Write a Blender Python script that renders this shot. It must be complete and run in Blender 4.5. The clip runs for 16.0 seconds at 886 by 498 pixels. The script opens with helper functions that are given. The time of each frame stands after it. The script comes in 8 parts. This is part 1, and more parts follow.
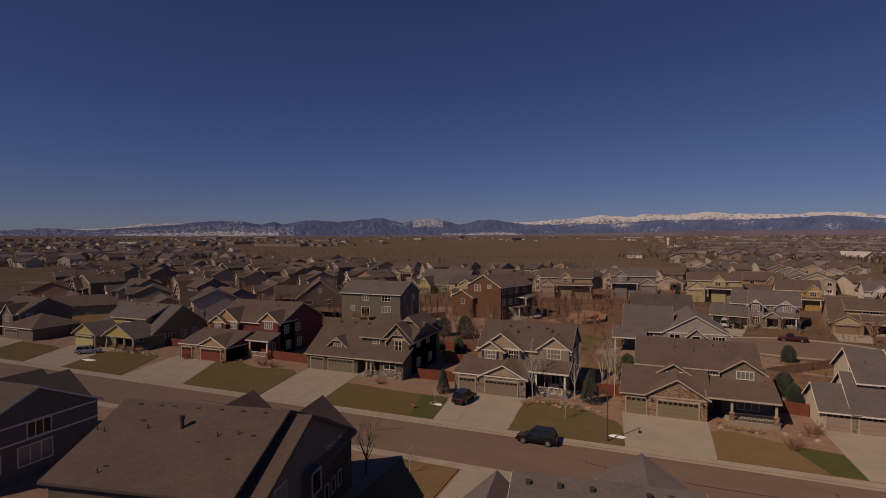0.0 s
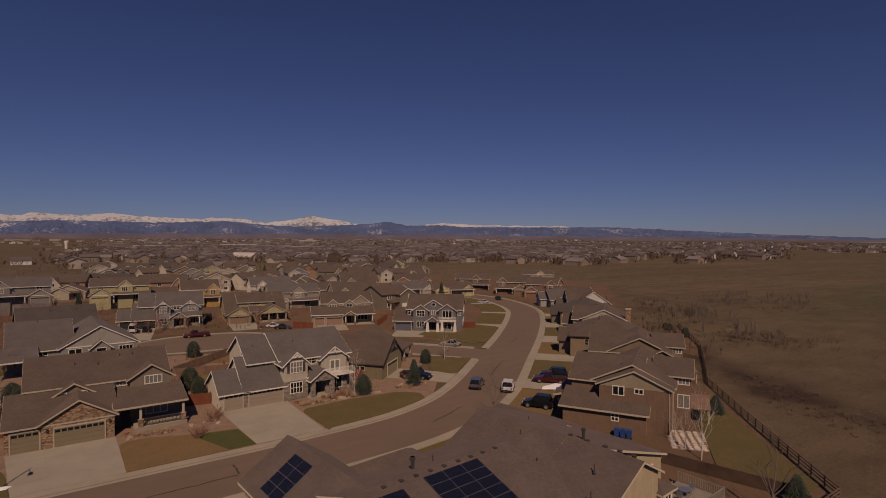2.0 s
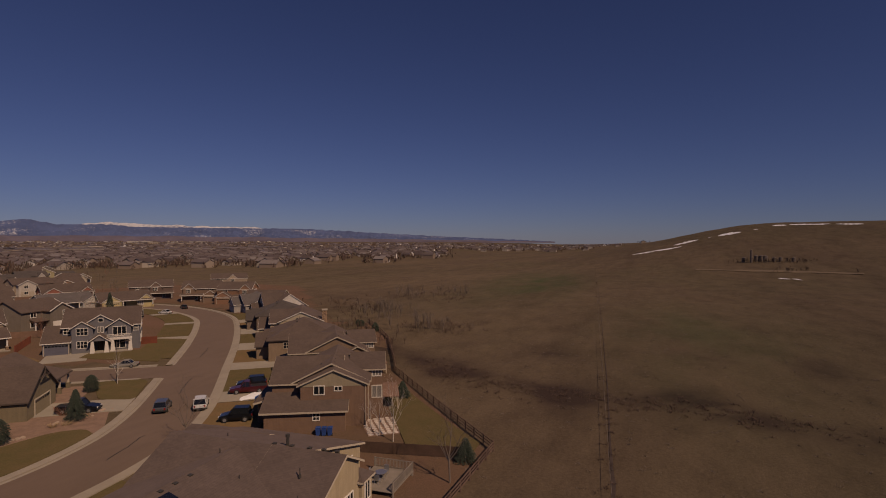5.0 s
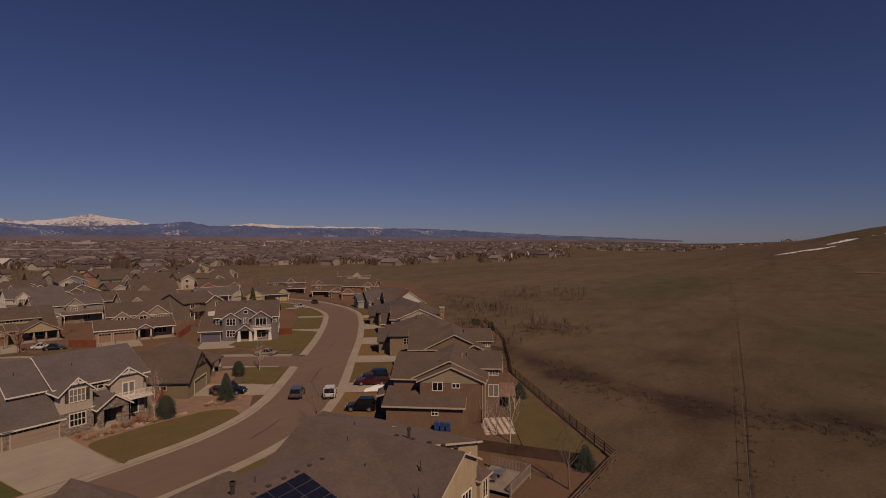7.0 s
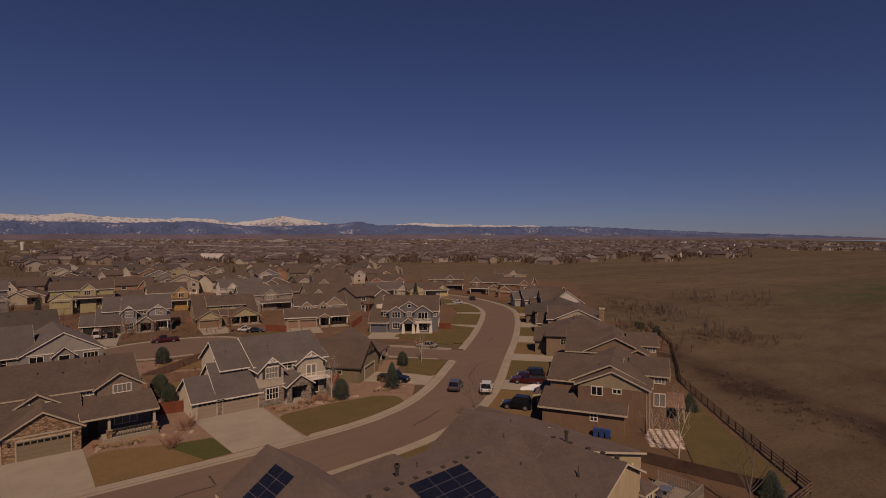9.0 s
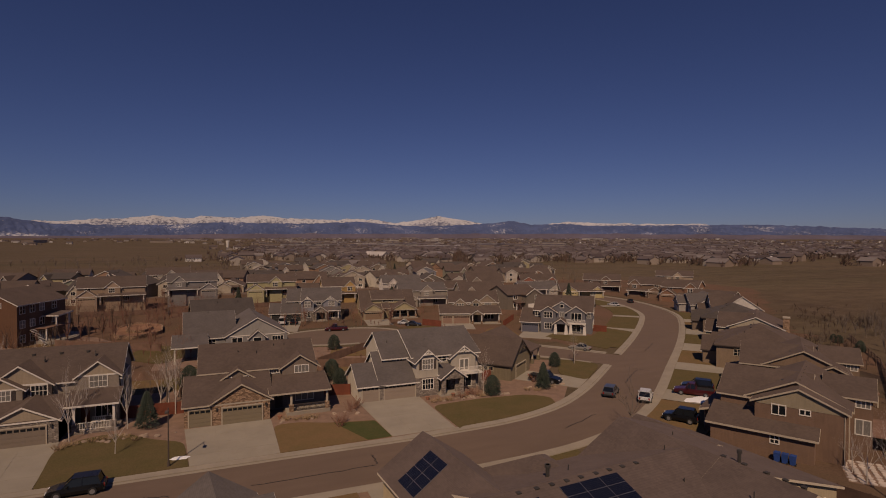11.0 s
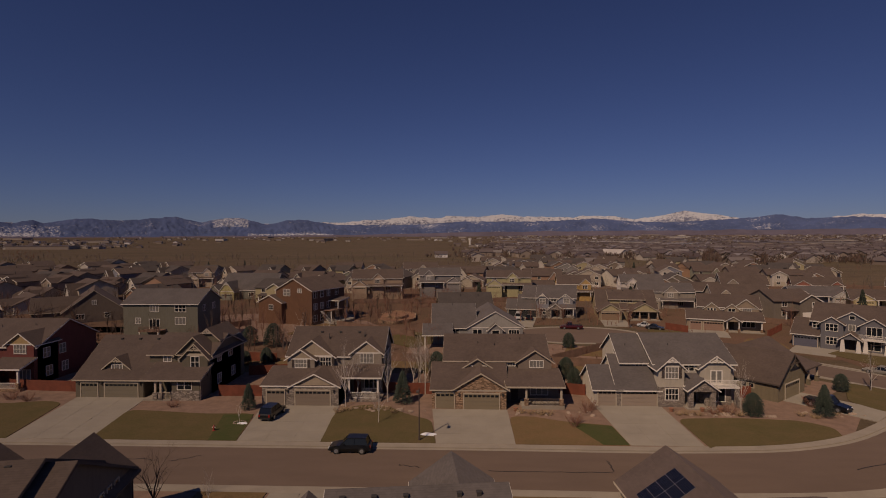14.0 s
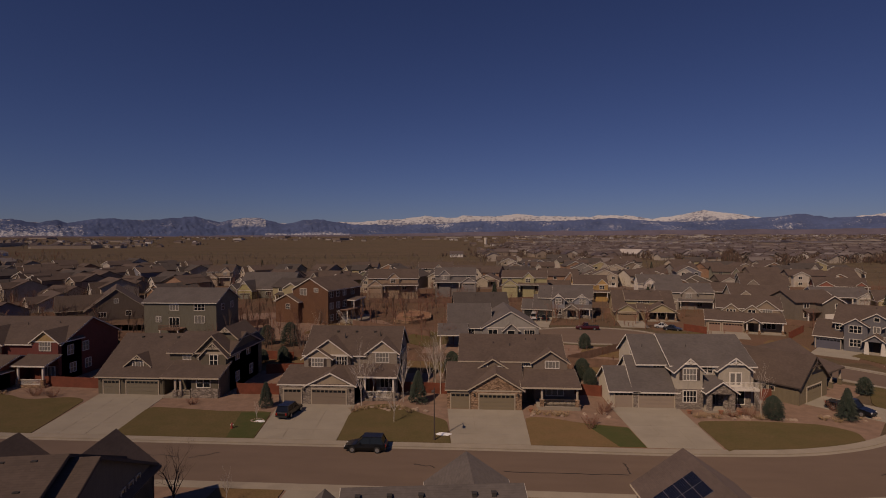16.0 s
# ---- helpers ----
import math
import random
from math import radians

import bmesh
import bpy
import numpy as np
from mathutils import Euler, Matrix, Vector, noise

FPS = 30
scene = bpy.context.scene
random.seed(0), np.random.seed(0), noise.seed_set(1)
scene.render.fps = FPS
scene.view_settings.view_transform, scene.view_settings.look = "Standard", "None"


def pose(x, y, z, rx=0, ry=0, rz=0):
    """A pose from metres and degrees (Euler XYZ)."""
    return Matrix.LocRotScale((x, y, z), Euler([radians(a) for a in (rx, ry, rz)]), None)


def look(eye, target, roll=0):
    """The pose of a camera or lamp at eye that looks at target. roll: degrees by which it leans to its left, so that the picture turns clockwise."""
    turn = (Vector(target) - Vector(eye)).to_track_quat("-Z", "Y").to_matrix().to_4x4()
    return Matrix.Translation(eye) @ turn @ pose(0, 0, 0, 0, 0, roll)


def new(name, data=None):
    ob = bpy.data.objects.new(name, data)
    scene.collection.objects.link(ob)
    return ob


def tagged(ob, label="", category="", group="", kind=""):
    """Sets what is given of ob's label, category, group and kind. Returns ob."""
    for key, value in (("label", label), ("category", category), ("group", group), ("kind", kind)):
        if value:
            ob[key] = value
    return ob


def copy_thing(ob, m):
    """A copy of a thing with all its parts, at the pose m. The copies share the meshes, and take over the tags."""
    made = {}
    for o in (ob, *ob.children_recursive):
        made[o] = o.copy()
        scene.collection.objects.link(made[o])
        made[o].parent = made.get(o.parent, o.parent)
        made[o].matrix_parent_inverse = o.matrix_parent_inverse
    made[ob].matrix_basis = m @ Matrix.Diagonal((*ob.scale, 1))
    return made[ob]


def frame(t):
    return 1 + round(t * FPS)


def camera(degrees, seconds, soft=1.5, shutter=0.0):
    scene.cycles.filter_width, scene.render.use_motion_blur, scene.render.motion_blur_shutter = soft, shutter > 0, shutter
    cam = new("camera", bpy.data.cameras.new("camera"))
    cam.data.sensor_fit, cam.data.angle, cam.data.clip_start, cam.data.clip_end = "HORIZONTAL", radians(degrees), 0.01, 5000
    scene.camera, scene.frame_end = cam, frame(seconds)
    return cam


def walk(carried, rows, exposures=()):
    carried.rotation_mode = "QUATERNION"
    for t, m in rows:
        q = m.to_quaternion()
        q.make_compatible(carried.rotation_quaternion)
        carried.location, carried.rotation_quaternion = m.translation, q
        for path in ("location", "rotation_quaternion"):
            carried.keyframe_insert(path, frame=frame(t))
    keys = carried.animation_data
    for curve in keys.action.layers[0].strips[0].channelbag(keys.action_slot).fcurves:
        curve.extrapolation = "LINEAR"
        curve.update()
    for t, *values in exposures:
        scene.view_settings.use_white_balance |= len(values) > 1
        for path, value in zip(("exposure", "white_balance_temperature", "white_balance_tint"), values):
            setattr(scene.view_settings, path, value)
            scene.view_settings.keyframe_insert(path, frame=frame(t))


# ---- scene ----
SKY, SUN = 0.0405, 3.6
cam = camera(79.63, 16.0, 1.0)
PATH = [(t, pose(x, y, z, 90 + pitch, 0, yaw) @ pose(0, 0, 0, 0, 0, roll)) for t, x, y, z, yaw, pitch, roll in (
    (0.00, 0.24, -1.24, 23.52, 22.38, -1.33, -0.09),
    (0.50, 0.29, -1.24, 23.57, 9.27, -1.27, -0.04),
    (1.00, 0.34, -1.24, 23.62, -4.98, -1.16, 0.01),
    (1.50, 0.38, -1.24, 23.67, -20.57, -1.06, 0.11),
    (2.00, 0.38, -1.21, 23.74, -35.92, -0.96, 0.21),
    (2.50, 0.37, -1.17, 23.82, -49.67, -0.89, 0.10),
    (3.00, 0.36, -1.13, 23.89, -61.70, -0.82, 0.09),
    (3.20, 0.30, -1.09, 23.91, -64.75, -0.80, 0.09),
    (3.70, 0.16, -0.99, 23.95, -69.30, -0.79, 0.08),
    (4.25, 0.01, -0.87, 24.00, -70.60, -0.77, 0.06),
    (4.80, -0.15, -0.76, 24.05, -69.10, -0.75, 0.05),
    (5.30, -0.29, -0.65, 24.10, -66.40, -0.73, 0.04),
    (5.50, -0.35, -0.61, 24.11, -65.26, -0.72, 0.03),
    (6.00, -0.31, -0.55, 24.12, -62.23, -0.75, 0.01),
    (6.50, -0.28, -0.49, 24.13, -59.15, -0.78, 0.00),
    (7.00, -0.24, -0.42, 24.14, -55.73, -0.83, -0.03),
    (7.50, -0.21, -0.36, 24.15, -51.78, -0.87, -0.11),
    (8.00, -0.17, -0.30, 24.16, -47.44, -0.92, -0.15),
    (8.50, -0.13, -0.23, 24.17, -43.22, -1.01, -0.04),
    (8.70, -0.14, -0.24, 24.15, -41.45, -1.01, -0.03),
    (9.75, -0.14, -0.30, 24.06, -33.70, -1.04, 0.02),
    (10.80, -0.15, -0.35, 23.97, -24.95, -1.08, 0.08),
    (11.00, -0.15, -0.36, 23.95, -22.67, -1.08, 0.09),
    (11.50, -0.12, -0.24, 23.93, -16.55, -1.18, 0.07),
    (12.00, -0.09, -0.11, 23.91, -10.30, -1.26, -0.01),
    (12.50, -0.07, 0.02, 23.90, -5.22, -1.30, -0.04),
    (13.00, -0.04, 0.14, 23.88, -1.26, -1.34, -0.08),
    (13.50, -0.03, 0.12, 23.90, 1.10, -1.34, -0.12),
    (14.00, -0.02, 0.09, 23.92, 2.30, -1.33, -0.20),
    (14.50, -0.02, 0.07, 23.94, 3.06, -1.35, -0.19),
    (15.00, -0.01, 0.05, 23.96, 3.54, -1.35, -0.18),
    (15.50, -0.01, 0.02, 23.98, 3.76, -1.37, -0.17),
    (16.00, -0.00, 0.00, 24.00, 3.97, -1.37, -0.17),
)]
walk(cam, PATH, [(0, -0.77, 7250, 26), (1, -0.82, 7300, 27), (2, -0.88, 7450, 29), (3, -0.9, 7600, 30), (8.5, -0.9, 7700, 30), (11, -0.92, 7450, 28), (13, -0.95, 7250, 27), (16, -0.96, 7250, 27)])

# ---- world, sun ----
world = bpy.data.worlds.new("world")
scene.world = world
world.use_nodes = True
SUN_AZ, SUN_EL = 209.0, 42.0      # degrees clockwise from +y, and above the horizon
_n = world.node_tree.nodes
_sky = _n.new("ShaderNodeTexSky")
_sky.sky_type, _sky.sun_disc = "NISHITA", False
_sky.sun_elevation, _sky.sun_rotation = radians(SUN_EL), radians(SUN_AZ)
_sky.altitude, _sky.air_density, _sky.dust_density, _sky.ozone_density = 1600, 1.0, 0.4, 3.0
_mix = _n.new("ShaderNodeMix")
_mix.data_type, _mix.blend_type = "RGBA", "MULTIPLY"
_mix.inputs[0].default_value, _mix.inputs[7].default_value = 1.0, (0.735, 0.895, 1.395, 1)
world.node_tree.links.new(_sky.outputs[0], _mix.inputs[6])
world.node_tree.links.new(_mix.outputs[2], _n["Background"].inputs[0])
_n["Background"].inputs[1].default_value = SKY
_s = bpy.data.lights.new("sun", "SUN")
_s.energy, _s.angle, _s.color = SUN, radians(0.53), (1.0, 0.85, 0.62)
_a, _e = radians(SUN_AZ), radians(SUN_EL)
new("sun", _s).matrix_world = look((900 * math.sin(_a) * math.cos(_e), 900 * math.cos(_a) * math.cos(_e), 900 * math.sin(_e)), (0, 0, 0))


# ---- materials ----
def material(name, build):
    m = bpy.data.materials.new(name)
    m.use_nodes = True
    m.node_tree.nodes["Principled BSDF"].inputs["Diffuse Roughness"].default_value = 0.7
    build(m.node_tree, m.node_tree.nodes["Principled BSDF"])
    return m


def link(t, a, b):
    t.links.new(a, b)


def noise_tex(t, scale, detail=4.0, rough=0.6, vec=None):
    n = t.nodes.new("ShaderNodeTexNoise")
    n.inputs["Scale"].default_value, n.inputs["Detail"].default_value, n.inputs["Roughness"].default_value = scale, detail, rough
    if vec is not None:
        link(t, vec, n.inputs["Vector"])
    return n.outputs[0]


def ramp(t, fac, stops):
    n = t.nodes.new("ShaderNodeValToRGB")
    e = n.color_ramp.elements
    while len(e) < len(stops):
        e.new(0.5)
    for el, (p, c) in zip(e, stops):
        el.position, el.color = p, (*c, 1)
    link(t, fac, n.inputs[0])
    return n.outputs[0]


def mix(t, fac, a, b, mode="MIX"):
    n = t.nodes.new("ShaderNodeMix")
    n.data_type, n.blend_type = "RGBA", mode
    for k, v in ((0, fac), (6, a), (7, b)):
        if hasattr(v, "links"):
            link(t, v, n.inputs[k])
        else:
            n.inputs[k].default_value = v if k == 0 else (*v, 1)
    return n.outputs[2]


def world_pos(t, scale=(1, 1, 1)):
    g = t.nodes.new("ShaderNodeNewGeometry")
    m = t.nodes.new("ShaderNodeMapping")
    m.inputs["Scale"].default_value = scale
    link(t, g.outputs["Position"], m.inputs[0])
    return m.outputs[0]


def bump(t, b, height, strength=0.3, dist=0.02):
    n = t.nodes.new("ShaderNodeBump")
    n.inputs["Strength"].default_value, n.inputs["Distance"].default_value = strength, dist
    link(t, height, n.inputs["Height"])
    link(t, n.outputs[0], b.inputs["Normal"])


def shade(c, k):
    return tuple(min(1, v * k) for v in c)


_cache = {}
PALE = 1.17      # gain on the base colours, tuned so that shaded sides come out lighter


def rough_mat(name, c, scale=3.0, spread=0.25, roughness=0.85, relief=0.2, fine=40.0, metal=0.0):
    """A matt surface of one colour with stains and grain."""
    key = (name, c)
    if key in _cache:
        return _cache[key]
    c = shade(c, PALE)

    def build(t, b):
        p = world_pos(t)
        big = ramp(t, noise_tex(t, scale * 0.25, 5, vec=p), [(0.3, shade(c, 1 - spread)), (0.7, shade(c, 1 + spread))])
        small = noise_tex(t, fine, 3, vec=p)
        col = mix(t, 0.35, big, ramp(t, small, [(0.3, shade(c, 0.75)), (0.7, shade(c, 1.25))]))
        link(t, col, b.inputs["Base Color"])
        b.inputs["Roughness"].default_value, b.inputs["Metallic"].default_value = roughness, metal
        if relief:
            bump(t, b, small, relief)
    _cache[key] = material(name, build)
    return _cache[key]


def siding(c):
    """Painted lap siding, boards 0.18 m."""
    key = ("siding", c)
    if key in _cache:
        return _cache[key]
    c = shade(c, PALE)

    def build(t, b):
        p = world_pos(t)
        w = t.nodes.new("ShaderNodeTexWave")
        w.wave_type, w.bands_direction, w.wave_profile = "BANDS", "Z", "SAW"
        w.inputs["Scale"].default_value = 1.75
        link(t, p, w.inputs["Vector"])
        base = ramp(t, noise_tex(t, 0.6, 5, vec=p), [(0.3, shade(c, 0.88)), (0.7, shade(c, 1.1))])
        streak = noise_tex(t, 2.0, 4, vec=world_pos(t, (2, 2, 0.25)))
        col = mix(t, 0.3, base, ramp(t, streak, [(0.35, shade(c, 0.7)), (0.65, shade(c, 1.15))]))
        line = ramp(t, w.outputs[0], [(0.0, (0.55, 0.55, 0.55)), (0.12, (1, 1, 1))])
        link(t, mix(t, 0.6, col, line, "MULTIPLY"), b.inputs["Base Color"])
        b.inputs["Roughness"].default_value = 0.75
        bump(t, b, w.outputs[0], 0.5, 0.03)
    _cache[key] = material("siding", build)
    return _cache[key]


def shingle(c):
    """Asphalt shingles: courses 0.14 m, granules, patchy tabs."""
    key = ("shingle", c)
    if key in _cache:
        return _cache[key]
    c = shade(c, PALE)

    def build(t, b):
        p = world_pos(t)
        big = ramp(t, noise_tex(t, 0.35, 4, vec=p), [(0.3, shade(c, 0.85)), (0.7, shade(c, 1.15))])
        tabs = t.nodes.new("ShaderNodeTexVoronoi")
        tabs.inputs["Scale"].default_value = 1.0
        link(t, world_pos(t, (3.2, 3.2, 9.0)), tabs.inputs["Vector"])
        col = mix(t, 0.2, big, ramp(t, tabs.outputs["Color"], [(0.2, shade(c, 0.65)), (0.8, shade(c, 1.4))]))
        w = t.nodes.new("ShaderNodeTexWave")
        w.bands_direction, w.wave_profile = "Z", "SAW"
        w.inputs["Scale"].default_value, w.inputs["Distortion"].default_value = 4.2, 0.3
        link(t, p, w.inputs["Vector"])
        line = ramp(t, w.outputs[0], [(0.0, (0.6, 0.6, 0.6)), (0.25, (1, 1, 1))])
        link(t, mix(t, 0.5, col, line, "MULTIPLY"), b.inputs["Base Color"])
        b.inputs["Roughness"].default_value = 0.9
        bump(t, b, noise_tex(t, 40, 2, vec=p), 0.1, 0.01)
    _cache[key] = material("shingles", build)
    return _cache[key]


def stone_mat(c1, c2, scale=2.6):
    """Ledge-stone veneer with dark joints."""
    key = ("stone", c1, c2)
    if key in _cache:
        return _cache[key]
    c1, c2 = shade(c1, PALE), shade(c2, PALE)

    def build(t, b):
        p = world_pos(t, (scale, scale, scale * 2.2))
        v = t.nodes.new("ShaderNodeTexVoronoi")
        v.inputs["Scale"].default_value = 1.0
        link(t, p, v.inputs["Vector"])
        e = t.nodes.new("ShaderNodeTexVoronoi")
        e.feature = "DISTANCE_TO_EDGE"
        e.inputs["Scale"].default_value = 1.0
        link(t, p, e.inputs["Vector"])
        col = ramp(t, v.outputs["Color"], [(0.15, c1), (0.5, c2), (0.85, shade(c2, 1.4))])
        joint = ramp(t, e.outputs[0], [(0.0, (0.35, 0.33, 0.3)), (0.09, (1, 1, 1))])
        link(t, mix(t, 1.0, col, joint, "MULTIPLY"), b.inputs["Base Color"])
        b.inputs["Roughness"].default_value = 0.9
        bump(t, b, joint, 0.8, 0.04)
    _cache[key] = material("stone_veneer", build)
    return _cache[key]


def glass_mat():
    def build(t, b):
        b.inputs["Base Color"].default_value = (0.015, 0.018, 0.022, 1)
        b.inputs["Roughness"].default_value, b.inputs["IOR"].default_value = 0.05, 1.5
    return material("window_glass", build)


def snow_build(t, b):
    p = world_pos(t)
    link(t, ramp(t, noise_tex(t, 0.8, 5, vec=p), [(0.3, (0.85, 0.87, 0.9)), (0.7, (0.95, 0.95, 0.95))]), b.inputs["Base Color"])
    b.inputs["Roughness"].default_value = 0.6


GLASS = glass_mat()


def blind_build(t, b):
    """Glass with a drawn pale blind close behind it."""
    w = t.nodes.new("ShaderNodeTexWave")
    w.bands_direction = "Z"
    w.inputs["Scale"].default_value = 6.0
    link(t, world_pos(t), w.inputs["Vector"])
    link(t, ramp(t, w.outputs[0], [(0.2, (0.15, 0.14, 0.125)), (0.7, (0.26, 0.245, 0.22))]), b.inputs["Base Color"])
    b.inputs["Roughness"].default_value, b.inputs["Coat Weight"].default_value, b.inputs["Coat Roughness"].default_value = 0.5, 0.8, 0.05


BLIND = material("glass_over_blind", blind_build)
SNOW = material("old_snow", snow_build)
WHITE = rough_mat("white_trim", (0.64, 0.6, 0.54), spread=0.08)
TAN_TRIM = rough_mat("tan_trim", (0.42, 0.36, 0.28), spread=0.1)
DARK_TRIM = rough_mat("dark_trim", (0.08, 0.06, 0.05), spread=0.15)
METAL = rough_mat("galvanised_metal", (0.35, 0.35, 0.35), roughness=0.45, metal=0.7)
PIPE = rough_mat("dark_vent_metal", (0.05, 0.045, 0.04), roughness=0.6)
ROOF_BROWN = shingle((0.112, 0.081, 0.065))
ROOF_NEAR = shingle((0.108, 0.078, 0.062))
ROOF_RED = shingle((0.118, 0.088, 0.076))
ROOF_GREY = shingle((0.122, 0.105, 0.097))
ROOF_DARK = shingle((0.085, 0.07, 0.062))
STONE_BROWN = stone_mat((0.2, 0.125, 0.078), (0.3, 0.2, 0.13))
STONE_GREY = stone_mat((0.16, 0.13, 0.11), (0.27, 0.23, 0.195))
WOOD_RED = rough_mat("red_cedar_boards", (0.19, 0.055, 0.03), spread=0.35)
WOOD_GREY = rough_mat("weathered_grey_boards", (0.21, 0.18, 0.15), spread=0.3)
WOOD_BROWN = rough_mat("weathered_brown_boards", (0.2, 0.12, 0.085), spread=0.35)
BARK = rough_mat("grey_brown_bark", (0.17, 0.135, 0.11), spread=0.3)
BARK_PALE = rough_mat("pale_bark", (0.46, 0.41, 0.36), spread=0.3)
CONCRETE = rough_mat("driveway_concrete", (0.28, 0.247, 0.198), scale=1.2, spread=0.14, fine=25, relief=0.1)
KERB = rough_mat("pavement_concrete", (0.28, 0.241, 0.192), scale=1.5, spread=0.16, fine=25, relief=0.1)


def grass_mat(name, dry, green, amount=0.5, scale=0.25):
    dry, green = shade(dry, PALE), shade(green, PALE)

    def build(t, b):
        p = world_pos(t)
        patch = noise_tex(t, scale, 6, 0.65, vec=p)
        tuft = noise_tex(t, 6.0, 4, 0.7, vec=p)
        col = ramp(t, patch, [(amount - 0.15, green), (amount + 0.15, dry)])
        col = mix(t, 0.5, col, ramp(t, tuft, [(0.3, shade(dry, 0.55)), (0.7, shade(dry, 1.35))]))
        link(t, col, b.inputs["Base Color"])
        b.inputs["Roughness"].default_value = 1.0
        b.inputs["Specular IOR Level"].default_value = 0.1
        bump(t, b, tuft, 0.6, 0.08)
    return material(name, build)


def asphalt_build(t, b):
    p = world_pos(t)
    c = (0.17, 0.12, 0.09)
    big = ramp(t, noise_tex(t, 0.07, 6, vec=p), [(0.3, shade(c, 0.85)), (0.7, shade(c, 1.12))])
    wear = noise_tex(t, 0.5, 5, vec=world_pos(t, (0.25, 1.2, 1)))
    col = mix(t, 0.4, big, ramp(t, wear, [(0.3, shade(c, 0.75)), (0.7, shade(c, 1.2))]))
    g = noise_tex(t, 30, 3, vec=p)
    col = mix(t, 0.25, col, ramp(t, g, [(0.3, shade(c, 0.6)), (0.7, shade(c, 1.4))]))
    link(t, col, b.inputs["Base Color"])
    b.inputs["Roughness"].default_value = 0.9
    bump(t, b, g, 0.25, 0.01)


ASPHALT = material("reddish_asphalt", asphalt_build)
LAWN = grass_mat("dormant_lawn", (0.128, 0.094, 0.047), (0.082, 0.077, 0.031), 0.5, 0.35)
LAWN_GREEN = grass_mat("watered_lawn", (0.085, 0.08, 0.035), (0.045, 0.07, 0.022), 0.55, 0.5)
LAWN_DRY = grass_mat("straw_lawn", (0.18, 0.115, 0.06), (0.12, 0.10, 0.045), 0.45, 0.35)
GARDEN = grass_mat("garden_soil_mix", (0.155, 0.092, 0.064), (0.082, 0.07, 0.04), 0.47, 0.05)
MULCH = rough_mat("red_rock_mulch", (0.215, 0.14, 0.10), scale=3, spread=0.3, fine=9, relief=0.8)


def field_build(t, b):
    p = world_pos(t)
    dry, dirt, green = (0.14, 0.104, 0.068), (0.098, 0.067, 0.05), (0.062, 0.074, 0.032)
    col = ramp(t, noise_tex(t, 0.008, 7, 0.6, vec=world_pos(t, (0.8, 1.5, 1))), [(0.40, dirt), (0.5, shade(dry, 0.9)), (0.64, shade(dry, 1.35))])
    col = mix(t, ramp(t, noise_tex(t, 0.0065, 5, vec=world_pos(t, (0.6, 1.8, 1))), [(0.45, (0, 0, 0)), (0.62, (0.85, 0.85, 0.85))]), col, green)
    wash = noise_tex(t, 0.022, 5, 0.55, vec=world_pos(t, (0.5, 1.4, 1)))
    col = mix(t, ramp(t, wash, [(0.58, (0, 0, 0)), (0.72, (0.8, 0.8, 0.8))]), col, (0.063, 0.041, 0.033))
    band = noise_tex(t, 0.03, 6, 0.7, vec=world_pos(t, (0.12, 1.0, 1)))
    col = mix(t, 0.45, col, ramp(t, band, [(0.38, shade(dirt, 0.7)), (0.5, dry), (0.63, shade(dry, 1.45))]))
    mid = noise_tex(t, 0.09, 8, 0.75, vec=world_pos(t, (0.7, 1.4, 1)))
    col = mix(t, 0.4, col, ramp(t, mid, [(0.36, shade(dirt, 0.45)), (0.48, dry), (0.64, shade(dry, 1.7))]))
    tuft = noise_tex(t, 2.2, 5, 0.75, vec=p)
    col = mix(t, 0.35, col, ramp(t, tuft, [(0.3, shade(dirt, 0.5)), (0.7, shade(dry, 1.5))]))
    damp = t.nodes.new("ShaderNodeAttribute")
    damp.attribute_name = "damp"
    m = t.nodes.new("ShaderNodeMath")
    m.operation = "MULTIPLY"
    link(t, damp.outputs["Fac"], m.inputs[0])
    link(t, ramp(t, noise_tex(t, 0.11, 6, 0.65, vec=p), [(0.3, (0.1, 0.1, 0.1)), (0.56, (0.95, 0.95, 0.95))]), m.inputs[1])
    col = mix(t, m.outputs[0], col, (0.057, 0.038, 0.032))
    lush = t.nodes.new("ShaderNodeAttribute")
    lush.attribute_name = "lush"
    m2 = t.nodes.new("ShaderNodeMath")
    m2.operation = "MULTIPLY"
    link(t, lush.outputs["Fac"], m2.inputs[0])
    link(t, ramp(t, noise_tex(t, 0.03, 6, 0.7, vec=world_pos(t, (0.6, 1.6, 1))), [(0.35, (0.1, 0.1, 0.1)), (0.6, (0.9, 0.9, 0.9))]), m2.inputs[1])
    col = mix(t, m2.outputs[0], col, (0.06, 0.082, 0.036))
    link(t, col, b.inputs["Base Color"])
    b.inputs["Roughness"].default_value = 1.0
    b.inputs["Specular IOR Level"].default_value = 0.1
    bump(t, b, tuft, 0.7, 0.15)


FIELD = material("dry_prairie", field_build)


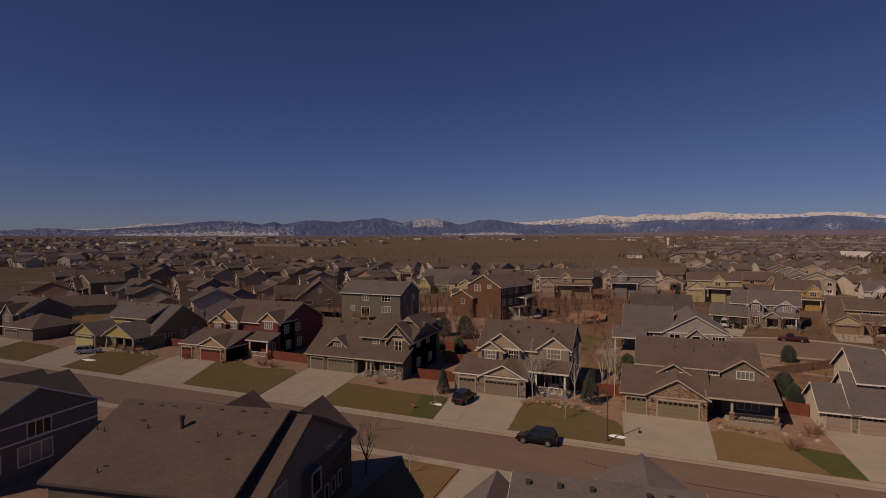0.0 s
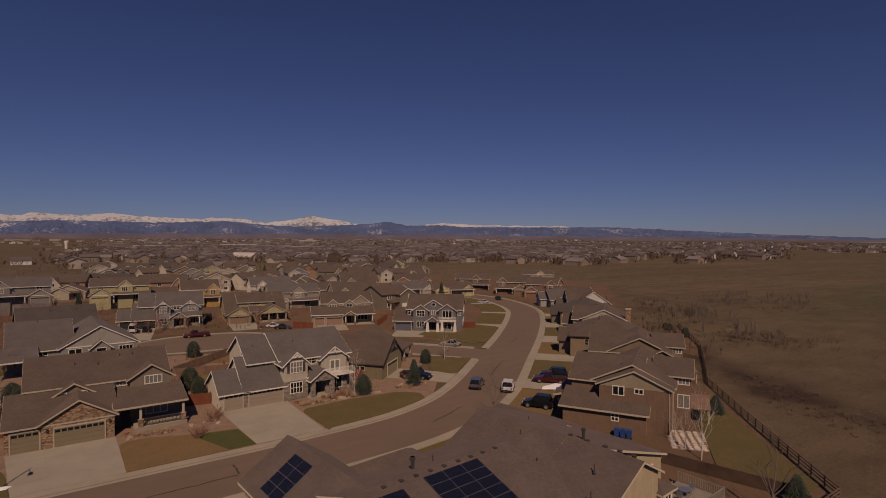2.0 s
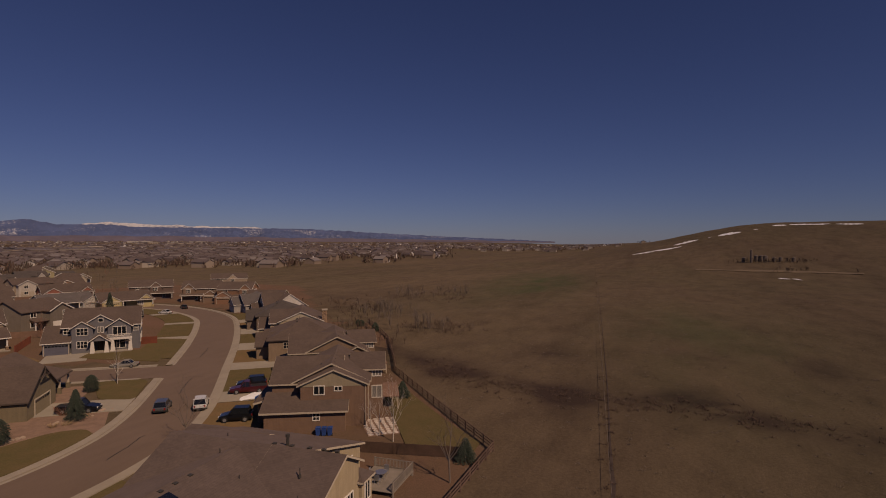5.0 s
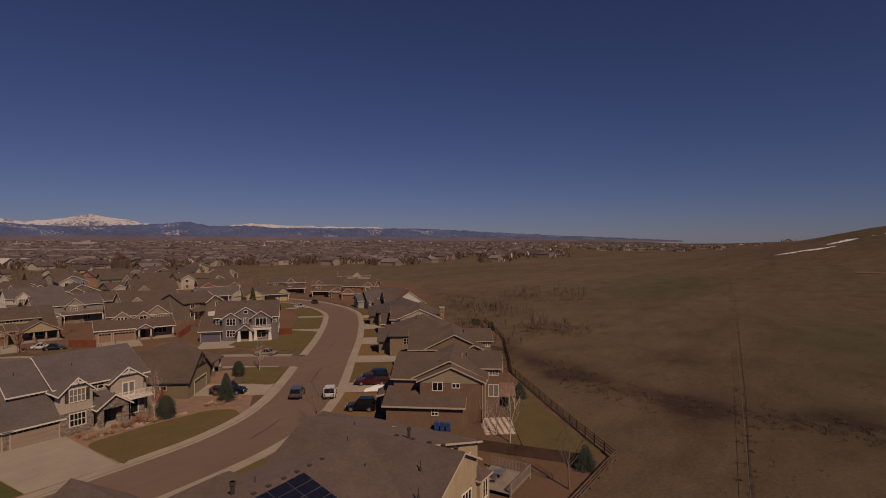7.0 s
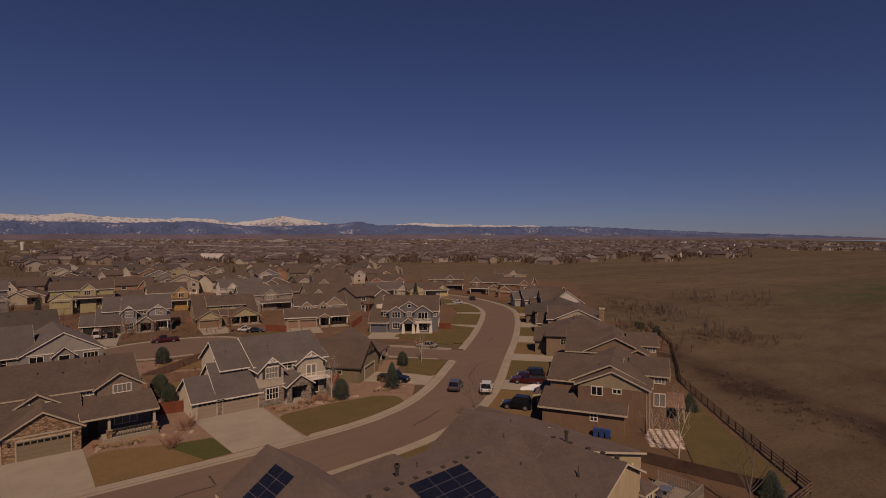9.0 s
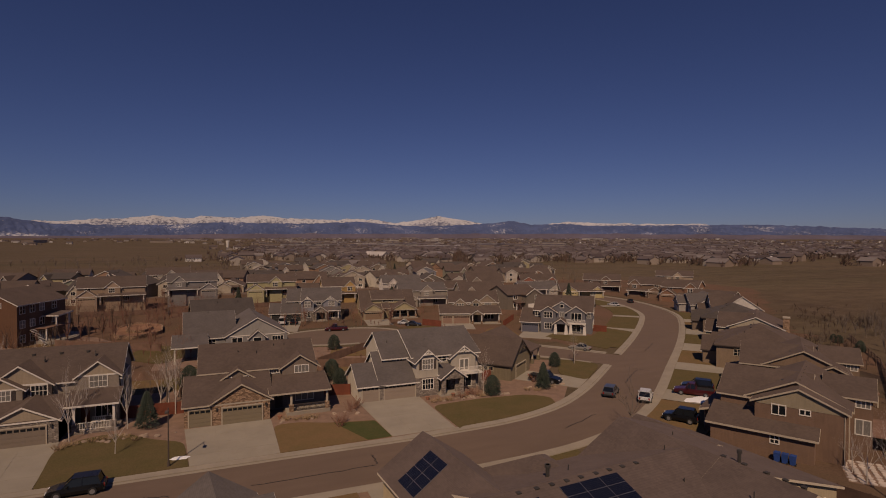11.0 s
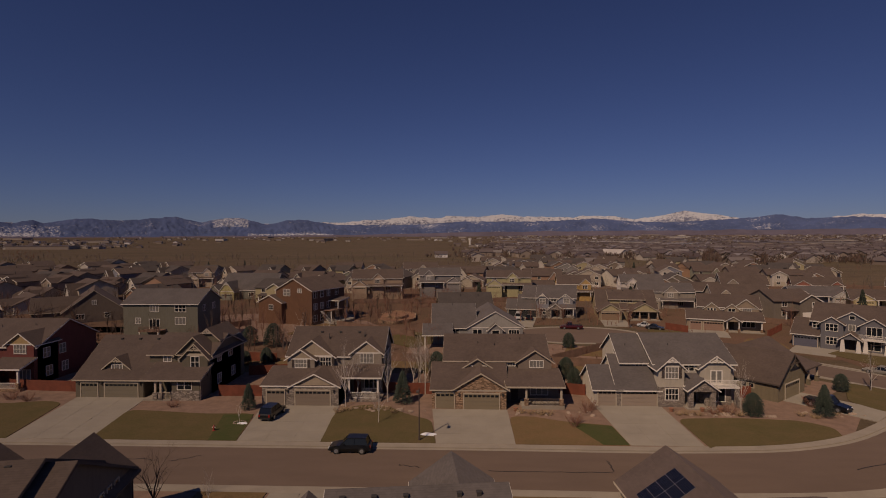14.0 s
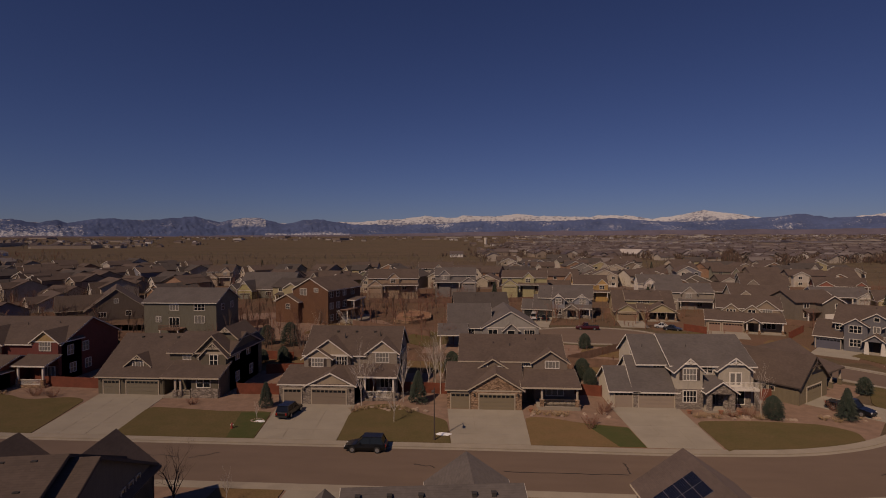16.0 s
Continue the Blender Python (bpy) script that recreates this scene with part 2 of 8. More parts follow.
# ---- mesh tools ----
class Geo:
    """Gathers vertices and faces of one mesh."""

    def __init__(self):
        self.v, self.f, self.m = [], [], []

    def add(self, vs, fs, mat=0):
        k = len(self.v)
        self.v += [tuple(p) for p in vs]
        self.f += [tuple(i + k for i in f) for f in fs]
        self.m += [mat] * len(fs)
        return self

    def box(self, x0, x1, y0, y1, z0, z1, mat=0):
        return self.add([(x, y, z) for z in (z0, z1) for y in (y0, y1) for x in (x0, x1)],
                        [(0, 2, 3, 1), (4, 5, 7, 6), (0, 1, 5, 4), (2, 6, 7, 3), (0, 4, 6, 2), (1, 3, 7, 5)], mat)

    def prism(self, prof, axis, a0, a1, mat=0):
        """A profile of (u, z) pulled along axis 'x' (u is y) or 'y' (u is x)."""
        n = len(prof)
        put = (lambda u, z, a: (a, u, z)) if axis == "x" else (lambda u, z, a: (u, a, z))
        vs = [put(u, z, a) for a in (a0, a1) for u, z in prof]
        fs = [tuple(range(n))[::-1], tuple(range(n, 2 * n))] + [(i, (i + 1) % n, n + (i + 1) % n, n + i) for i in range(n)]
        return self.add(vs, fs, mat)

    def slab(self, poly, z0, z1, mat=0):
        n = len(poly)
        vs = [(x, y, z) for z in (z0, z1) for x, y in poly]
        return self.add(vs, [tuple(range(n))[::-1], tuple(range(n, 2 * n))] + [(i, (i + 1) % n, n + (i + 1) % n, n + i) for i in range(n)], mat)

    def tube(self, p0, p1, r0, r1, n=6, cap=True, mat=0):
        p0, p1 = Vector(p0), Vector(p1)
        d = (p1 - p0).normalized()
        u = d.orthogonal().normalized()
        w = d.cross(u)
        vs = [p + (u * math.cos(k * math.tau / n) + w * math.sin(k * math.tau / n)) * r for p, r in ((p0, r0), (p1, r1)) for k in range(n)]
        fs = [(i, (i + 1) % n, n + (i + 1) % n, n + i) for i in range(n)]
        if cap:
            fs += [tuple(range(n))[::-1], tuple(range(n, 2 * n))]
        return self.add(vs, fs, mat)

    def lattice(self, xs, zs, solid, y0, y1, mat=0):
        """One connected openwork plate in the xz plane; solid(i, j) says which cells are filled."""
        vs, fs, idx = [], [], {}

        def v(i, j, k):
            if (i, j, k) not in idx:
                idx[i, j, k] = len(vs)
                vs.append((xs[i], (y0, y1)[k], zs[j]))
            return idx[i, j, k]
        n, m = len(xs) - 1, len(zs) - 1
        full = [[solid(i, j) for j in range(m)] for i in range(n)]
        for i in range(n):
            for j in range(m):
                if full[i][j]:
                    fs += [(v(i, j, 0), v(i + 1, j, 0), v(i + 1, j + 1, 0), v(i, j + 1, 0)), (v(i, j + 1, 1), v(i + 1, j + 1, 1), v(i + 1, j, 1), v(i, j, 1))]
                    for di, dj, a, b in ((-1, 0, (0, 0), (0, 1)), (1, 0, (1, 1), (1, 0)), (0, -1, (1, 0), (0, 0)), (0, 1, (0, 1), (1, 1))):
                        if not (0 <= i + di < n and 0 <= j + dj < m and full[i + di][j + dj]):
                            p, q = (i + a[0], j + a[1]), (i + b[0], j + b[1])
                            fs.append((v(*p, 0), v(*q, 0), v(*q, 1), v(*p, 1)))
        return self.add(vs, fs, mat)

    def mesh(self, name, mats, fix=True):
        me = bpy.data.meshes.new(name)
        me.from_pydata(self.v, [], self.f)
        for m in mats:
            me.materials.append(m)
        if len(mats) > 1:
            me.polygons.foreach_set("material_index", self.m)
        if fix:
            bm = bmesh.new()
            bm.from_mesh(me)
            bmesh.ops.recalc_face_normals(bm, faces=bm.faces)
            bm.to_mesh(me)
            bm.free()
        me.update()
        return me


def part(name, geo, mats, parent=None, label="", fix=True):
    """One mesh object under a thing or a part."""
    mats = mats if isinstance(mats, (list, tuple)) else [mats]
    ob = new(name, geo.mesh(name, mats, fix))
    ob.parent = parent
    return tagged(ob, label)


def thing(name, m, label, category, group="", kind=""):
    ob = new(name)
    ob.matrix_basis = m
    return tagged(ob, label, category, group, kind)


def shared(name, me, parent, at=(0, 0, 0), rz=0.0):
    ob = new(name, me)
    ob.parent = parent
    ob.matrix_basis = pose(*at, 0, 0, rz)
    return ob


# ---- ground, road ----
def smooth_line(pts, step=2.0):
    """A Catmull-Rom line through the points, cut into even steps."""
    P = [Vector(p) for p in pts]
    P = [2 * P[0] - P[1]] + P + [2 * P[-1] - P[-2]]
    out = []
    for i in range(1, len(P) - 2):
        a, b, c, d = P[i - 1:i + 3]
        n = max(2, int((c - b).length / step))
        for k in range(n):
            s = k / n
            out.append(0.5 * (2 * b + (c - a) * s + (2 * a - 5 * b + 4 * c - d) * s * s + (3 * b - a - 3 * c + d) * s ** 3))
    return out + [P[-2]]


ROAD = smooth_line([(-330, 54.6), (-150, 54.6), (-60, 54.6), (0, 54.6), (24, 54.5), (40, 56.2), (54, 62.9), (76, 80.5), (97, 98), (117, 116.5), (129, 130), (138, 147.5), (142.5, 166), (141, 190), (132, 222)])
HALF = 5.0
SIDE = smooth_line([(74, 81), (64, 95), (52, 110), (40, 120.5), (30, 125.5), (18, 129)])
HALF_SIDE = 4.8


BULB = (27.0, 129.8, 15.5, 10.2)      # turning circle at the side street's end: centre and half axes


def offset(line, d):
    out = []
    for i, p in enumerate(line):
        t = (line[min(i + 1, len(line) - 1)] - line[max(i - 1, 0)]).normalized()
        out.append(p + Vector((-t.y, t.x)) * d)
    return out


def ribbon(line, d0, d1, z0, z1=None, geo=None):
    """A strip between two offsets of a line; a slab when z1 is given."""
    g = geo or Geo()
    a, b = offset(line, d0), offset(line, d1)
    n = len(line)
    top = z0 if z1 is None else z1
    vs = [(p.x, p.y, top) for p in a] + [(p.x, p.y, top) for p in b]
    fs = [(i, i + 1, n + i + 1, n + i) for i in range(n - 1)]
    if z1 is not None:
        vs += [(p.x, p.y, z0) for p in a] + [(p.x, p.y, z0) for p in b]
        fs += [(i + 1, i, 2 * n + i, 2 * n + i + 1) for i in range(n - 1)] + [(n + i, n + i + 1, 3 * n + i + 1, 3 * n + i) for i in range(n - 1)]
    return g.add(vs, fs)


_R = np.array([tuple(p) for p in ROAD])
_S = np.array([tuple(p) for p in SIDE])


def road_gap(x, y):
    """How far a place lies outside the roads' edges; negative on a road."""
    p = np.array((x, y))
    bulb = (math.hypot((x - BULB[0]) / BULB[2], (y - BULB[1]) / BULB[3]) - 1) * BULB[3]
    return min(bulb, np.min(np.hypot(*(_R - p).T)) - HALF, np.min(np.hypot(*(_S - p).T)) - HALF_SIDE)


def hill(x, y):
    """Height of the open land: flat round the streets, a long rise to the north."""
    r = math.hypot(x, y)
    az = math.degrees(math.atan2(x, y))
    z = 0.0
    k = max(0.0, min(1.0, (az - 79.5) / 21))
    k = k * k * (3 - 2 * k)
    d = max(0.0, min(1.0, (r - 330) / 520))
    z += 50 * k * d * d * (3 - 2 * d)
    far = max(0.0, min(1.0, (r - 300) / 900))
    z += far * (3.0 * noise.noise((x / 320, y / 320, 0)))
    if az < 84:
        e = max(0.0, min(1.0, (r - 1000) / 3000))
        z += 24 * e * e * (3 - 2 * e) * max(0.0, min(1.0, (84 - az) / 14)) * (1 if az > -100 else 0)
    w = max(0.0, min(1.0, (x - 70) / 30)) * max(0.0, min(1.0, (60 - y + (x - 70) * 0.5) / 30))
    z += w * 0.6 * noise.noise((x / 18, y / 18, 3.0))
    return z


def axis(fine0, fine1, step, lo, hi):
    out = list(np.arange(fine0, fine1, step))
    for s, lim in ((-1, lo), (1, hi)):
        x, d = (fine0 if s < 0 else fine1), step
        while (x > lim) if s < 0 else (x < lim):
            d *= 1.09
            x += s * d
            out.append(max(lo, min(hi, x)))
    return sorted(set(float(v) for v in out))


WASH = [(112, 62), (97.4, 44.3), (93.1, 35.6), (88.7, 23.3), (84, 12.8), (84, 7.2), (88, -4), (83.1, -13.2), (80.2, -18.2), (78, -34), (84, -52)]


def build_ground():
    xs, ys = axis(-150, 190, 1.8, -4800, 4800), axis(-20, 190, 1.8, -4800, 4800)
    vs = []
    for y in ys:
        for x in xs:
            z = hill(x, y)
            if -160 < x < 200 and 20 < y < 225:
                z = -0.12 if road_gap(x, y) < 0.4 else z
            elif x <= -160 and abs(y - 54.6) < HALF + 1:
                z = -0.12
            vs.append((x, y, z))
    n = len(xs)
    fs = [(j * n + i, j * n + i + 1, j * n + n + i + 1, j * n + n + i) for j in range(len(ys) - 1) for i in range(n - 1)]
    g = Geo().add(vs, fs)
    me = g.mesh("ground", [FIELD], False)
    line = [Vector((p.x, p.y)) for p in smooth_line(WASH, 3.0)]
    damp = []
    for x, y, z in vs:
        k = 0.0
        if 50 < x < 150 and -60 < y < 90:
            k = math.exp(-(min((Vector((x, y)) - p).length for p in line) / 4.2) ** 2) + max(math.exp(-((x - a) ** 2 / 60 + (y - b) ** 2 / 20)) for a, b in ((89, -6), (84, 12), (94, 37), (120, -30), (116, 20)))
        damp.append(k)
    me.attributes.new("damp", "FLOAT", "POINT").data.foreach_set("value", damp)
    lush = [math.exp(-((x - 325) / 95) ** 2 - ((y - 0.1 * (x - 325) - 68) / 26) ** 2) + 0.5 * math.exp(-((x - 150) / 60) ** 2 - ((y + 10) / 25) ** 2) for x, y, z in vs]
    me.attributes.new("lush", "FLOAT", "POINT").data.foreach_set("value", lush)
    ob = tagged(new("ground", me), "dry brown prairie grass and bare dirt", "ground", kind="structure")
    for p in ob.data.polygons:
        p.use_smooth = True


build_ground()
tagged(part("road", ribbon(ROAD, -HALF, HALF, -0.04), ASPHALT), "reddish-brown asphalt street with tar-filled cracks", "road", kind="structure")
tagged(part("side_road", ribbon(SIDE, -HALF_SIDE, HALF_SIDE, -0.036), ASPHALT), "reddish-brown asphalt side street", "road", kind="structure")
def bulb_ring(a, b, n=64):
    return [(BULB[0] + (BULB[2] + b) * math.cos(k * math.tau / n), BULB[1] + (BULB[3] + b) * math.sin(k * math.tau / n)) for k in range(n)]


tagged(part("turning_circle", Geo().slab(bulb_ring(0, 0), -0.1, -0.032), ASPHALT), "reddish-brown asphalt turning circle of the side street", "road", kind="structure")
_ring = [Vector(p) for p in bulb_ring(0, 0, 96)]
_k = min(range(96), key=lambda k: min((_ring[k] - p).length for p in SIDE[:-6]))
_run = [p for p in _ring[_k:] + _ring[:_k] if np.min(np.hypot(*(_S - np.array(p)).T)) > HALF_SIDE + 0.9 or p.x < 24]
tagged(part("pavement", ribbon(_run, 0, -1.15, -0.14, 0.10), KERB), "pale concrete kerb round the turning circle", "pavement", kind="structure")


def clear_runs(line, d, keep_off, gap):
    """The stretches of a line whose offset stays clear of another road."""
    runs, run = [], []
    for p, q in zip(line, offset(line, d)):
        if min((q - o).length for o in keep_off) > gap:
            run.append(p)
        elif run:
            runs.append(run)
            run = []
    return [r for r in runs + [run] if len(r) > 2]


for line, half, other, gap in ((ROAD, HALF, SIDE, HALF_SIDE + 0.3), (SIDE, HALF_SIDE, ROAD, HALF + 1.8)):
    for s in (1, -1):
        for run in clear_runs(line if line is ROAD else [p for p in line if math.hypot((p.x - BULB[0]) / BULB[2], (p.y - BULB[1]) / BULB[3]) > 1.12], s * (half + 1), other, gap):
            tagged(part("pavement", ribbon(run, s * half, s * (half + 1.15), -0.14, 0.10), KERB), "pale concrete kerb and pavement", "pavement", kind="structure")
            tagged(part("gutter", ribbon(run, s * (half - 0.45), s * half, -0.10, -0.022), KERB), "concrete gutter along the kerb", "kerb", kind="structure")


# ---- houses ----
TURN = {"f": 0, "r": 90, "b": 180, "l": -90}
_mesh = {}


def cached(key, make):
    if key not in _mesh:
        _mesh[key] = make()
    return _mesh[key]


def window_frame_mesh(w, h, cols, rows, mat):
    def make():
        a, b = 0.10, 0.045 if cols < 4 else 0.03
        xs, zs = [-w / 2 - a, -w / 2], [-h / 2 - a, -h / 2]
        for i in range(1, cols):
            xs += [-w / 2 + w * i / cols - b, -w / 2 + w * i / cols + b]
        for i in range(1, rows):
            zs += [-h / 2 + h * i / rows - 0.03, -h / 2 + h * i / rows + 0.03]
        g = Geo().lattice(xs + [w / 2, w / 2 + a], zs + [h / 2, h / 2 + a], lambda i, j: i % 2 == 0 or j % 2 == 0, -0.08, 0)
        return g.mesh("window_frame", [mat])
    return cached(("wf", w, h, cols, rows, mat.name), make)


def pane_mesh(w, h, mat=None):
    mat = mat or GLASS
    return cached(("pane", w, h, mat.name), lambda: Geo().box(-w / 2, w / 2, -0.03, -0.002, -h / 2, h / 2).mesh("pane", [mat]))


def shutter_mesh(h, mat):
    def make():
        n = int(h / 0.14)
        zs = [-h / 2 + h * k / (2 * n + 1) for k in range(2 * n + 2)]
        g = Geo().lattice([-0.2, -0.15, 0.15, 0.2], zs, lambda i, j: i != 1 or j % 2 == 0, -0.07, 0)
        return g.mesh("shutter", [mat])
    return cached(("sh", h, mat.name), make)


def garage_mesh(w, h, mat):
    def frame_():
        g = Geo()
        for x0, x1, z0, z1 in ((-w / 2 - 0.14, -w / 2, 0, h), (w / 2, w / 2 + 0.14, 0, h), (-w / 2 - 0.14, w / 2 + 0.14, h, h + 0.16)):
            g.box(x0, x1, -0.10, 0.0, z0, z1)
        return g.mesh("door_frame", [TAN_TRIM])

    def row(glazed):
        g = Geo().box(-w / 2, w / 2, -0.05, 0, 0.01, h / 4 - 0.01)
        n = max(4, round(w / 0.62))
        for k in range(n):
            x0, x1 = -w / 2 + w * k / n + 0.06, -w / 2 + w * (k + 1) / n - 0.06
            g.box(x0, x1, -0.07 if not glazed else -0.06, -0.05, 0.12, h / 4 - 0.12, 1 if glazed else 0)
        return g.mesh("panel", [mat, GLASS])
    return cached(("gf", w, h), frame_), cached(("gr", w, h, mat.name), lambda: row(False)), cached(("gg", w, h, mat.name), lambda: row(True))


def rail_mesh(length, mat, h=0.95):
    def make():
        n = max(2, int(length / 0.16))
        xs = [0.0, 0.04]
        for k in range(1, n):
            xs += [length * k / n - 0.02, length * k / n + 0.02]
        g = Geo().lattice(xs + [length - 0.04, length], [0.02, 0.1, 0.16, h - 0.08, h], lambda i, j: j in (1, 3) or i % 2 == 0, -0.03, 0.03)
        return g.mesh("railing", [mat])
    return cached(("rail", length, h, mat.name), make)


def vent_mesh():
    return cached("vent", lambda: Geo().box(-0.15, 0.15, -0.15, 0.15, -0.15, 0.15).box(-0.18, 0.18, -0.18, 0.18, 0.1, 0.16).mesh("roof_vent", [PIPE]))


def pipe_mesh(h):
    return cached(("pipe", h), lambda: Geo().tube((0, 0, -0.3), (0, 0, h), 0.045, 0.045, 8).tube((0, 0, -0.2), (0, 0, 0.1), 0.14, 0.08, 8).mesh("vent_pipe", [PIPE]))


class House:
    """One house: an Empty at its front left base corner; the front faces local -y."""

    def __init__(self, x, y, rz, label, wall, roof, trim=None, stone=None, gable=None, door=None, group="", z=0.0):
        self.root = thing("house", pose(x, y, z, 0, 0, rz), label, "house", group)
        self.low = -0.3 - z
        self.wall, self.roof, self.trim = siding(wall), roof, trim or WHITE
        self.stone = stone or self.wall
        self.gab = siding(gable) if gable else self.wall
        self.door = rough_mat("garage_door_paint", door or shade(wall, 1.1), spread=0.06, relief=0.05)

    def p(self, name, g, mat, label=""):
        return part(name, g, mat, self.root, label)

    def box(self, x0, x1, y0, y1, z0, z1, mat=None, name="wall", label=""):
        return self.p(name, Geo().box(x0, x1, y0, y1, z0, z1), mat or self.wall, label)

    def gable(self, x0, x1, y0, y1, eave, apex, ridge="x", ov=0.45, rake=0.35, z0=None, wall=None, infill=None, skirt=None, rp=None):
        """Walls and a gabled roof over them, the ridge along x or y; eave may be a pair, rp puts the ridge off centre."""
        z0 = self.low if z0 is None else z0
        a0, a1, b0, b1 = (y0, y1, x0, x1) if ridge == "x" else (x0, x1, y0, y1)
        am, th = (a0 + a1) / 2 if rp is None else rp, 0.15
        e0, e1 = eave if isinstance(eave, tuple) else (eave, eave)
        eave = e0
        self.p("wall", Geo().prism([(a0, z0), (a1, z0), (a1, e1), (am, apex), (a0, e0)], ridge, b0, b1), wall or self.wall)
        g, rakes = Geo(), (Geo(), Geo())
        for a, ee, d in ((a0, e0, -1), (a1, e1, 1)):
            k = (apex - ee) / abs(am - a)
            s0, e = a + d * ov, ee - k * ov + 0.015
            g.prism([(s0, e), (am, apex + 0.015), (am, apex + th), (s0, e + th)], ridge, b0 - rake, b1 + rake)
            for k2, r in enumerate((b0 - rake, b1 + rake)):
                rakes[k2].prism([(s0, e - 0.08), (am, apex - 0.08), (am, apex + th - 0.03), (s0, e + th - 0.03)], ridge, r - 0.03, r + 0.03)
            self.p("eave_board", Geo().prism([(s0 - 0.03, e - 0.05), (s0 + 0.03, e - 0.05), (s0 + 0.03, e + th - 0.02), (s0 - 0.03, e + th - 0.02)], ridge, b0 - rake, b1 + rake), self.trim)
        self.p("roof", g, self.roof)
        for rk in rakes:
            self.p("rake_board", rk, self.trim)
        if infill:
            q = Geo().prism([(a0 + 0.03, eave + 0.02), (a1 - 0.03, eave + 0.02), (am, apex - 0.05)], ridge, b0 - 0.04, b0 - 0.004)
            self.p("gable_panel", q, infill)
            self.p("gable_band", Geo().prism([(a0, eave - 0.14), (a1, eave - 0.14), (a1, eave + 0.06), (a0, eave + 0.06)], ridge, b0 - 0.07, b0 - 0.005), self.trim)
        if skirt:
            self.p("stone_skirt", Geo().prism([(a0 - 0.06, z0), (a1 + 0.06, z0), (a1 + 0.06, skirt), (a0 - 0.06, skirt)], ridge, b0 - 0.07, b0 - 0.004 + 0.8), self.stone)
        return self

    def shed(self, x0, x1, y0, y1, zf, zb, ov=0.0, side=0.3):
        """A roof that rises from front to back."""
        th = 0.17
        g = Geo().prism([(y0, zf), (y1, zb), (y1, zb + th), (y0, zf + th)], "x", x0 - side, x1 + side)
        self.p("roof", g, self.roof)
        self.p("eave_board", Geo().box(x0 - side, x1 + side, y0 - 0.04, y0 + 0.02, zf - 0.09, zf + th - 0.03), self.trim)
        for x in (x0 - side, x1 + side):
            self.p("rake_board", Geo().prism([(y0, zf - 0.12), (y1, zb - 0.12), (y1, zb + th - 0.03), (y0, zf + th - 0.03)], "x", x - 0.035, x + 0.035), self.trim)
        return self

    def hip(self, x0, x1, y0, y1, eave, apex, ov=0.45, walls=True, z0=-0.3):
        if walls:
            self.box(x0, x1, y0, y1, z0, eave + 0.05)
        x0, x1, y0, y1 = x0 - ov, x1 + ov, y0 - ov, y1 + ov
        d = min(x1 - x0, y1 - y0) / 2
        e = eave - 0.15
        g = Geo()
        r = ((x0 + d, (y0 + y1) / 2), (x1 - d, (y0 + y1) / 2)) if x1 - x0 >= y1 - y0 else (((x0 + x1) / 2, y0 + d), ((x0 + x1) / 2, y1 - d))
        base = [(x0, y0), (x1, y0), (x1, y1), (x0, y1)]
        vs = [(x, y, e) for x, y in base] + [(x, y, e + 0.17) for x, y in base] + [(*r[0], apex), (*r[1], apex)]
        fs = [(3, 2, 1, 0), (0, 1, 5, 4), (1, 2, 6, 5), (2, 3, 7, 6), (3, 0, 4, 7)]
        fs += [(4, 5, 9, 8), (5, 6, 9), (6, 7, 8, 9), (7, 4, 8)] if x1 - x0 >= y1 - y0 else [(4, 5, 8), (5, 6, 9, 8), (6, 7, 9), (7, 4, 8, 9)]
        self.p("roof", g.add(vs, fs), self.roof)
        for a, b, c, d2 in ((x0, x1, y0, y0), (x0, x1, y1, y1), (x0, x0, y0, y1), (x1, x1, y0, y1)):
            self.p("eave_board", Geo().box(a - 0.03, b + 0.03, c - 0.03, d2 + 0.03, e - 0.04, e + 0.14), self.trim)
        return self

    def win(self, face, a, plane, z, w=1.2, h=1.4, cols=2, rows=2, shutters=False):
        at = (a, plane, z) if face in "fb" else (plane, a, z)
        fr = shared("window", window_frame_mesh(w, h, cols, rows, WHITE if self.trim is not DARK_TRIM else TAN_TRIM), self.root, at, TURN[face])
        shared("pane", pane_mesh(w, h, BLIND if round(a * 13 + z * 7 + w * 29 + plane * 3) % 5 < 2 and w > 0.8 else GLASS), fr)
        if shutters:
            for s in (-1, 1):
                shared("shutter", shutter_mesh(h, DARK_TRIM), fr, (s * (w / 2 + 0.32), 0, 0))

    def garage(self, x, w, y, h=2.2, z=0.02):
        fr, row, glz = garage_mesh(w, h, self.door)
        d = shared("garage_door", fr, self.root, (x, y, z))
        for k in range(4):
            shared("panel", glz if k == 3 else row, d, (0, 0, k * h / 4))

    def post(self, x, y, z0, z1, base=0.9, wide=0.26):
        g = Geo().box(x - wide / 2, x + wide / 2, y - wide / 2, y + wide / 2, z0 + base, z1).box(x - wide * 0.7, x + wide * 0.7, y - wide * 0.7, y + wide * 0.7, z1 - 0.15, z1)
        pst = self.p("porch_post", g, self.trim if self.trim is not DARK_TRIM else TAN_TRIM)
        if base:
            part("post_base", Geo().box(x - wide, x + wide, y - wide, y + wide, z0, z0 + base).box(x - wide - 0.05, x + wide + 0.05, y - wide - 0.05, y + wide + 0.05, z0 + base, z0 + base + 0.08), self.stone, pst)

    def rail(self, x0, x1, y, z, mat=None):
        shared("railing", rail_mesh(round(x1 - x0, 2), mat or self.trim), self.root, (x0, y, z))

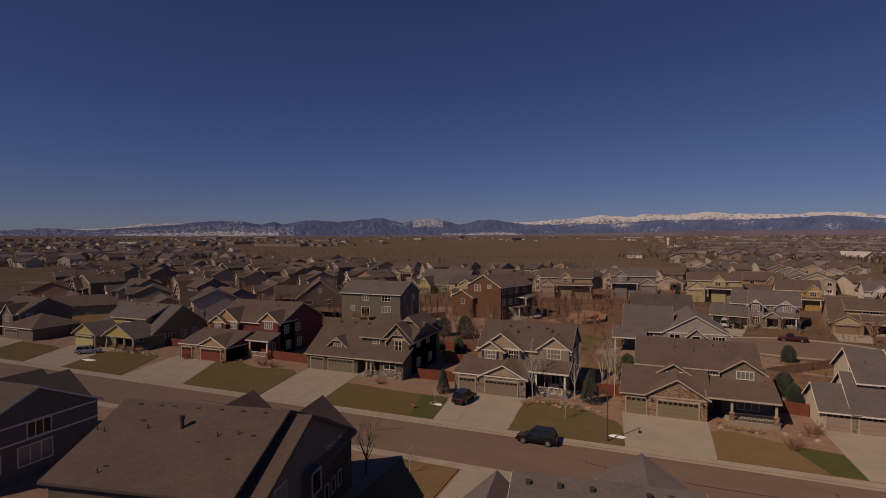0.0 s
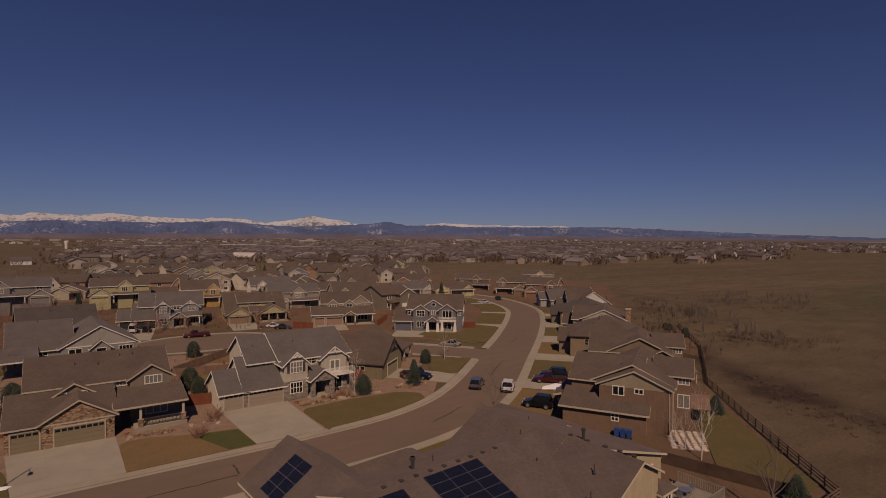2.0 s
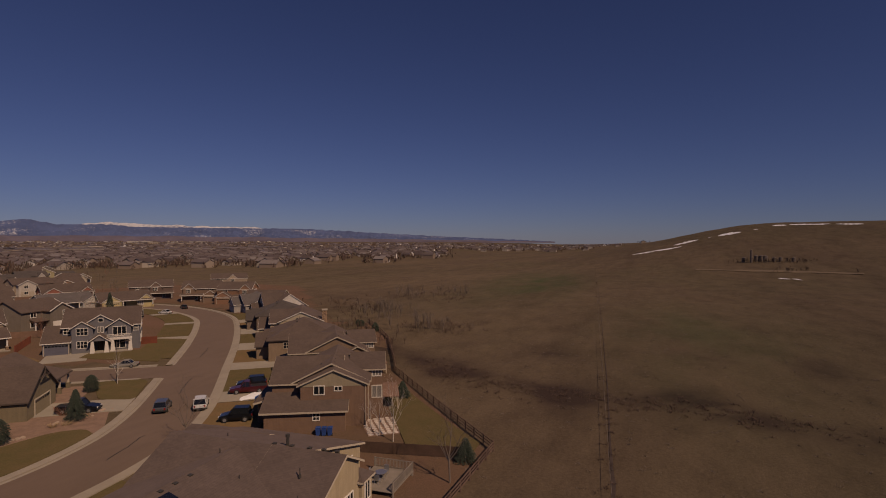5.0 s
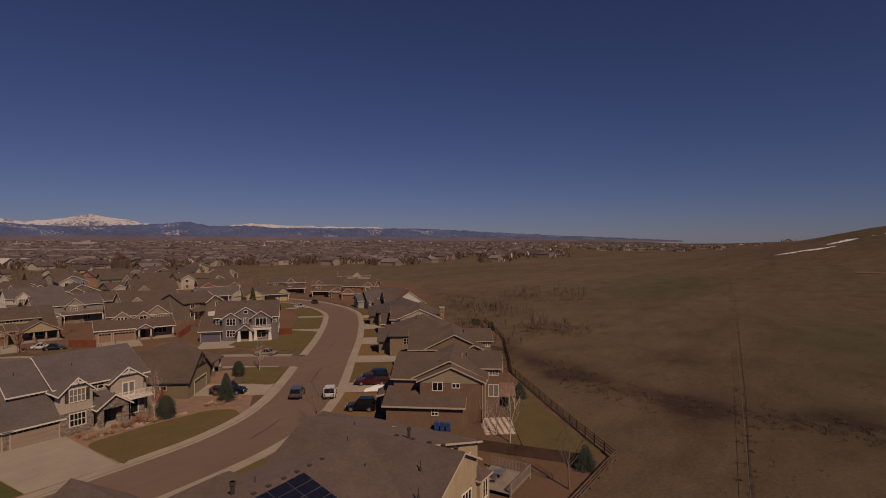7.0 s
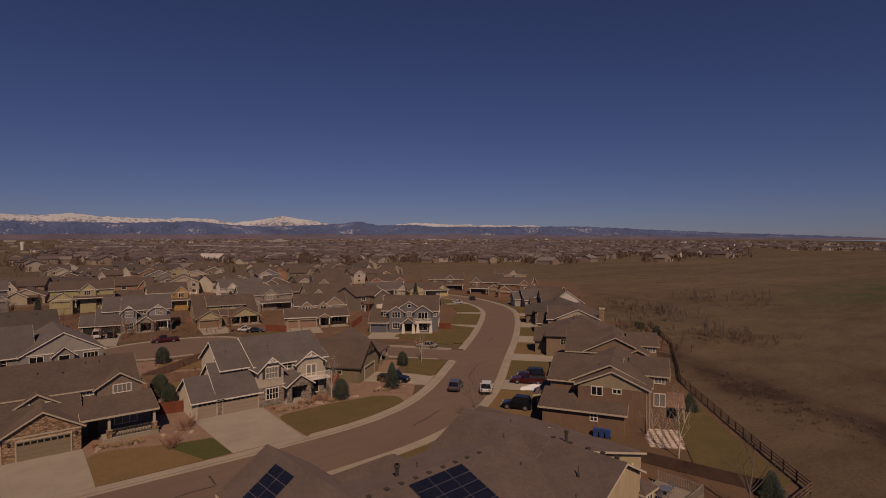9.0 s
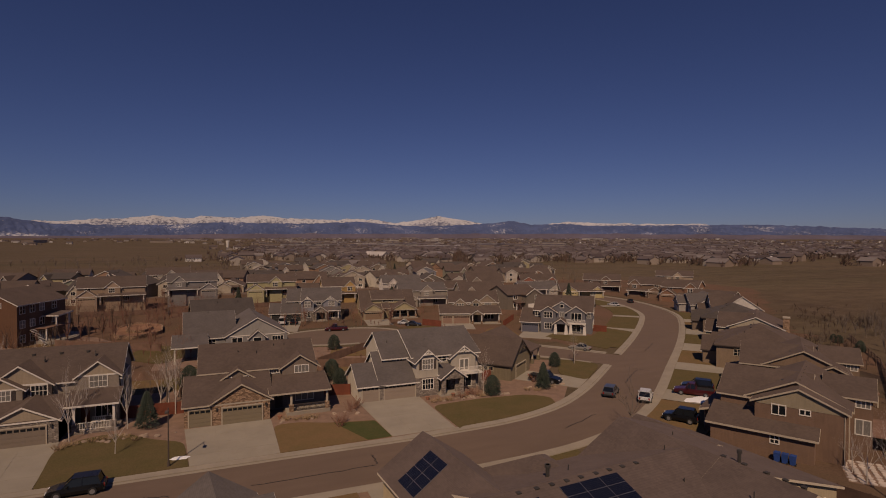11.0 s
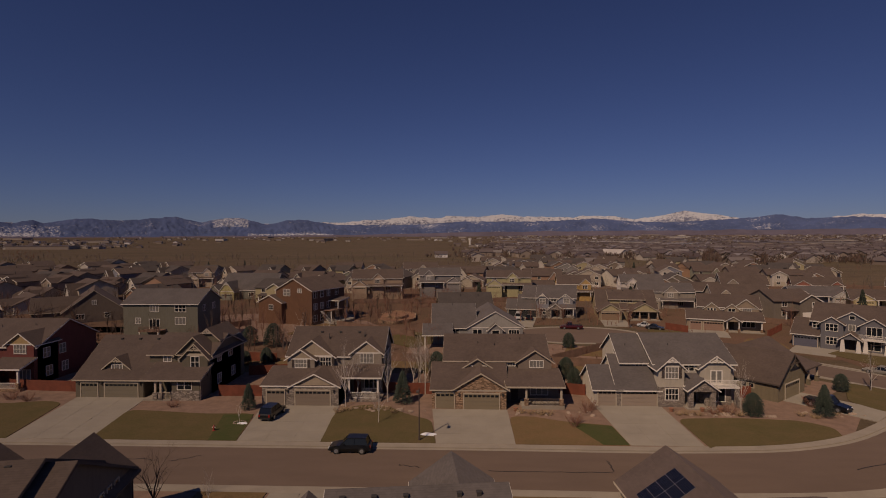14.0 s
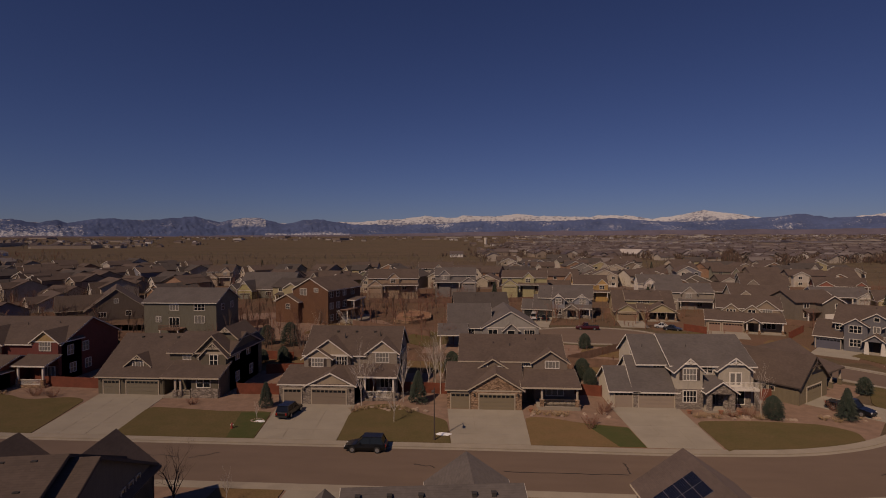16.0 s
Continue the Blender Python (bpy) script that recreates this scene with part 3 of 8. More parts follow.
    def entry(self, x, y, z=0.15, mat=None):
        d = self.p("front_door", Geo().box(x - 0.5, x + 0.5, y - 0.06, y, z, z + 2.1).box(x - 0.34, x + 0.34, y - 0.08, y - 0.06, z + 0.25, z + 0.95).box(x - 0.34, x + 0.34, y - 0.08, y - 0.06, z + 1.1, z + 1.9), mat or WOOD_RED)
        part("knob", Geo().tube((x + 0.4, y - 0.12, z + 1), (x + 0.4, y - 0.05, z + 1), 0.04, 0.04, 8), METAL, d)

    def lamp(self, x, y, z=2.0):
        self.p("wall_lantern", Geo().box(x - 0.09, x + 0.09, y - 0.22, y - 0.02, z, z + 0.3).box(x - 0.12, x + 0.12, y - 0.25, y, z + 0.3, z + 0.36), PIPE)

    def vents(self, spots):
        for x, y, z in spots:
            shared("roof_vent", vent_mesh(), self.root, (x, y, z))

    def pipes(self, spots, h=0.5):
        for x, y, z in spots:
            shared("vent_pipe", pipe_mesh(h), self.root, (x, y, z))

    def truss(self, xm, y, apex, w, h):
        """Timber brackets in a gable's peak."""
        g = Geo().box(xm - w / 2, xm + w / 2, y - 0.1, y, apex - h, apex - h + 0.14).box(xm - 0.07, xm + 0.07, y - 0.1, y, apex - h, apex - 0.1)
        for s in (-1, 1):
            g.tube((xm + s * w * 0.32, y - 0.05, apex - h + 0.1), (xm, y - 0.05, apex - h * 0.45), 0.07, 0.07, 4)
        self.p("gable_truss", g, self.trim)


# ---- house plans (front left corner at 0, 0; front faces -y) ----
def plan_twin(H, gw=10.8, back=0.0, up=0.0, bay=0.0, lift=0.0, deep=15.5):
    """Three-car garage in front, two gables above it, porch under a gabled bay; the upper floor may sit further back."""
    b, q = back, lift
    H.gable(0, gw, 0, 9.8 + b, 2.9, 4.35 + 0.16 * b)
    H.gable(gw - 6.7, gw, -0.25, 4.5, 2.85, 4.55, "y", infill=H.gab)
    H.box(-0.07, gw + 0.07, -0.34, -0.26, -0.2, 2.7, H.stone, "stone_front")
    H.garage(1.9, 2.5, -0.36), H.garage(gw - 3.6, 4.9, -0.36)
    H.gable(2.6 + up, 16.2 + bay, 5.6 + b, deep, 6.0 + q, 9.4 + q)
    H.gable(3.3 + up, 9.7 + up, 4.9 + b, 10 + b, 6.0 + q, 8.3 + q, "y", infill=H.gab, z0=2.5)
    H.gable(2.9 + up, 7.0 + up, 4.2 + b, 8 + b, 5.7 + q, 7.05 + q, "y", infill=H.gab, z0=2.5)
    H.gable(11.7 + bay, 16.2 + bay, 4.9 + b, 10 + b, 6.5 + q, 8.2 + q, "y", infill=H.gab)
    H.win("f", 4.95 + up, 4.2 + b, 5.0 + q, 1.7, 1.2, 4, 2, True), H.win("f", 8.5 + up, 4.9 + b, 5.1 + q, 1.6, 1.3, 4, 2, True), H.win("f", 13.95 + bay, 4.9 + b, 5.7 + q, 1.9, 1.4, 4, 2)
    H.shed(11.2 + bay, 16.4 + bay, 1.5 + b, 5.0 + b, 3.5, 4.6)
    H.box(11.2 + bay, 16.6 + bay, 1.6 + b, 4.9 + b, -0.2, 0.45, H.stone, "porch_floor")
    H.post(11.9 + bay, 1.9 + b, 0.4, 3.5), H.post(16.1 + bay, 1.9 + b, 0.4, 3.5), H.rail(12.3 + bay, 15.8 + bay, 1.9 + b, 0.45)
    H.entry(12.5 + bay, 4.9 + b, 0.45), H.win("f", 14.6 + bay, 4.9 + b, 1.9, 1.9, 1.5, 3, 1)
    for y, z in ((7.5, 5.0), (11, 5.0), (8, 1.9), (11.5, 1.9)):
        H.win("r", y + b, 16.2 + bay, z, 1.3, 1.5)
    H.win("l", 10 + b, 2.6 + up, 4.9, 1.2, 1.3), H.lamp(3.6, -0.36), H.lamp(gw - 0.6, -0.36)
    top = (5.6 + b + deep) / 2 - 1.2
    H.vents([(x, top, 8.75 + q) for x in (6, 9, 12)])
    H.pipes(((7.5, top - 1.2, 8.3 + q), (13, top - 0.7, 8.5 + q)))


def plan_stone(H):
    """Stone gable over a double garage, long shed porch, low upper storey."""
    H.gable(0, 10.2, 0, 10, 2.85, 5.3)
    H.box(-0.07, 10.2, -0.09, -0.004, -0.2, 2.75, H.stone, "stone_front")
    H.gable(3.2, 10.2, -0.45, 4, 3.0, 5.1, "y", wall=H.stone)
    H.garage(1.75, 2.5, -0.1), H.garage(6.8, 4.8, -0.46)
    H.gable(1.6, 16.8, 5.2, 15.2, 5.7, 8.5)
    H.gable(12.3, 17.2, 4.7, 10, 5.6, 7.2, "y", z0=-0.3)
    H.gable(4.1, 8.6, 4.0, 8, 4.7, 6.1, "y", z0=2)
    H.shed(10.4, 18.0, -0.4, 5.0, 3.15, 4.4)
    H.box(10.2, 18.0, 3.4, 10, -0.3, 3.6)
    H.box(12.4, 18.2, -0.2, 3.4, -0.2, 0.55, KERB, "porch_floor")
    H.post(13.0, 0.1, 0.5, 3.2), H.post(17.8, 0.1, 0.5, 3.2), H.rail(13.3, 17.5, 0.1, 0.55, DARK_TRIM)
    H.entry(11.7, 3.4, 0.3, DARK_TRIM), H.win("f", 15.2, 3.4, 1.9, 2.4, 1.6, 3, 1)
    H.win("f", 11.0, 5.2, 5.2, 1.9, 0.75, 5, 1), H.win("f", 15.0, 4.7, 5.2, 1.9, 0.95, 4, 1)
    H.win("f", 5.3, 4.0, 4.75, 0.5, 0.5, 1, 1), H.win("f", 7.4, 4.0, 4.75, 0.5, 0.5, 1, 1), H.win("f", 2.6, 5.2, 5.0, 0.8, 0.5, 1, 1)
    for y, z in ((8, 4.8), (12, 4.8), (9, 1.8)):
        H.win("r", y, 17.2 if y < 10 else 16.8, z, 1.2, 1.3)
    H.lamp(3.7, -0.46), H.lamp(9.7, -0.46)
    H.pipes(((6.5, 8.2, 7.4), (9, 7.8, 7.2), (11.5, 9, 7.8), (13, 9, 7.8)))


def plan_cream(H, balcony=True):
    """Stepped gables over the garage, two gabled bays, stone base, entry gable, balcony."""
    H.gable(0, 3.6, 0, 7.4, 2.55, 4.9)
    H.gable(3.3, 9.0, 0, 10, 2.55, 6.2)
    H.gable(4.6, 9.2, 3.2, 13.5, 5.6, 8.7, z0=1)
    H.gable(8.8, 20.0, 1.6, 14.0, 5.8, 8.9)
    H.gable(8.8, 12.3, -0.4, 7, 5.5, 7.1, "y", skirt=2.9)
    H.gable(15.0, 19.2, 0.8, 7, 5.4, 7.0, "y", skirt=2.9)
    H.truss(10.55, -0.75, 7.05, 1.8, 0.7), H.truss(17.1, 0.45, 6.95, 2.2, 0.85)
    H.garage(1.75, 2.4, -0.02), H.garage(6.25, 4.8, -0.02), H.box(3.0, 3.75, -0.1, -0.004, -0.2, 2.4, H.stone, "stone_pier")
    H.win("f", 7.2, 3.2, 4.9, 0.9, 1.3), H.win("f", 10.55, -0.4, 4.9, 1.7, 1.5, 4, 2, True), H.win("f", 10.55, -0.47, 1.9, 1.7, 1.5, 4, 2)
    H.win("f", 13.7, 1.6, 5.1, 1.4, 0.8, 2, 2)
    H.shed(12.3, 15.4, -0.6, 1.8, 3.0, 4.3, side=0.1)
    H.gable(12.5, 16.1, -1.7, 0.4, 3.0, 4.3, "y", wall=H.stone, z0=2.6)
    for x in (12.8, 15.8):
        H.box(x - 0.3, x + 0.3, -1.6, -1.0, -0.2, 2.7, H.stone, "entry_pier")
    H.box(12.2, 16.3, -1.7, 1.6, -0.2, 0.3, KERB, "porch_floor"), H.entry(14.3, 1.6, 0.3, DARK_TRIM)
    if balcony:
        H.box(15.0, 19.8, -0.6, 0.8, 2.75, 3.0, H.trim, "balcony_floor"), H.rail(15.1, 19.7, -0.5, 3.0)
        H.p("balcony_door", Geo().lattice([16.35, 16.5, 17.1, 17.3, 17.9, 18.05], [3.0, 3.25, 4.85, 5.0], lambda i, j: i % 2 == 0 or j != 1, 0.72, 0.796).box(16.4, 18.0, 0.77, 0.795, 3.0, 4.95, 1), [WHITE, BLIND]), H.win("f", 17.4, 0.73, 1.5, 1.9, 1.8, 2, 1)
        for x in (15.4, 19.5):
            H.box(x - 0.25, x + 0.25, -0.6, -0.1, -0.2, 2.75, H.stone, "balcony_pier")
    else:
        H.win("f", 17.4, 0.8, 5.0, 1.6, 1.4, 4, 2)
        H.shed(15.3, 19.7, -1.3, 0.9, 3.0, 3.9), H.post(15.7, -1.0, 0, 3), H.post(19.3, -1.0, 0, 3), H.win("f", 17.4, 0.73, 1.6, 1.8, 1.5, 3, 1)
    for y, z in ((4, 4.8), (8, 4.8), (11, 4.8), (6, 1.8), (10, 1.8)):
        H.win("r", y, 20.0, z, 1.3, 1.5)
    H.win("l", 6.5, 4.6, 6.4, 0.8, 0.6, 1, 1)
    H.lamp(4.0, -0.05), H.lamp(8.5, -0.05)
    H.pipes(((12, 5.0, 7.6), (6, 6.0, 7.4)), 0.35)


def plan_blue(H):
    """Garage wing, two-storey front with one wide gable between two bays, white pillars and balcony."""
    H.gable(2.3, 7.0, 0.5, 10, 2.8, 5.6)
    H.garage(4.75, 4.2, 0.45)
    H.gable(5.6, 20.0, 2.0, 14.0, 5.7, 8.9)
    H.gable(8.6, 16.6, 1.4, 9, 5.6, 8.1, "y", z0=2.6), H.win("f", 12.6, 1.4, 6.9, 0.8, 0.7, 1, 1)
    H.gable(7.4, 11.2, 0.4, 7, 5.6, 6.9, "y"), H.win("f", 9.3, 0.4, 4.7, 2.0, 1.4, 3, 2), H.win("f", 9.3, 0.4, 1.9, 1.8, 1.4, 3, 2)
    H.gable(14.0, 18.4, 0.6, 7, 5.6, 7.1, "y"), H.win("f", 16.2, 0.6, 4.4, 2.4, 1.9, 3, 1), H.win("f", 16.2, 0.6, 1.6, 2.2, 1.7, 2, 1)
    H.win("f", 12.6, 1.4, 4.8, 1.0, 1.2, 2, 1), H.win("f", 6.4, 2.0, 4.8, 1.2, 1.2, 2, 2), H.win("f", 19.2, 2.0, 4.7, 0.9, 1.1, 1, 2)
    H.box(13.8, 18.6, -0.9, 0.6, 2.75, 3.0, WHITE, "balcony_floor"), H.rail(13.9, 18.5, -0.8, 3.0, WHITE)
    H.gable(11.0, 14.2, -1.4, 2, 2.9, 4.1, "y", z0=2.75), H.entry(12.6, 1.4, 0.3, DARK_TRIM), H.box(11.0, 18.6, -1.4, 1.4, -0.2, 0.3, KERB, "porch_floor")
    for x, y in ((11.3, -1.1), (13.9, -1.1), (15.0, -0.6), (18.3, -0.6)):
        H.p("pillar", Geo().add([(x + a * w, y + b * w, z) for z, w in ((0.2, 0.42), (2.85, 0.22)) for a, b in ((-1, -1), (1, -1), (1, 1), (-1, 1))], [(3, 2, 1, 0), (4, 5, 6, 7), (0, 1, 5, 4), (1, 2, 6, 5), (2, 3, 7, 6), (3, 0, 4, 7)]), WHITE)
    for y, z in ((4, 4.8), (8, 4.8), (11, 4.8), (6, 1.8), (10, 1.8)):
        H.win("r", y, 20.0, z, 1.3, 1.5)
    H.pipes(((12, 7.0, 8.5), (16, 7.4, 8.6)), 0.5)


def plan_ranch(H):
    """One storey: garage gable, porch gable, clerestory between under a wide roof."""
    H.gable(0, 16.6, 4.5, 18.5, 3.0, 7.6)
    H.gable(0, 6.3, 0, 9, 2.7, 4.6, "y", infill=H.gab)
    H.gable(8.4, 16.4, 0.2, 9, 2.7, 5.0, "y", infill=H.gab, z0=2.5)
    H.box(6.3, 8.4, 2.5, 5, -0.3, 3.0), H.shed(6.3, 8.4, 2.0, 6.0, 2.9, 4.2, side=0.1)
    H.box(3.6, 13.2, 6.0, 9.5, 2.5, 5.3, H.gab, "clerestory"), H.shed(3.6, 13.2, 5.5, 11.3, 5.25, 7.55, side=0.4)
    H.win("f", 8.4, 6.0, 4.85, 3.2, 0.55, 5, 1)
    H.garage(3.15, 4.9, -0.05), H.lamp(0.5, -0.05), H.lamp(5.8, -0.05)
    H.box(8.2, 16.6, 0.1, 5, -0.2, 0.35, KERB, "porch_floor")
    for x in (8.8, 11.2, 13.6, 16.0):
        H.post(x, 0.6, 0.3, 2.75, 0.8)
    H.win("f", 12.3, 4.5, 1.8, 3.0, 1.4, 3, 1), H.entry(9.3, 4.5, 0.35)
    for y in (8, 12, 15):
        H.win("r", y, 16.6, 1.8, 1.3, 1.3)
    H.vents(((5, 10.6, 7.4), (8, 10.6, 7.4), (11, 10.6, 7.4)))


def plan_craft(H):
    """Wide garage and porch under one long shed, three gables above."""
    H.box(0, 8.6, 0, 7, -0.3, 2.8), H.box(8.6, 17, 2.2, 7, -0.3, 3.2)
    H.shed(0, 17, -0.5, 5.2, 2.85, 4.7)
    H.gable(2.8, 17, 5.0, 15, 5.6, 8.3)
    H.gable(4.2, 7.7, 4.5, 9, 5.2, 6.6, "y", z0=3), H.gable(8.9, 12.2, 4.2, 9, 5.2, 6.5, "y", z0=3), H.gable(10.8, 16.7, 4.7, 10, 5.4, 7.7, "y", z0=3)
    H.garage(2.0, 2.5, -0.02), H.garage(6.0, 4.3, -0.02)
    H.gable(8.7, 11.9, -1.3, 2, 2.9, 3.9, "y", z0=2.75), H.post(9.0, -1.0, 0, 2.9), H.post(11.6, -1.0, 0, 2.9), H.post(16.6, 0.0, 0, 2.9), H.entry(10.3, 2.2, 0.2, DARK_TRIM)
    H.box(8.6, 17, -1.2, 2.2, -0.2, 0.2, KERB, "porch_floor"), H.win("f", 14, 2.2, 1.7, 2.8, 1.3, 3, 1)
    for x in (5.2, 5.95, 6.7):
        H.win("f", x, 4.5, 4.9, 0.45, 0.55, 1, 1)
    H.win("f", 10.5, 4.2, 4.9, 1.5, 0.7, 2, 1), H.win("f", 14.0, 4.7, 4.9, 1.9, 0.8, 4, 1)
    for y, z in ((8, 4.6), (12, 4.6), (9, 1.7), (12.5, 1.7)):
        H.win("r", y, 17, z, 1.3, 1.4)


def plan_grey(H):
    """Wide garage roof with a small dormer, recessed porch, two-storey bay with timber gable trusses."""
    H.gable(0, 10.4, 0, 14.5, 2.95, 8.0)
    H.box(-0.05, 10.3, -0.07, -0.003, -0.2, 2.7, H.wall, "garage_front")
    H.garage(2.1, 2.5, -0.08), H.garage(7.0, 5.0, -0.08), H.lamp(0.5, -0.08), H.lamp(4.0, -0.08), H.lamp(9.9, -0.08)
    H.gable(3.6, 7.2, 1.4, 6, 4.3, 5.75, "y", z0=3.0), H.win("f", 5.4, 1.4, 4.25, 1.6, 0.85, 4, 1), H.truss(5.4, 1.05, 5.65, 1.5, 0.55)
    H.gable(9.9, 19.5, 2.4, 13, 6.1, 8.3)
    H.gable(14.2, 19.5, 2.3, 14.5, 6.1, 8.7, "y"), H.gable(15.9, 19.3, 5.2, 12, 8.0, 9.5, "y", z0=5), H.truss(17.6, 4.85, 9.45, 1.9, 0.7)
    H.gable(15.6, 19.5, 1.2, 5, 5.9, 7.9, "y", z0=3), H.truss(17.6, 0.85, 7.8, 2.2, 0.9)
    H.shed(11.2, 19.6, -1.9, 2.4, 3.1, 4.75)
    H.box(15.3, 19.4, -1.2, 2.6, -0.3, 3.35), H.box(15.25, 19.45, -1.27, -0.4, -0.3, 1.5, H.stone, "brick_skirt"), H.win("f", 17.2, -1.2, 2.35, 2.0, 1.3, 2, 2)
    H.box(11.2, 15.3, -1.6, 2.4, -0.2, 0.35, KERB, "porch_floor"), H.post(13.0, -1.4, 0.3, 3.15, 0.9, 0.3), H.post(13.8, -1.4, 0.3, 3.15, 0.9, 0.3), H.rail(14.1, 15.2, -1.4, 0.35), H.entry(13.0, 2.4, 0.35, DARK_TRIM)
    H.win("f", 12.7, 2.4, 5.5, 1.2, 1.1, 2, 2), H.win("f", 15.0, 2.3, 5.3, 0.8, 1.2, 1, 1), H.win("f", 17.6, 1.2, 5.15, 1.2, 1.6, 2, 2), H.box(16.2, 19.0, 1.12, 1.196, 6.05, 6.45, H.trim, "gable_band")
    for y, z in ((5, 5.2), (9, 5.2), (5, 1.8), (10, 1.8)):
        H.win("r", y, 19.5, z, 1.2, 1.4)
    H.p("downpipe", Geo().tube((19.5, -1.1, 0.0), (19.5, -1.1, 3.2), 0.05, 0.05, 6), H.trim)
    H.vents(((3, 6.4, 7.6), (6, 6.4, 7.6), (9, 6.4, 7.6)))


def plan_box(H, w=18.0, d=11.0, rear=True):
    """A plain two-storey block seen from its garden side."""
    H.gable(0, w, 0, d, 5.9, 8.6)
    H.win("f", w * 0.42, 0, 4.7, 1.9, 1.2, 3, 1), H.win("f", w * 0.77, 0, 4.8, 2.4, 1.4, 3, 2), H.win("f", w * 0.77, 0, 2.0, 2.3, 1.5, 3, 1), H.win("f", w * 0.2, 0, 2.0, 1.1, 1.2)
    H.win("f", w * 0.42, -0.02, 1.3, 2.3, 2.1, 3, 1)
    H.box(w * 0.3, w * 0.58, -3, -0.004, 0.0, 0.2, WOOD_BROWN, "deck"), H.post(w * 0.32, -2.8, H.low, 0, 0), H.post(w * 0.56, -2.8, H.low, 0, 0), H.rail(w * 0.3, w * 0.58, -2.9, 0.2, WOOD_BROWN)
    for y in (3, 7.5):
        H.win("r", y, w, 4.6, 1.2, 1.3), H.win("l", y, 0, 4.6, 1.2, 1.3)


def plan_street(H, w=14.0, two=True, seed=0):
    """A smaller neighbour house: garage, entry, one or two front gables."""
    r = random.Random(seed)
    e = 5.5 if two else 2.9
    d = 11 + r.random() * 3
    H.gable(0, w, 1.5, d, e, e + 2.3 + r.random() * 0.9)
    gw = 5.6 + r.random()
    left = r.random() < 0.5
    g0 = 0.0 if left else w - gw
    H.gable(g0, g0 + gw, -1.6, 5, 2.8, 4.6 + 0.3 * r.random(), "y", infill=H.gab)
    H.garage(g0 + gw / 2, 4.6, -1.65)
    o0 = gw + 0.4 if left else 0.0
    o1 = w if left else w - gw - 0.4
    if two:
        a = o0 + 0.5 + r.random() * 1.5
        H.gable(a, min(a + 4.4, o1), 0.8, 6, e - 0.1, e + 1.9, "y", infill=H.gab)
        H.win("f", a + 2.0, 0.8, 4.4, 1.6, 1.3, 3, 2), H.win("f", g0 + gw / 2, 1.5, 4.7 + 0.2, 1.5, 1.0, 2, 1)
        H.win("r", 5, w, 4.4, 1.2, 1.3), H.win("l", 5, 0, 4.4, 1.2, 1.3), H.win("r", 9, w, 4.4, 1.2, 1.3), H.win("l", 9, 0, 4.4, 1.2, 1.3)
    else:
        H.gable(o1 - 4.8 if left else o0, o1 if left else o0 + 4.8, 0.3, 6, 2.85, 4.7, "y", infill=H.gab)
    H.shed(o0, o1, -0.9, 1.6, 2.75, 3.4), H.post(o0 + 0.4, -0.6, 0, 2.8, 0.7), H.post(o1 - 0.4, -0.6, 0, 2.8, 0.7)
    H.win("f", (o0 + o1) / 2 + 1, 1.5 if two else 0.3, 1.6, 1.8, 1.3, 3, 1), H.entry(o0 + 1.3, 1.5, 0.1, DARK_TRIM)
    H.win("r", 7, w, 1.6, 1.3, 1.2), H.win("l", 8, 0, 1.6, 1.3, 1.2)


# ---- the houses in their places ----
def at(x, y, rz, plan, label, wall, roof, *args, **kw):
    H = House(x, y, rz, label, wall, roof, **kw)
    plan(H, *args)
    return H


FRONT = "houses along the street"
TAUPE, TAN, OLIVE, BROWN = (0.27, 0.225, 0.18), (0.36, 0.29, 0.21), (0.16, 0.15, 0.115), (0.2, 0.14, 0.095)
CREAM, BLUE, RED, YELLOW, ORANGE = (0.43, 0.385, 0.315), (0.2, 0.21, 0.25), (0.17, 0.045, 0.036), (0.42, 0.36, 0.12), (0.15, 0.072, 0.038)
H = at(-117.4, 74.3, 0, plan_ranch, "yellow-green bungalow with porch gable and shingle roof", (0.2, 0.19, 0.12), ROOF_GREY, gable=YELLOW, door=(0.45, 0.42, 0.2), stone=STONE_BROWN, trim=TAN_TRIM, group=FRONT)
H.root.matrix_basis = pose(-117.4, 74.3, 0) @ Matrix.Diagonal((1.1, 1.04, 1.08, 1))
at(-86.6, 75.0, 0, plan_twin, "dark red two-storey house with tan gables and red garage doors", RED, ROOF_BROWN, 11.6, 2.6, -2.4, 1.1, 0.35, 22.0, gable=(0.4, 0.28, 0.13), stone=STONE_BROWN, door=(0.2, 0.045, 0.035), group=FRONT)
at(-58.2, 77.0, 0, plan_grey, "olive-grey two-storey house with timber gable trusses and garage", (0.135, 0.115, 0.082), ROOF_BROWN, stone=STONE_GREY, trim=TAN_TRIM, door=(0.19, 0.165, 0.12), group=FRONT)
at(-28.7, 74.3, 0, plan_twin, "taupe two-storey house with white rake boards and grey stone garage", TAUPE, ROOF_BROWN, 10.8, 0.0, -0.8, 0.0, 0.0, 15.5, gable=(0.36, 0.29, 0.21), stone=STONE_GREY, door=(0.22, 0.175, 0.135), group=FRONT)
at(-4.5, 73.4, 0, plan_stone, "brown house with tan stone garage gable and dark porch", (0.21, 0.165, 0.13), ROOF_BROWN, stone=STONE_BROWN, trim=TAN_TRIM, door=(0.22, 0.18, 0.12), group=FRONT)
at(18.2, 75.2, 0, plan_cream, "cream two-storey house with white rakes, stone base and small balcony", CREAM, ROOF_GREY, stone=STONE_GREY, door=(0.3, 0.24, 0.19), group=FRONT)

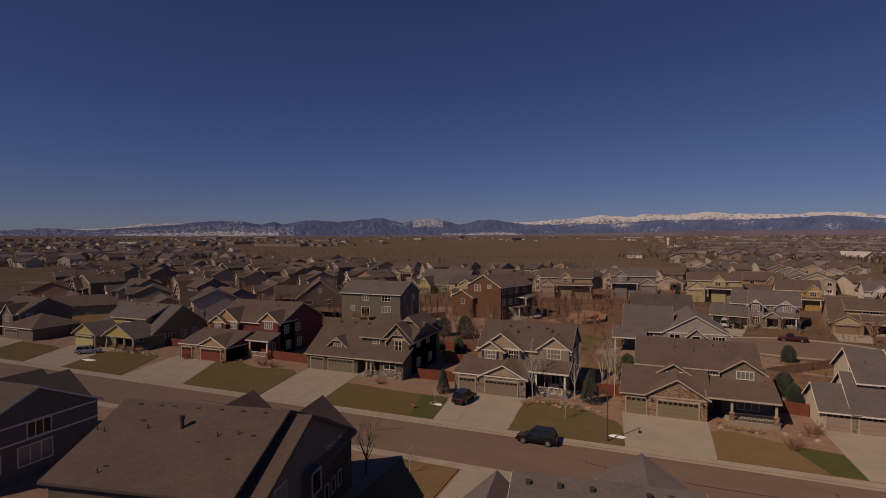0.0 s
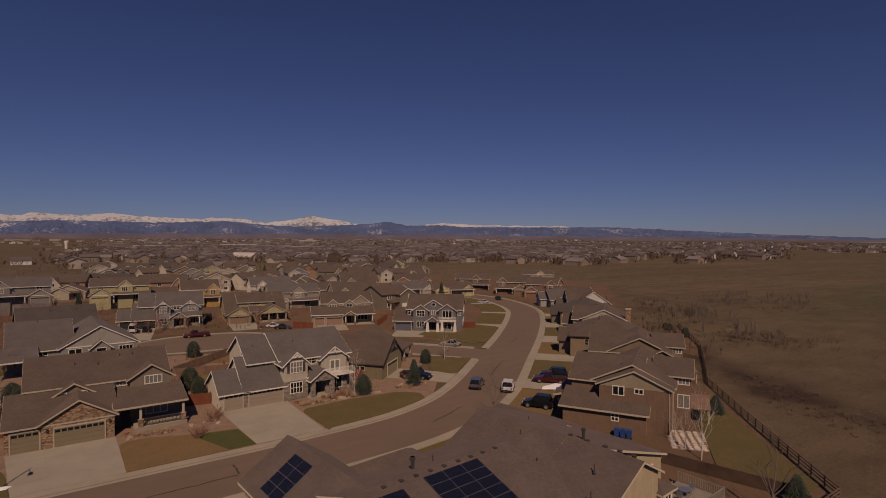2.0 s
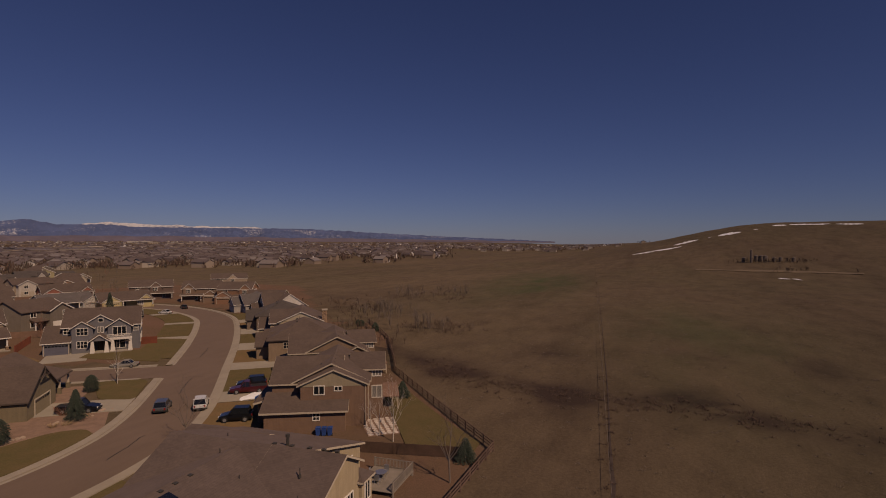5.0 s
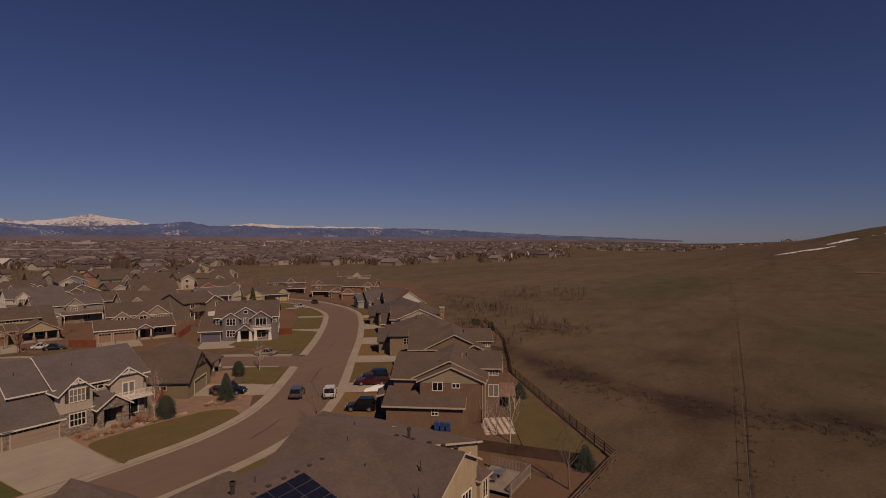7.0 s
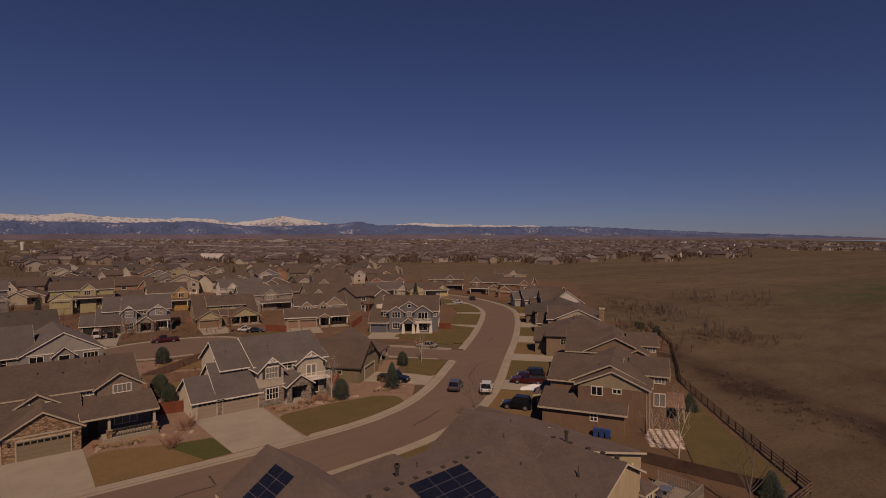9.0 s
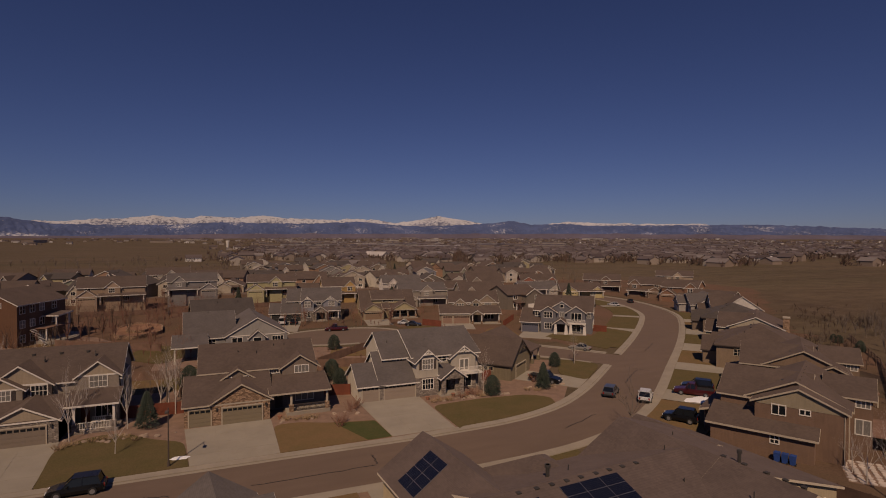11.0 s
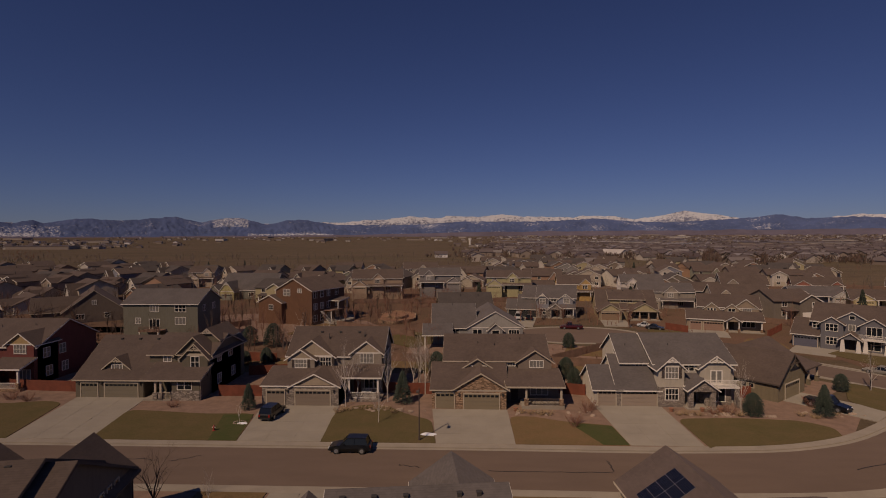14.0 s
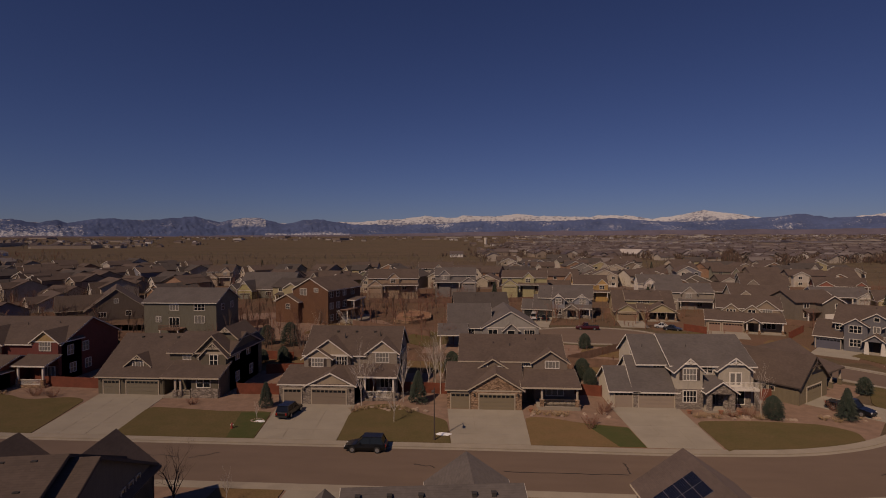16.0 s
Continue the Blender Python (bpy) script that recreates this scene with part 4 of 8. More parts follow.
H = House(44.6, 77.2, 39, "low olive-brown corner house with dark timber gable and wide brown roof", (0.19, 0.155, 0.1), ROOF_BROWN, trim=DARK_TRIM, group=FRONT)
H.gable(0, 9.6, 0, 17, 2.9, 6.4, "y"), H.gable(6, 19, 4, 14, 2.9, 6.0), H.truss(4.8, -0.4, 6.3, 3.4, 1.3)
H.shed(9.6, 18, 0.6, 4.2, 2.7, 3.6)
for x in (10.2, 14, 17.6):
    H.post(x, 1.0, 0, 2.75)
H.win("l", 3.6, 0, 1.8, 0.7, 0.6, 1, 1), H.win("l", 4.6, 0, 1.8, 0.7, 0.6, 1, 1), H.garage(4.8, 4.9, -0.03), H.win("f", 12.5, 4, 1.7, 2, 1.3, 3, 1), H.pipes(((3, 9, 5.0),), 0.6)

BLK = "houses of the second row"
at(69.3, 119.6, -41, plan_blue, "blue-grey house with white trim, pillars and a small balcony", (0.16, 0.155, 0.165), ROOF_BROWN, stone=siding((0.2, 0.2, 0.22)), door=(0.12, 0.12, 0.15), group=BLK)
# near-black door colour stands in for the shade inside the open garage
at(12.6, 159.0, -11, plan_cream, "grey two-storey house with white trim and an open garage", (0.25, 0.25, 0.27), ROOF_GREY, False, stone=STONE_GREY, group=BLK, door=(0.03, 0.03, 0.03))
at(38.2, 152.6, -8, plan_ranch, "tan bungalow with green-brown gables and a clerestory window band", (0.27, 0.21, 0.13), ROOF_BROWN, gable=(0.4, 0.34, 0.2), stone=STONE_BROWN, trim=TAN_TRIM, door=(0.25, 0.17, 0.11), group=BLK)
at(56.8, 137.8, -20, plan_craft, "tan craftsman house with three white gables and a long porch", (0.31, 0.24, 0.17), ROOF_BROWN, stone=STONE_BROWN, door=(0.3, 0.19, 0.14), group=BLK)
at(-76.5, 116.0, 0, plan_box, "dark olive two-storey block with white windows and a garden door", OLIVE, ROOF_GREY, 17.0, group=BLK, z=3.3)
H = House(-57.5, 146.0, -21, "orange-brown three-level house with white gable rakes and garden deck", ORANGE, ROOF_BROWN, group=BLK)
H.gable(0, 8, 0, 9, 6.0, 7.9, "y"), H.gable(5, 17, 1.5, 17, 9.4, 12.5, "y"), H.win("f", 4.4, 0, 4.6, 1.3, 1.3), H.win("f", 8.6, 1.5, 8.7, 2.2, 1.7, 2, 2), H.win("f", 13.0, 1.5, 9.3, 1.3, 1.0, 2, 2)
for y in (3, 6, 9, 13):
    for z in (1.8, 5.0, 8.2):
        H.win("r", y, 17, z, 1.4, 1.6)
H.box(17.004, 20.2, 6, 14, 3.5, 3.7, WOOD_BROWN, "deck"), H.post(19.9, 6.3, 0, 3.5, 0), H.post(19.9, 13.7, 0, 3.5, 0), H.shed(17.2, 20.4, 9, 14.2, 6.0, 6.5), H.post(20.0, 9.4, 3.7, 6.0, 0), H.post(20.0, 13.8, 3.7, 6.1, 0)
for k in range(12):
    H.box(17.4 + k * 0.28, 17.75 + k * 0.28, 4.6, 5.9, 3.42 - k * 0.29, 3.5 - k * 0.29, WHITE, "step")
H = House(0.6, 116.0, 3, "grey single-storey house with a wide white-edged gable to the garden", (0.25, 0.24, 0.23), ROOF_GREY, gable=(0.33, 0.31, 0.28), group=BLK, z=0.8)
H.gable(0, 12.2, 0, 16, 3.2, 6.7, "y", infill=H.gab), H.gable(-7.5, 2, 2, 15, 3.0, 7.4), H.gable(4.6, 7.6, -0.8, 3, 2.9, 4.2, "y")
H.win("f", 2.2, 0, 1.9, 1.9, 1.8, 2, 1), H.win("f", 6.1, -0.8, 2.0, 1.5, 1.4, 1, 1), H.win("f", 10.2, 0, 2.2, 2.2, 0.9, 4, 1), H.win("f", -2.5, 2, 1.9, 1.4, 1.2), H.win("f", -5.5, 2, 1.9, 1.4, 1.2)
H.shed(-9.5, -3.5, -4, 3, 2.2, 3.6), H.post(-9.2, -3.6, -0.8, 2.2, 0), H.post(-3.9, -3.6, -0.8, 2.2, 0), H.pipes(((3, 8, 4.6), (-3, 8, 7.0)), 0.6)
H = House(-6.5, 141, 6, "low house under a broad dark brown shingle roof", (0.2, 0.15, 0.11), ROOF_DARK, trim=TAN_TRIM, group=BLK)
H.gable(0, 14.5, 0, 15, 3.4, 8.2), H.gable(0.5, 7.5, -3, 6, 3.2, 5.6, "y"), H.win("f", 4, -3, 1.7, 2, 1.3, 3, 1), H.win("f", 11, 0, 1.7, 2, 1.3, 3, 1), H.win("r", 5, 14.5, 1.8, 1.4, 1.3), H.win("r", 9, 14.5, 1.8, 1.4, 1.3), H.pipes(((6, 6, 7.4), (11, 6, 7.4)), 0.6)
H = House(-95.5, 200, -6, "green-grey house with a steep pale yellow gable", (0.2, 0.19, 0.15), ROOF_GREY, gable=(0.42, 0.37, 0.17), group=BLK)
H.gable(0, 22, 3, 17, 3.8, 9.6), H.gable(2.4, 8.2, -1.2, 8, 3.4, 6.9, "y", infill=H.gab, wall=H.gab), H.garage(5.3, 4.2, -1.25), H.truss(5.3, -1.6, 6.8, 2.4, 1.0), H.win("f", 13, 3, 1.9, 2, 1.3, 3, 1), H.win("f", 18, 3, 1.9, 2, 1.3, 3, 1), H.post(-2, 0, 0, 3.2, 0.8), H.post(1.4, 0, 0, 3.2, 0.8), H.gable(-3, 2, -0.4, 8, 3.2, 5.6, "y", z0=3.1)
H = House(-122.5, 158.4, -55, "dark brown bungalow with a steep roof and pale cross gable", (0.15, 0.115, 0.09), ROOF_BROWN, trim=TAN_TRIM, group=BLK)
H.gable(0, 20, 0, 15, 3.2, 9.0), H.gable(6.0, 13.0, -7.5, 7, 3.0, 6.7, "y", infill=siding((0.4, 0.32, 0.24)))
H.win("r", 7.5, 20, 5.6, 1.0, 1.2, 2, 1), H.win("r", 10.5, 20, 1.9, 1.3, 1.3), H.win("r", 4, 20, 1.8, 2, 1.3, 3, 1), H.win("f", 9.5, -7.54, 1.8, 1.8, 1.4, 3, 1), H.win("f", 16, 0, 1.8, 1.8, 1.4, 3, 1), H.pipes(((8, 6, 8.1), (14, 6, 8.1)), 0.6)
H = House(-152, 72.5, 0, "dark taupe two-storey house with white gable trim and side garage", (0.17, 0.14, 0.115), ROOF_BROWN, stone=STONE_BROWN, group=FRONT)
H.gable(0, 12, 4, 16, 5.6, 8.6), H.hip(10, 21, 1.5, 12, 2.9, 5.4), H.gable(1, 5, 2, 8, 5.5, 7.6, "y"), H.gable(7, 11, 3, 8, 5.5, 7.6, "y"), H.win("f", 3, 2, 4.4, 1.5, 1.4), H.win("f", 9, 3, 4.4, 1.5, 1.4), H.garage(13.2, 4.6, 1.45), H.win("f", 3, 2, 1.6, 1.6, 1.4, 3, 1), H.win("r", 6, 12, 4.6, 1.2, 1.2)
H = House(-190, 71, 0, "brown two-storey house with a front gable and porch", (0.2, 0.15, 0.11), ROOF_BROWN, group=FRONT)
plan_street(H, 17, True, 3)
H = House(-225, 72, 0, "grey two-storey house with a double garage gable", (0.24, 0.22, 0.2), ROOF_GREY, group=FRONT)
plan_street(H, 16, True, 5)

# near side of the street, seen over their roofs
H = House(-26.4, 41.9, 191, "grey-brown two-storey house with large shingle roof and many vents", (0.13, 0.11, 0.09), ROOF_NEAR, trim=DARK_TRIM, group=FRONT)
H.gable(2.0, 15.8, 2.8, 17.4, 6.95, 10.1, rake=0.4, rp=10.0)
H.gable(0.4, 2.3, 0.9, 18.6, (5.55, 5.45), 9.65, rake=0.4, rp=9.5)
H.gable(0.4, 6.4, 0.4, 8, 5.4, 8.2, "y"), H.gable(6.9, 12.3, 2.2, 8, 6.6, 8.85, "y")
for y, z, w in ((5.8, 5.2, 0.6), (4.6, 5.2, 0.6), (3.4, 5.2, 0.6), (6.2, 2.1, 0.6), (4.8, 2.1, 0.6), (3.4, 2.1, 0.6), (13.9, 5.4, 1.6)):
    H.win("l", y, 0.4, z, w, 1.2 if w < 1 else 1.6, 1 if w < 1 else 2, 1)
H.box(-0.3, 0.45, 8.7, 10.5, 3.7, 5.6, None, "bay"), H.win("l", 9.6, -0.3, 4.65, 1.4, 1.6, 1, 1)
H.p("downpipe", Geo().tube((0.32, 0.75, 0), (0.32, 0.75, 5.4), 0.05, 0.05, 8), DARK_TRIM)
H.vents([(x, 10.4, 9.93) for x in (14.4, 12.5, 11.3, 9.2, 7.2, 5.3, 3.4)] + [(12.8, 12.0, 9.25), (12.3, 16.1, 7.5), (7.0, 13.5, 8.6), (3.8, 14.7, 8.1), (3.1, 12.6, 9.0)])
H.pipes(((16.0 - 0.2, 13.3, 8.7), (15.1, 13.4, 8.65), (11.8, 12.8, 8.9), (5.8, 13.0, 8.8), (12.4, 16.8, 7.2), (4.3, 12.7, 8.95)), 0.5)
H.p("chimney_pipe", Geo().tube((9.1, 12.5, 8.6), (9.1, 12.5, 10.1), 0.15, 0.15, 10).tube((9.1, 12.5, 9.85), (9.1, 12.5, 10.15), 0.21, 0.21, 10), PIPE)

H = House(-57.0, 41.0, 184, "grey-green two-storey house with white trim bands at the side", (0.15, 0.132, 0.108), ROOF_DARK, group=FRONT)
H.gable(0.3, 16, 3.0, 16, 5.8, 8.8, rp=9.4), H.gable(2.9, 8.9, 2.3, 8, 5.8, 8.2, "y"), H.gable(8.2, 13.0, 2.0, 8, 5.7, 7.85, "y")
for z in (5.6, 3.9):
    H.box(0.22, 0.297, 3.0, 16, z - 0.08, z + 0.08, WHITE, "trim_band")
H.win("l", 9.2, 0.3, 4.75, 2.2, 1.4, 3, 1), H.win("l", 9.6, 0.3, 2.4, 3.2, 1.8, 3, 1), H.win("l", 13.6, 0.3, 2.4, 1.6, 1.6, 2, 1), H.vents(((4, 11, 8.1), (8, 11, 8.1)))

H = House(2.4, 42.0, 187, "grey-shingled house with front gables and a row of roof vents", (0.3, 0.25, 0.2), ROOF_GREY, group=FRONT)
H.gable(0.3, 12.3, 0, 12.5, 3.6, 6.6, rp=4.95), H.gable(0.4, 6.4, -0.9, 5, 4.3, 6.4, "y"), H.gable(11.6, 16.8, 2.6, 9, 2.9, 5.3, "y")
H.vents([(x, 5.88, 6.47) for x in (2.2, 3.54, 7.16, 9.28, 11.41)])

H = House(49, 45, 184, "tan single-storey house with a broad brown roof and solar panels", (0.36, 0.29, 0.19), ROOF_RED, trim=TAN_TRIM, group=FRONT)
H.gable(2.0, 17.0, 2.2, 16.75, (2.9, 3.0), 5.8, "y", rp=12.0)
H.gable(9.2, 17.0, 13.5, 20.25, (4.4, 3.08), 5.86, "y", rp=12.0)
H.gable(12.5, 33, 2.2, 18.4, (2.85, 2.75), 5.55, rp=9.9)
H.gable(2.2, 9.3, -1.4, 8, 2.75, 4.1, "y"), H.gable(27.2, 35.4, -3.7, 9.8, 2.7, 5.5, "y")
H.hip(20.5, 27.0, 0.6, 6.8, 2.9, 4.8)
H.box(7.2, 9.2, 18.0, 20.6, -0.3, 2.5, None, "bay"), H.hip(7.2, 9.2, 18.0, 20.6, 2.5, 3.3, 0.25, False)
H.win("b", 8.2, 20.6, 1.4, 0.9, 1.7, 2, 1), H.win("l", 19.3, 7.2, 1.4, 1.6, 1.7, 2, 1), H.win("b", 11.2, 20.25, 1.4, 1.6, 1.4, 3, 1), H.win("b", 15.0, 20.25, 1.5, 1.4, 1.3, 2, 1)
H.win("b", 4.6, 16.75, 1.5, 1.6, 1.5, 2, 1), H.garage(5.7, 4.8, -1.45), H.garage(31.3, 4.9, -3.75)
H.p("eave_gutter", Geo().tube((1.5, 1.9, 2.78), (1.5, 17.1, 2.78), 0.07, 0.07, 6), TAN_TRIM)
H.vents([(11.75 - 0.02 * y, y, 5.78) for y in (13.0, 14.8, 16.6, 18.0, 19.3)] + [(x, 10.25, 5.5) for x in (18.6, 20.1, 21.5, 22.9, 24.4, 25.8, 27.2, 28.6, 30.2)])
H.pipes(((13.8, 9.0, 5.2), (16.2, 13.0, 4.4), (14.5, 17.6, 4.9), (17.0, 19.0, 3.9), (23.4, 7.6, 4.75), (10.4, 7.0, 5.2)), 0.6)
H.p("chimney_pipe", Geo().tube((11.2, 14.2, 5.2), (11.2, 14.2, 6.7), 0.14, 0.14, 10).tube((11.2, 14.2, 6.5), (11.2, 14.2, 6.75), 0.2, 0.2, 10), PIPE)
H.p("chimney_pipe", Geo().tube((26.0, 8.2, 4.6), (26.0, 8.2, 6.1), 0.16, 0.16, 10).tube((26.0, 8.2, 5.85), (26.0, 8.2, 6.1), 0.24, 0.24, 10), PIPE)


def plan_side(H, wing=True, lift=0.0, small=False):
    """Seen from its side: front to the street, a wide side gable, a second gable behind it, shed wing, set-back rear bay."""
    q = lift
    H.gable(-14.5, -4.0, 0.3, 9, 5.4 + q, 7.75 + q, "y", rake=0.4)
    H.gable(-16.5, -3.9, 3.2, 12.8, 5.55 + q, 7.85 + q, rp=8.0)
    H.gable(-15.5, -8.0, 10.5, 14.85, 6.1 + q, 7.6 + q, "y", rake=0.4)
    H.box(-4.15, -4.004, 12.75, 12.9, -0.3, 5.3 + q, H.trim, "corner_board")
    if small:
        H.gable(-9, -3.0, 9.6, 13.2, 5.3 + q, 6.2 + q)
        H.box(-4.0, -3.99, 3.4, 12.6, 5.3 + q, 5.5 + q, H.trim, "trim_band")
    else:
        H.gable(-12, -2.0, 4.2, 12.6, 5.6 + q, 7.45 + q)
        H.p("gable_panel", Geo().prism([(4.3, 5.3 + q), (12.5, 5.3 + q), (12.5, 5.6 + q), (8.4, 7.38 + q), (4.3, 5.6 + q)], "x", -1.996, -1.95), H.gab)
        H.win("r", 6.55, -2.0, 4.85 + q, 1.25, 1.05, 2, 1), H.win("r", 9.0, -2.0, 5.0 + q, 0.9, 0.5, 2, 1)
        H.p("downpipe", Geo().tube((-1.93, 12.5, 0.0), (-1.93, 12.5, 5.3 + q), 0.05, 0.05, 6), H.trim)
    H.win("r", 14.0, -8.0, 5.5 + q, 1.2, 0.9, 3, 1), H.win("r", 14.0, -8.0, 2.8, 1.3, 1.6, 2, 1)
    H.box(-15.5, -8.004, 14.854, 17.2, 1.9, 2.05, WOOD_BROWN, "deck"), H.post(-8.3, 17.0, -0.3, 1.9, 0, 0.16), H.post(-12, 17.0, -0.3, 1.9, 0, 0.16), H.post(-15.2, 17.0, -0.3, 1.9, 0, 0.16)
    if wing:
        H.box(-4.4, 0, 0.0, 10.0, -0.3, 2.85)
        H.p("roof", Geo().prism([(0.5, 2.72), (-4.2, 4.1), (-4.2, 4.25), (0.5, 2.87)], "y", -0.5, 10.4), H.roof)
        H.p("fascia", Geo().box(0.46, 0.54, -0.5, 10.4, 2.62, 2.84), H.trim)
        for y in (-0.5, 10.4):
            H.p("rake_board", Geo().prism([(0.5, 2.64), (-1.95, 3.36), (-1.95, 3.54), (0.5, 2.82)], "y", y - 0.03, y + 0.03), H.trim)
        H.win("r", 6.4, 0, 2.05, 0.75, 0.8, 2, 2)
    H.box(-10.5, -4.5, -1.6, 0.3, -0.3, 2.8), H.garage(-7.5, 4.8, -1.65), H.shed(-10.9, -4.1, -2.1, 0.6, 2.75, 3.5)
    H.win("f", -9.5, 0.3, 4.6 + q, 1.4, 1.2, 3, 1), H.win("f", -6.0, 0.3, 4.6 + q, 1.4, 1.2, 3, 1), H.win("f", -12.8, 0.3, 1.7, 1.6, 1.3, 3, 1)
    H.entry(-11.6, 0.3, 0.1, DARK_TRIM), H.post(-14.2, -1.6, 0, 2.8, 0.7), H.shed(-14.6, -10.9, -2.0, 0.4, 2.75, 3.4)
    H.pipes([(-4.8 - 2.1 * k, 8.3, 7.6 + q) for k in range(5)], 0.35), H.vents(((-6.5, 6.5, 7.15 + q), (-10.5, 5.2, 6.6 + q)))


at(52.6, 44.6, 209, plan_side, "brown two-storey house with tan side gable and a shed wing", (0.2, 0.125, 0.085), ROOF_BROWN, gable=(0.3, 0.25, 0.17), trim=TAN_TRIM, group=FRONT)
at(69.3, 54.2, 215.3, plan_side, "brown two-storey house with layered shingle gables and pale rakes", (0.22, 0.15, 0.1), ROOF_BROWN, False, 0.0, True, gable=(0.3, 0.24, 0.16), trim=TAN_TRIM, group=FRONT)


def plan_hipped(H, e=4.4):
    """A broad hipped roof over a compact body, garage to the street."""
    H.hip(-16, 0, 0.5, 14.5, e, e + 3.3), H.gable(-9, -3, -2, 6, 2.9, 5.0, "y"), H.garage(-6, 4.6, -2.05), H.gable(-15, -10.5, -0.8, 5, 2.9, 4.6, "y")
    H.win("r", 4, 0, e - 1.2, 1.2, 1.1), H.win("r", 9.5, 0, e - 1.2, 1.3, 1.1), H.win("f", -12.7, -0.8, 1.7, 1.5, 1.2, 2, 1), H.win("b", -5, 14.5, 1.8, 1.6, 1.6, 2, 1)
    H.vents(((-6, 6.0, e + 2.7), (-10, 6.0, e + 2.7))), H.pipes(((-4, 5.0, e + 1.9), (-12, 6.5, e + 2.6)), 0.4)


def plan_side_gable(H, e=4.6, rise=2.3, chimney=False):
    """A pale gable to the side under a simple roof, with a lower street wing."""
    H.gable(-15, 0, 1.0, 11.0, e, e + rise, ov=0.5)
    H.p("gable_panel", Geo().prism([(1.2, e + 0.05), (10.8, e + 0.05), (6.0, e + rise - 0.08)], "x", 0.004, 0.05), H.gab)
    H.gable(-13, -1.0, -1.2, 5, e - 0.4, e + rise - 0.1, "y", rake=0.4), H.gable(-12, -5, -4, 4, 2.8, 4.9, "y"), H.garage(-8.5, 4.8, -4.05)
    H.win("r", 3.2, 0.0, e - 1.2, 1.2, 1.0), H.win("r", 7.6, 0.0, e - 1.2, 1.2, 1.0), H.win("f", -3, -1.2, 1.7, 1.5, 1.2, 2, 1), H.win("b", -6, 11.0, 1.8, 1.6, 1.4, 2, 1)
    H.pipes(((-5, 6.6, e + rise - 0.3), (-9, 6.6, e + rise - 0.3)), 0.4)
    if chimney:
        H.box(-2.4, -0.9, 11.004, 12.2, -0.3, e + rise + 0.1, H.stone, "chimney"), H.box(-2.5, -0.8, 10.95, 12.3, e + rise + 0.1, e + rise + 0.35, TAN_TRIM, "chimney_cap")


at(84.8, 71.6, 217, plan_hipped, "brown house with a broad dark hipped shingle roof", (0.25, 0.18, 0.12), ROOF_BROWN, trim=DARK_TRIM, group=FRONT)
at(102.8, 84.1, 216, plan_side_gable, "tan house with a pale side gable and brick chimney", (0.36, 0.29, 0.2), ROOF_BROWN, 4.9, 2.2, True, gable=(0.42, 0.36, 0.27), stone=STONE_BROWN, group=FRONT)
at(113.2, 99.5, 221, plan_hipped, "dark brown house with a hipped shingle roof", (0.2, 0.15, 0.11), ROOF_DARK, 4.0, trim=DARK_TRIM, group=FRONT)
at(129.0, 107.6, 230, plan_side_gable, "white-gabled pale house with a brown roof", (0.42, 0.39, 0.35), ROOF_BROWN, 4.5, 3.5, gable=(0.58, 0.54, 0.49), group=FRONT)
at(141, 126, 236, plan_side_gable, "grey house with a pale gable near the far bend", (0.36, 0.33, 0.3), ROOF_GREY, 3.2, 2.8, gable=(0.5, 0.45, 0.4), group=FRONT)

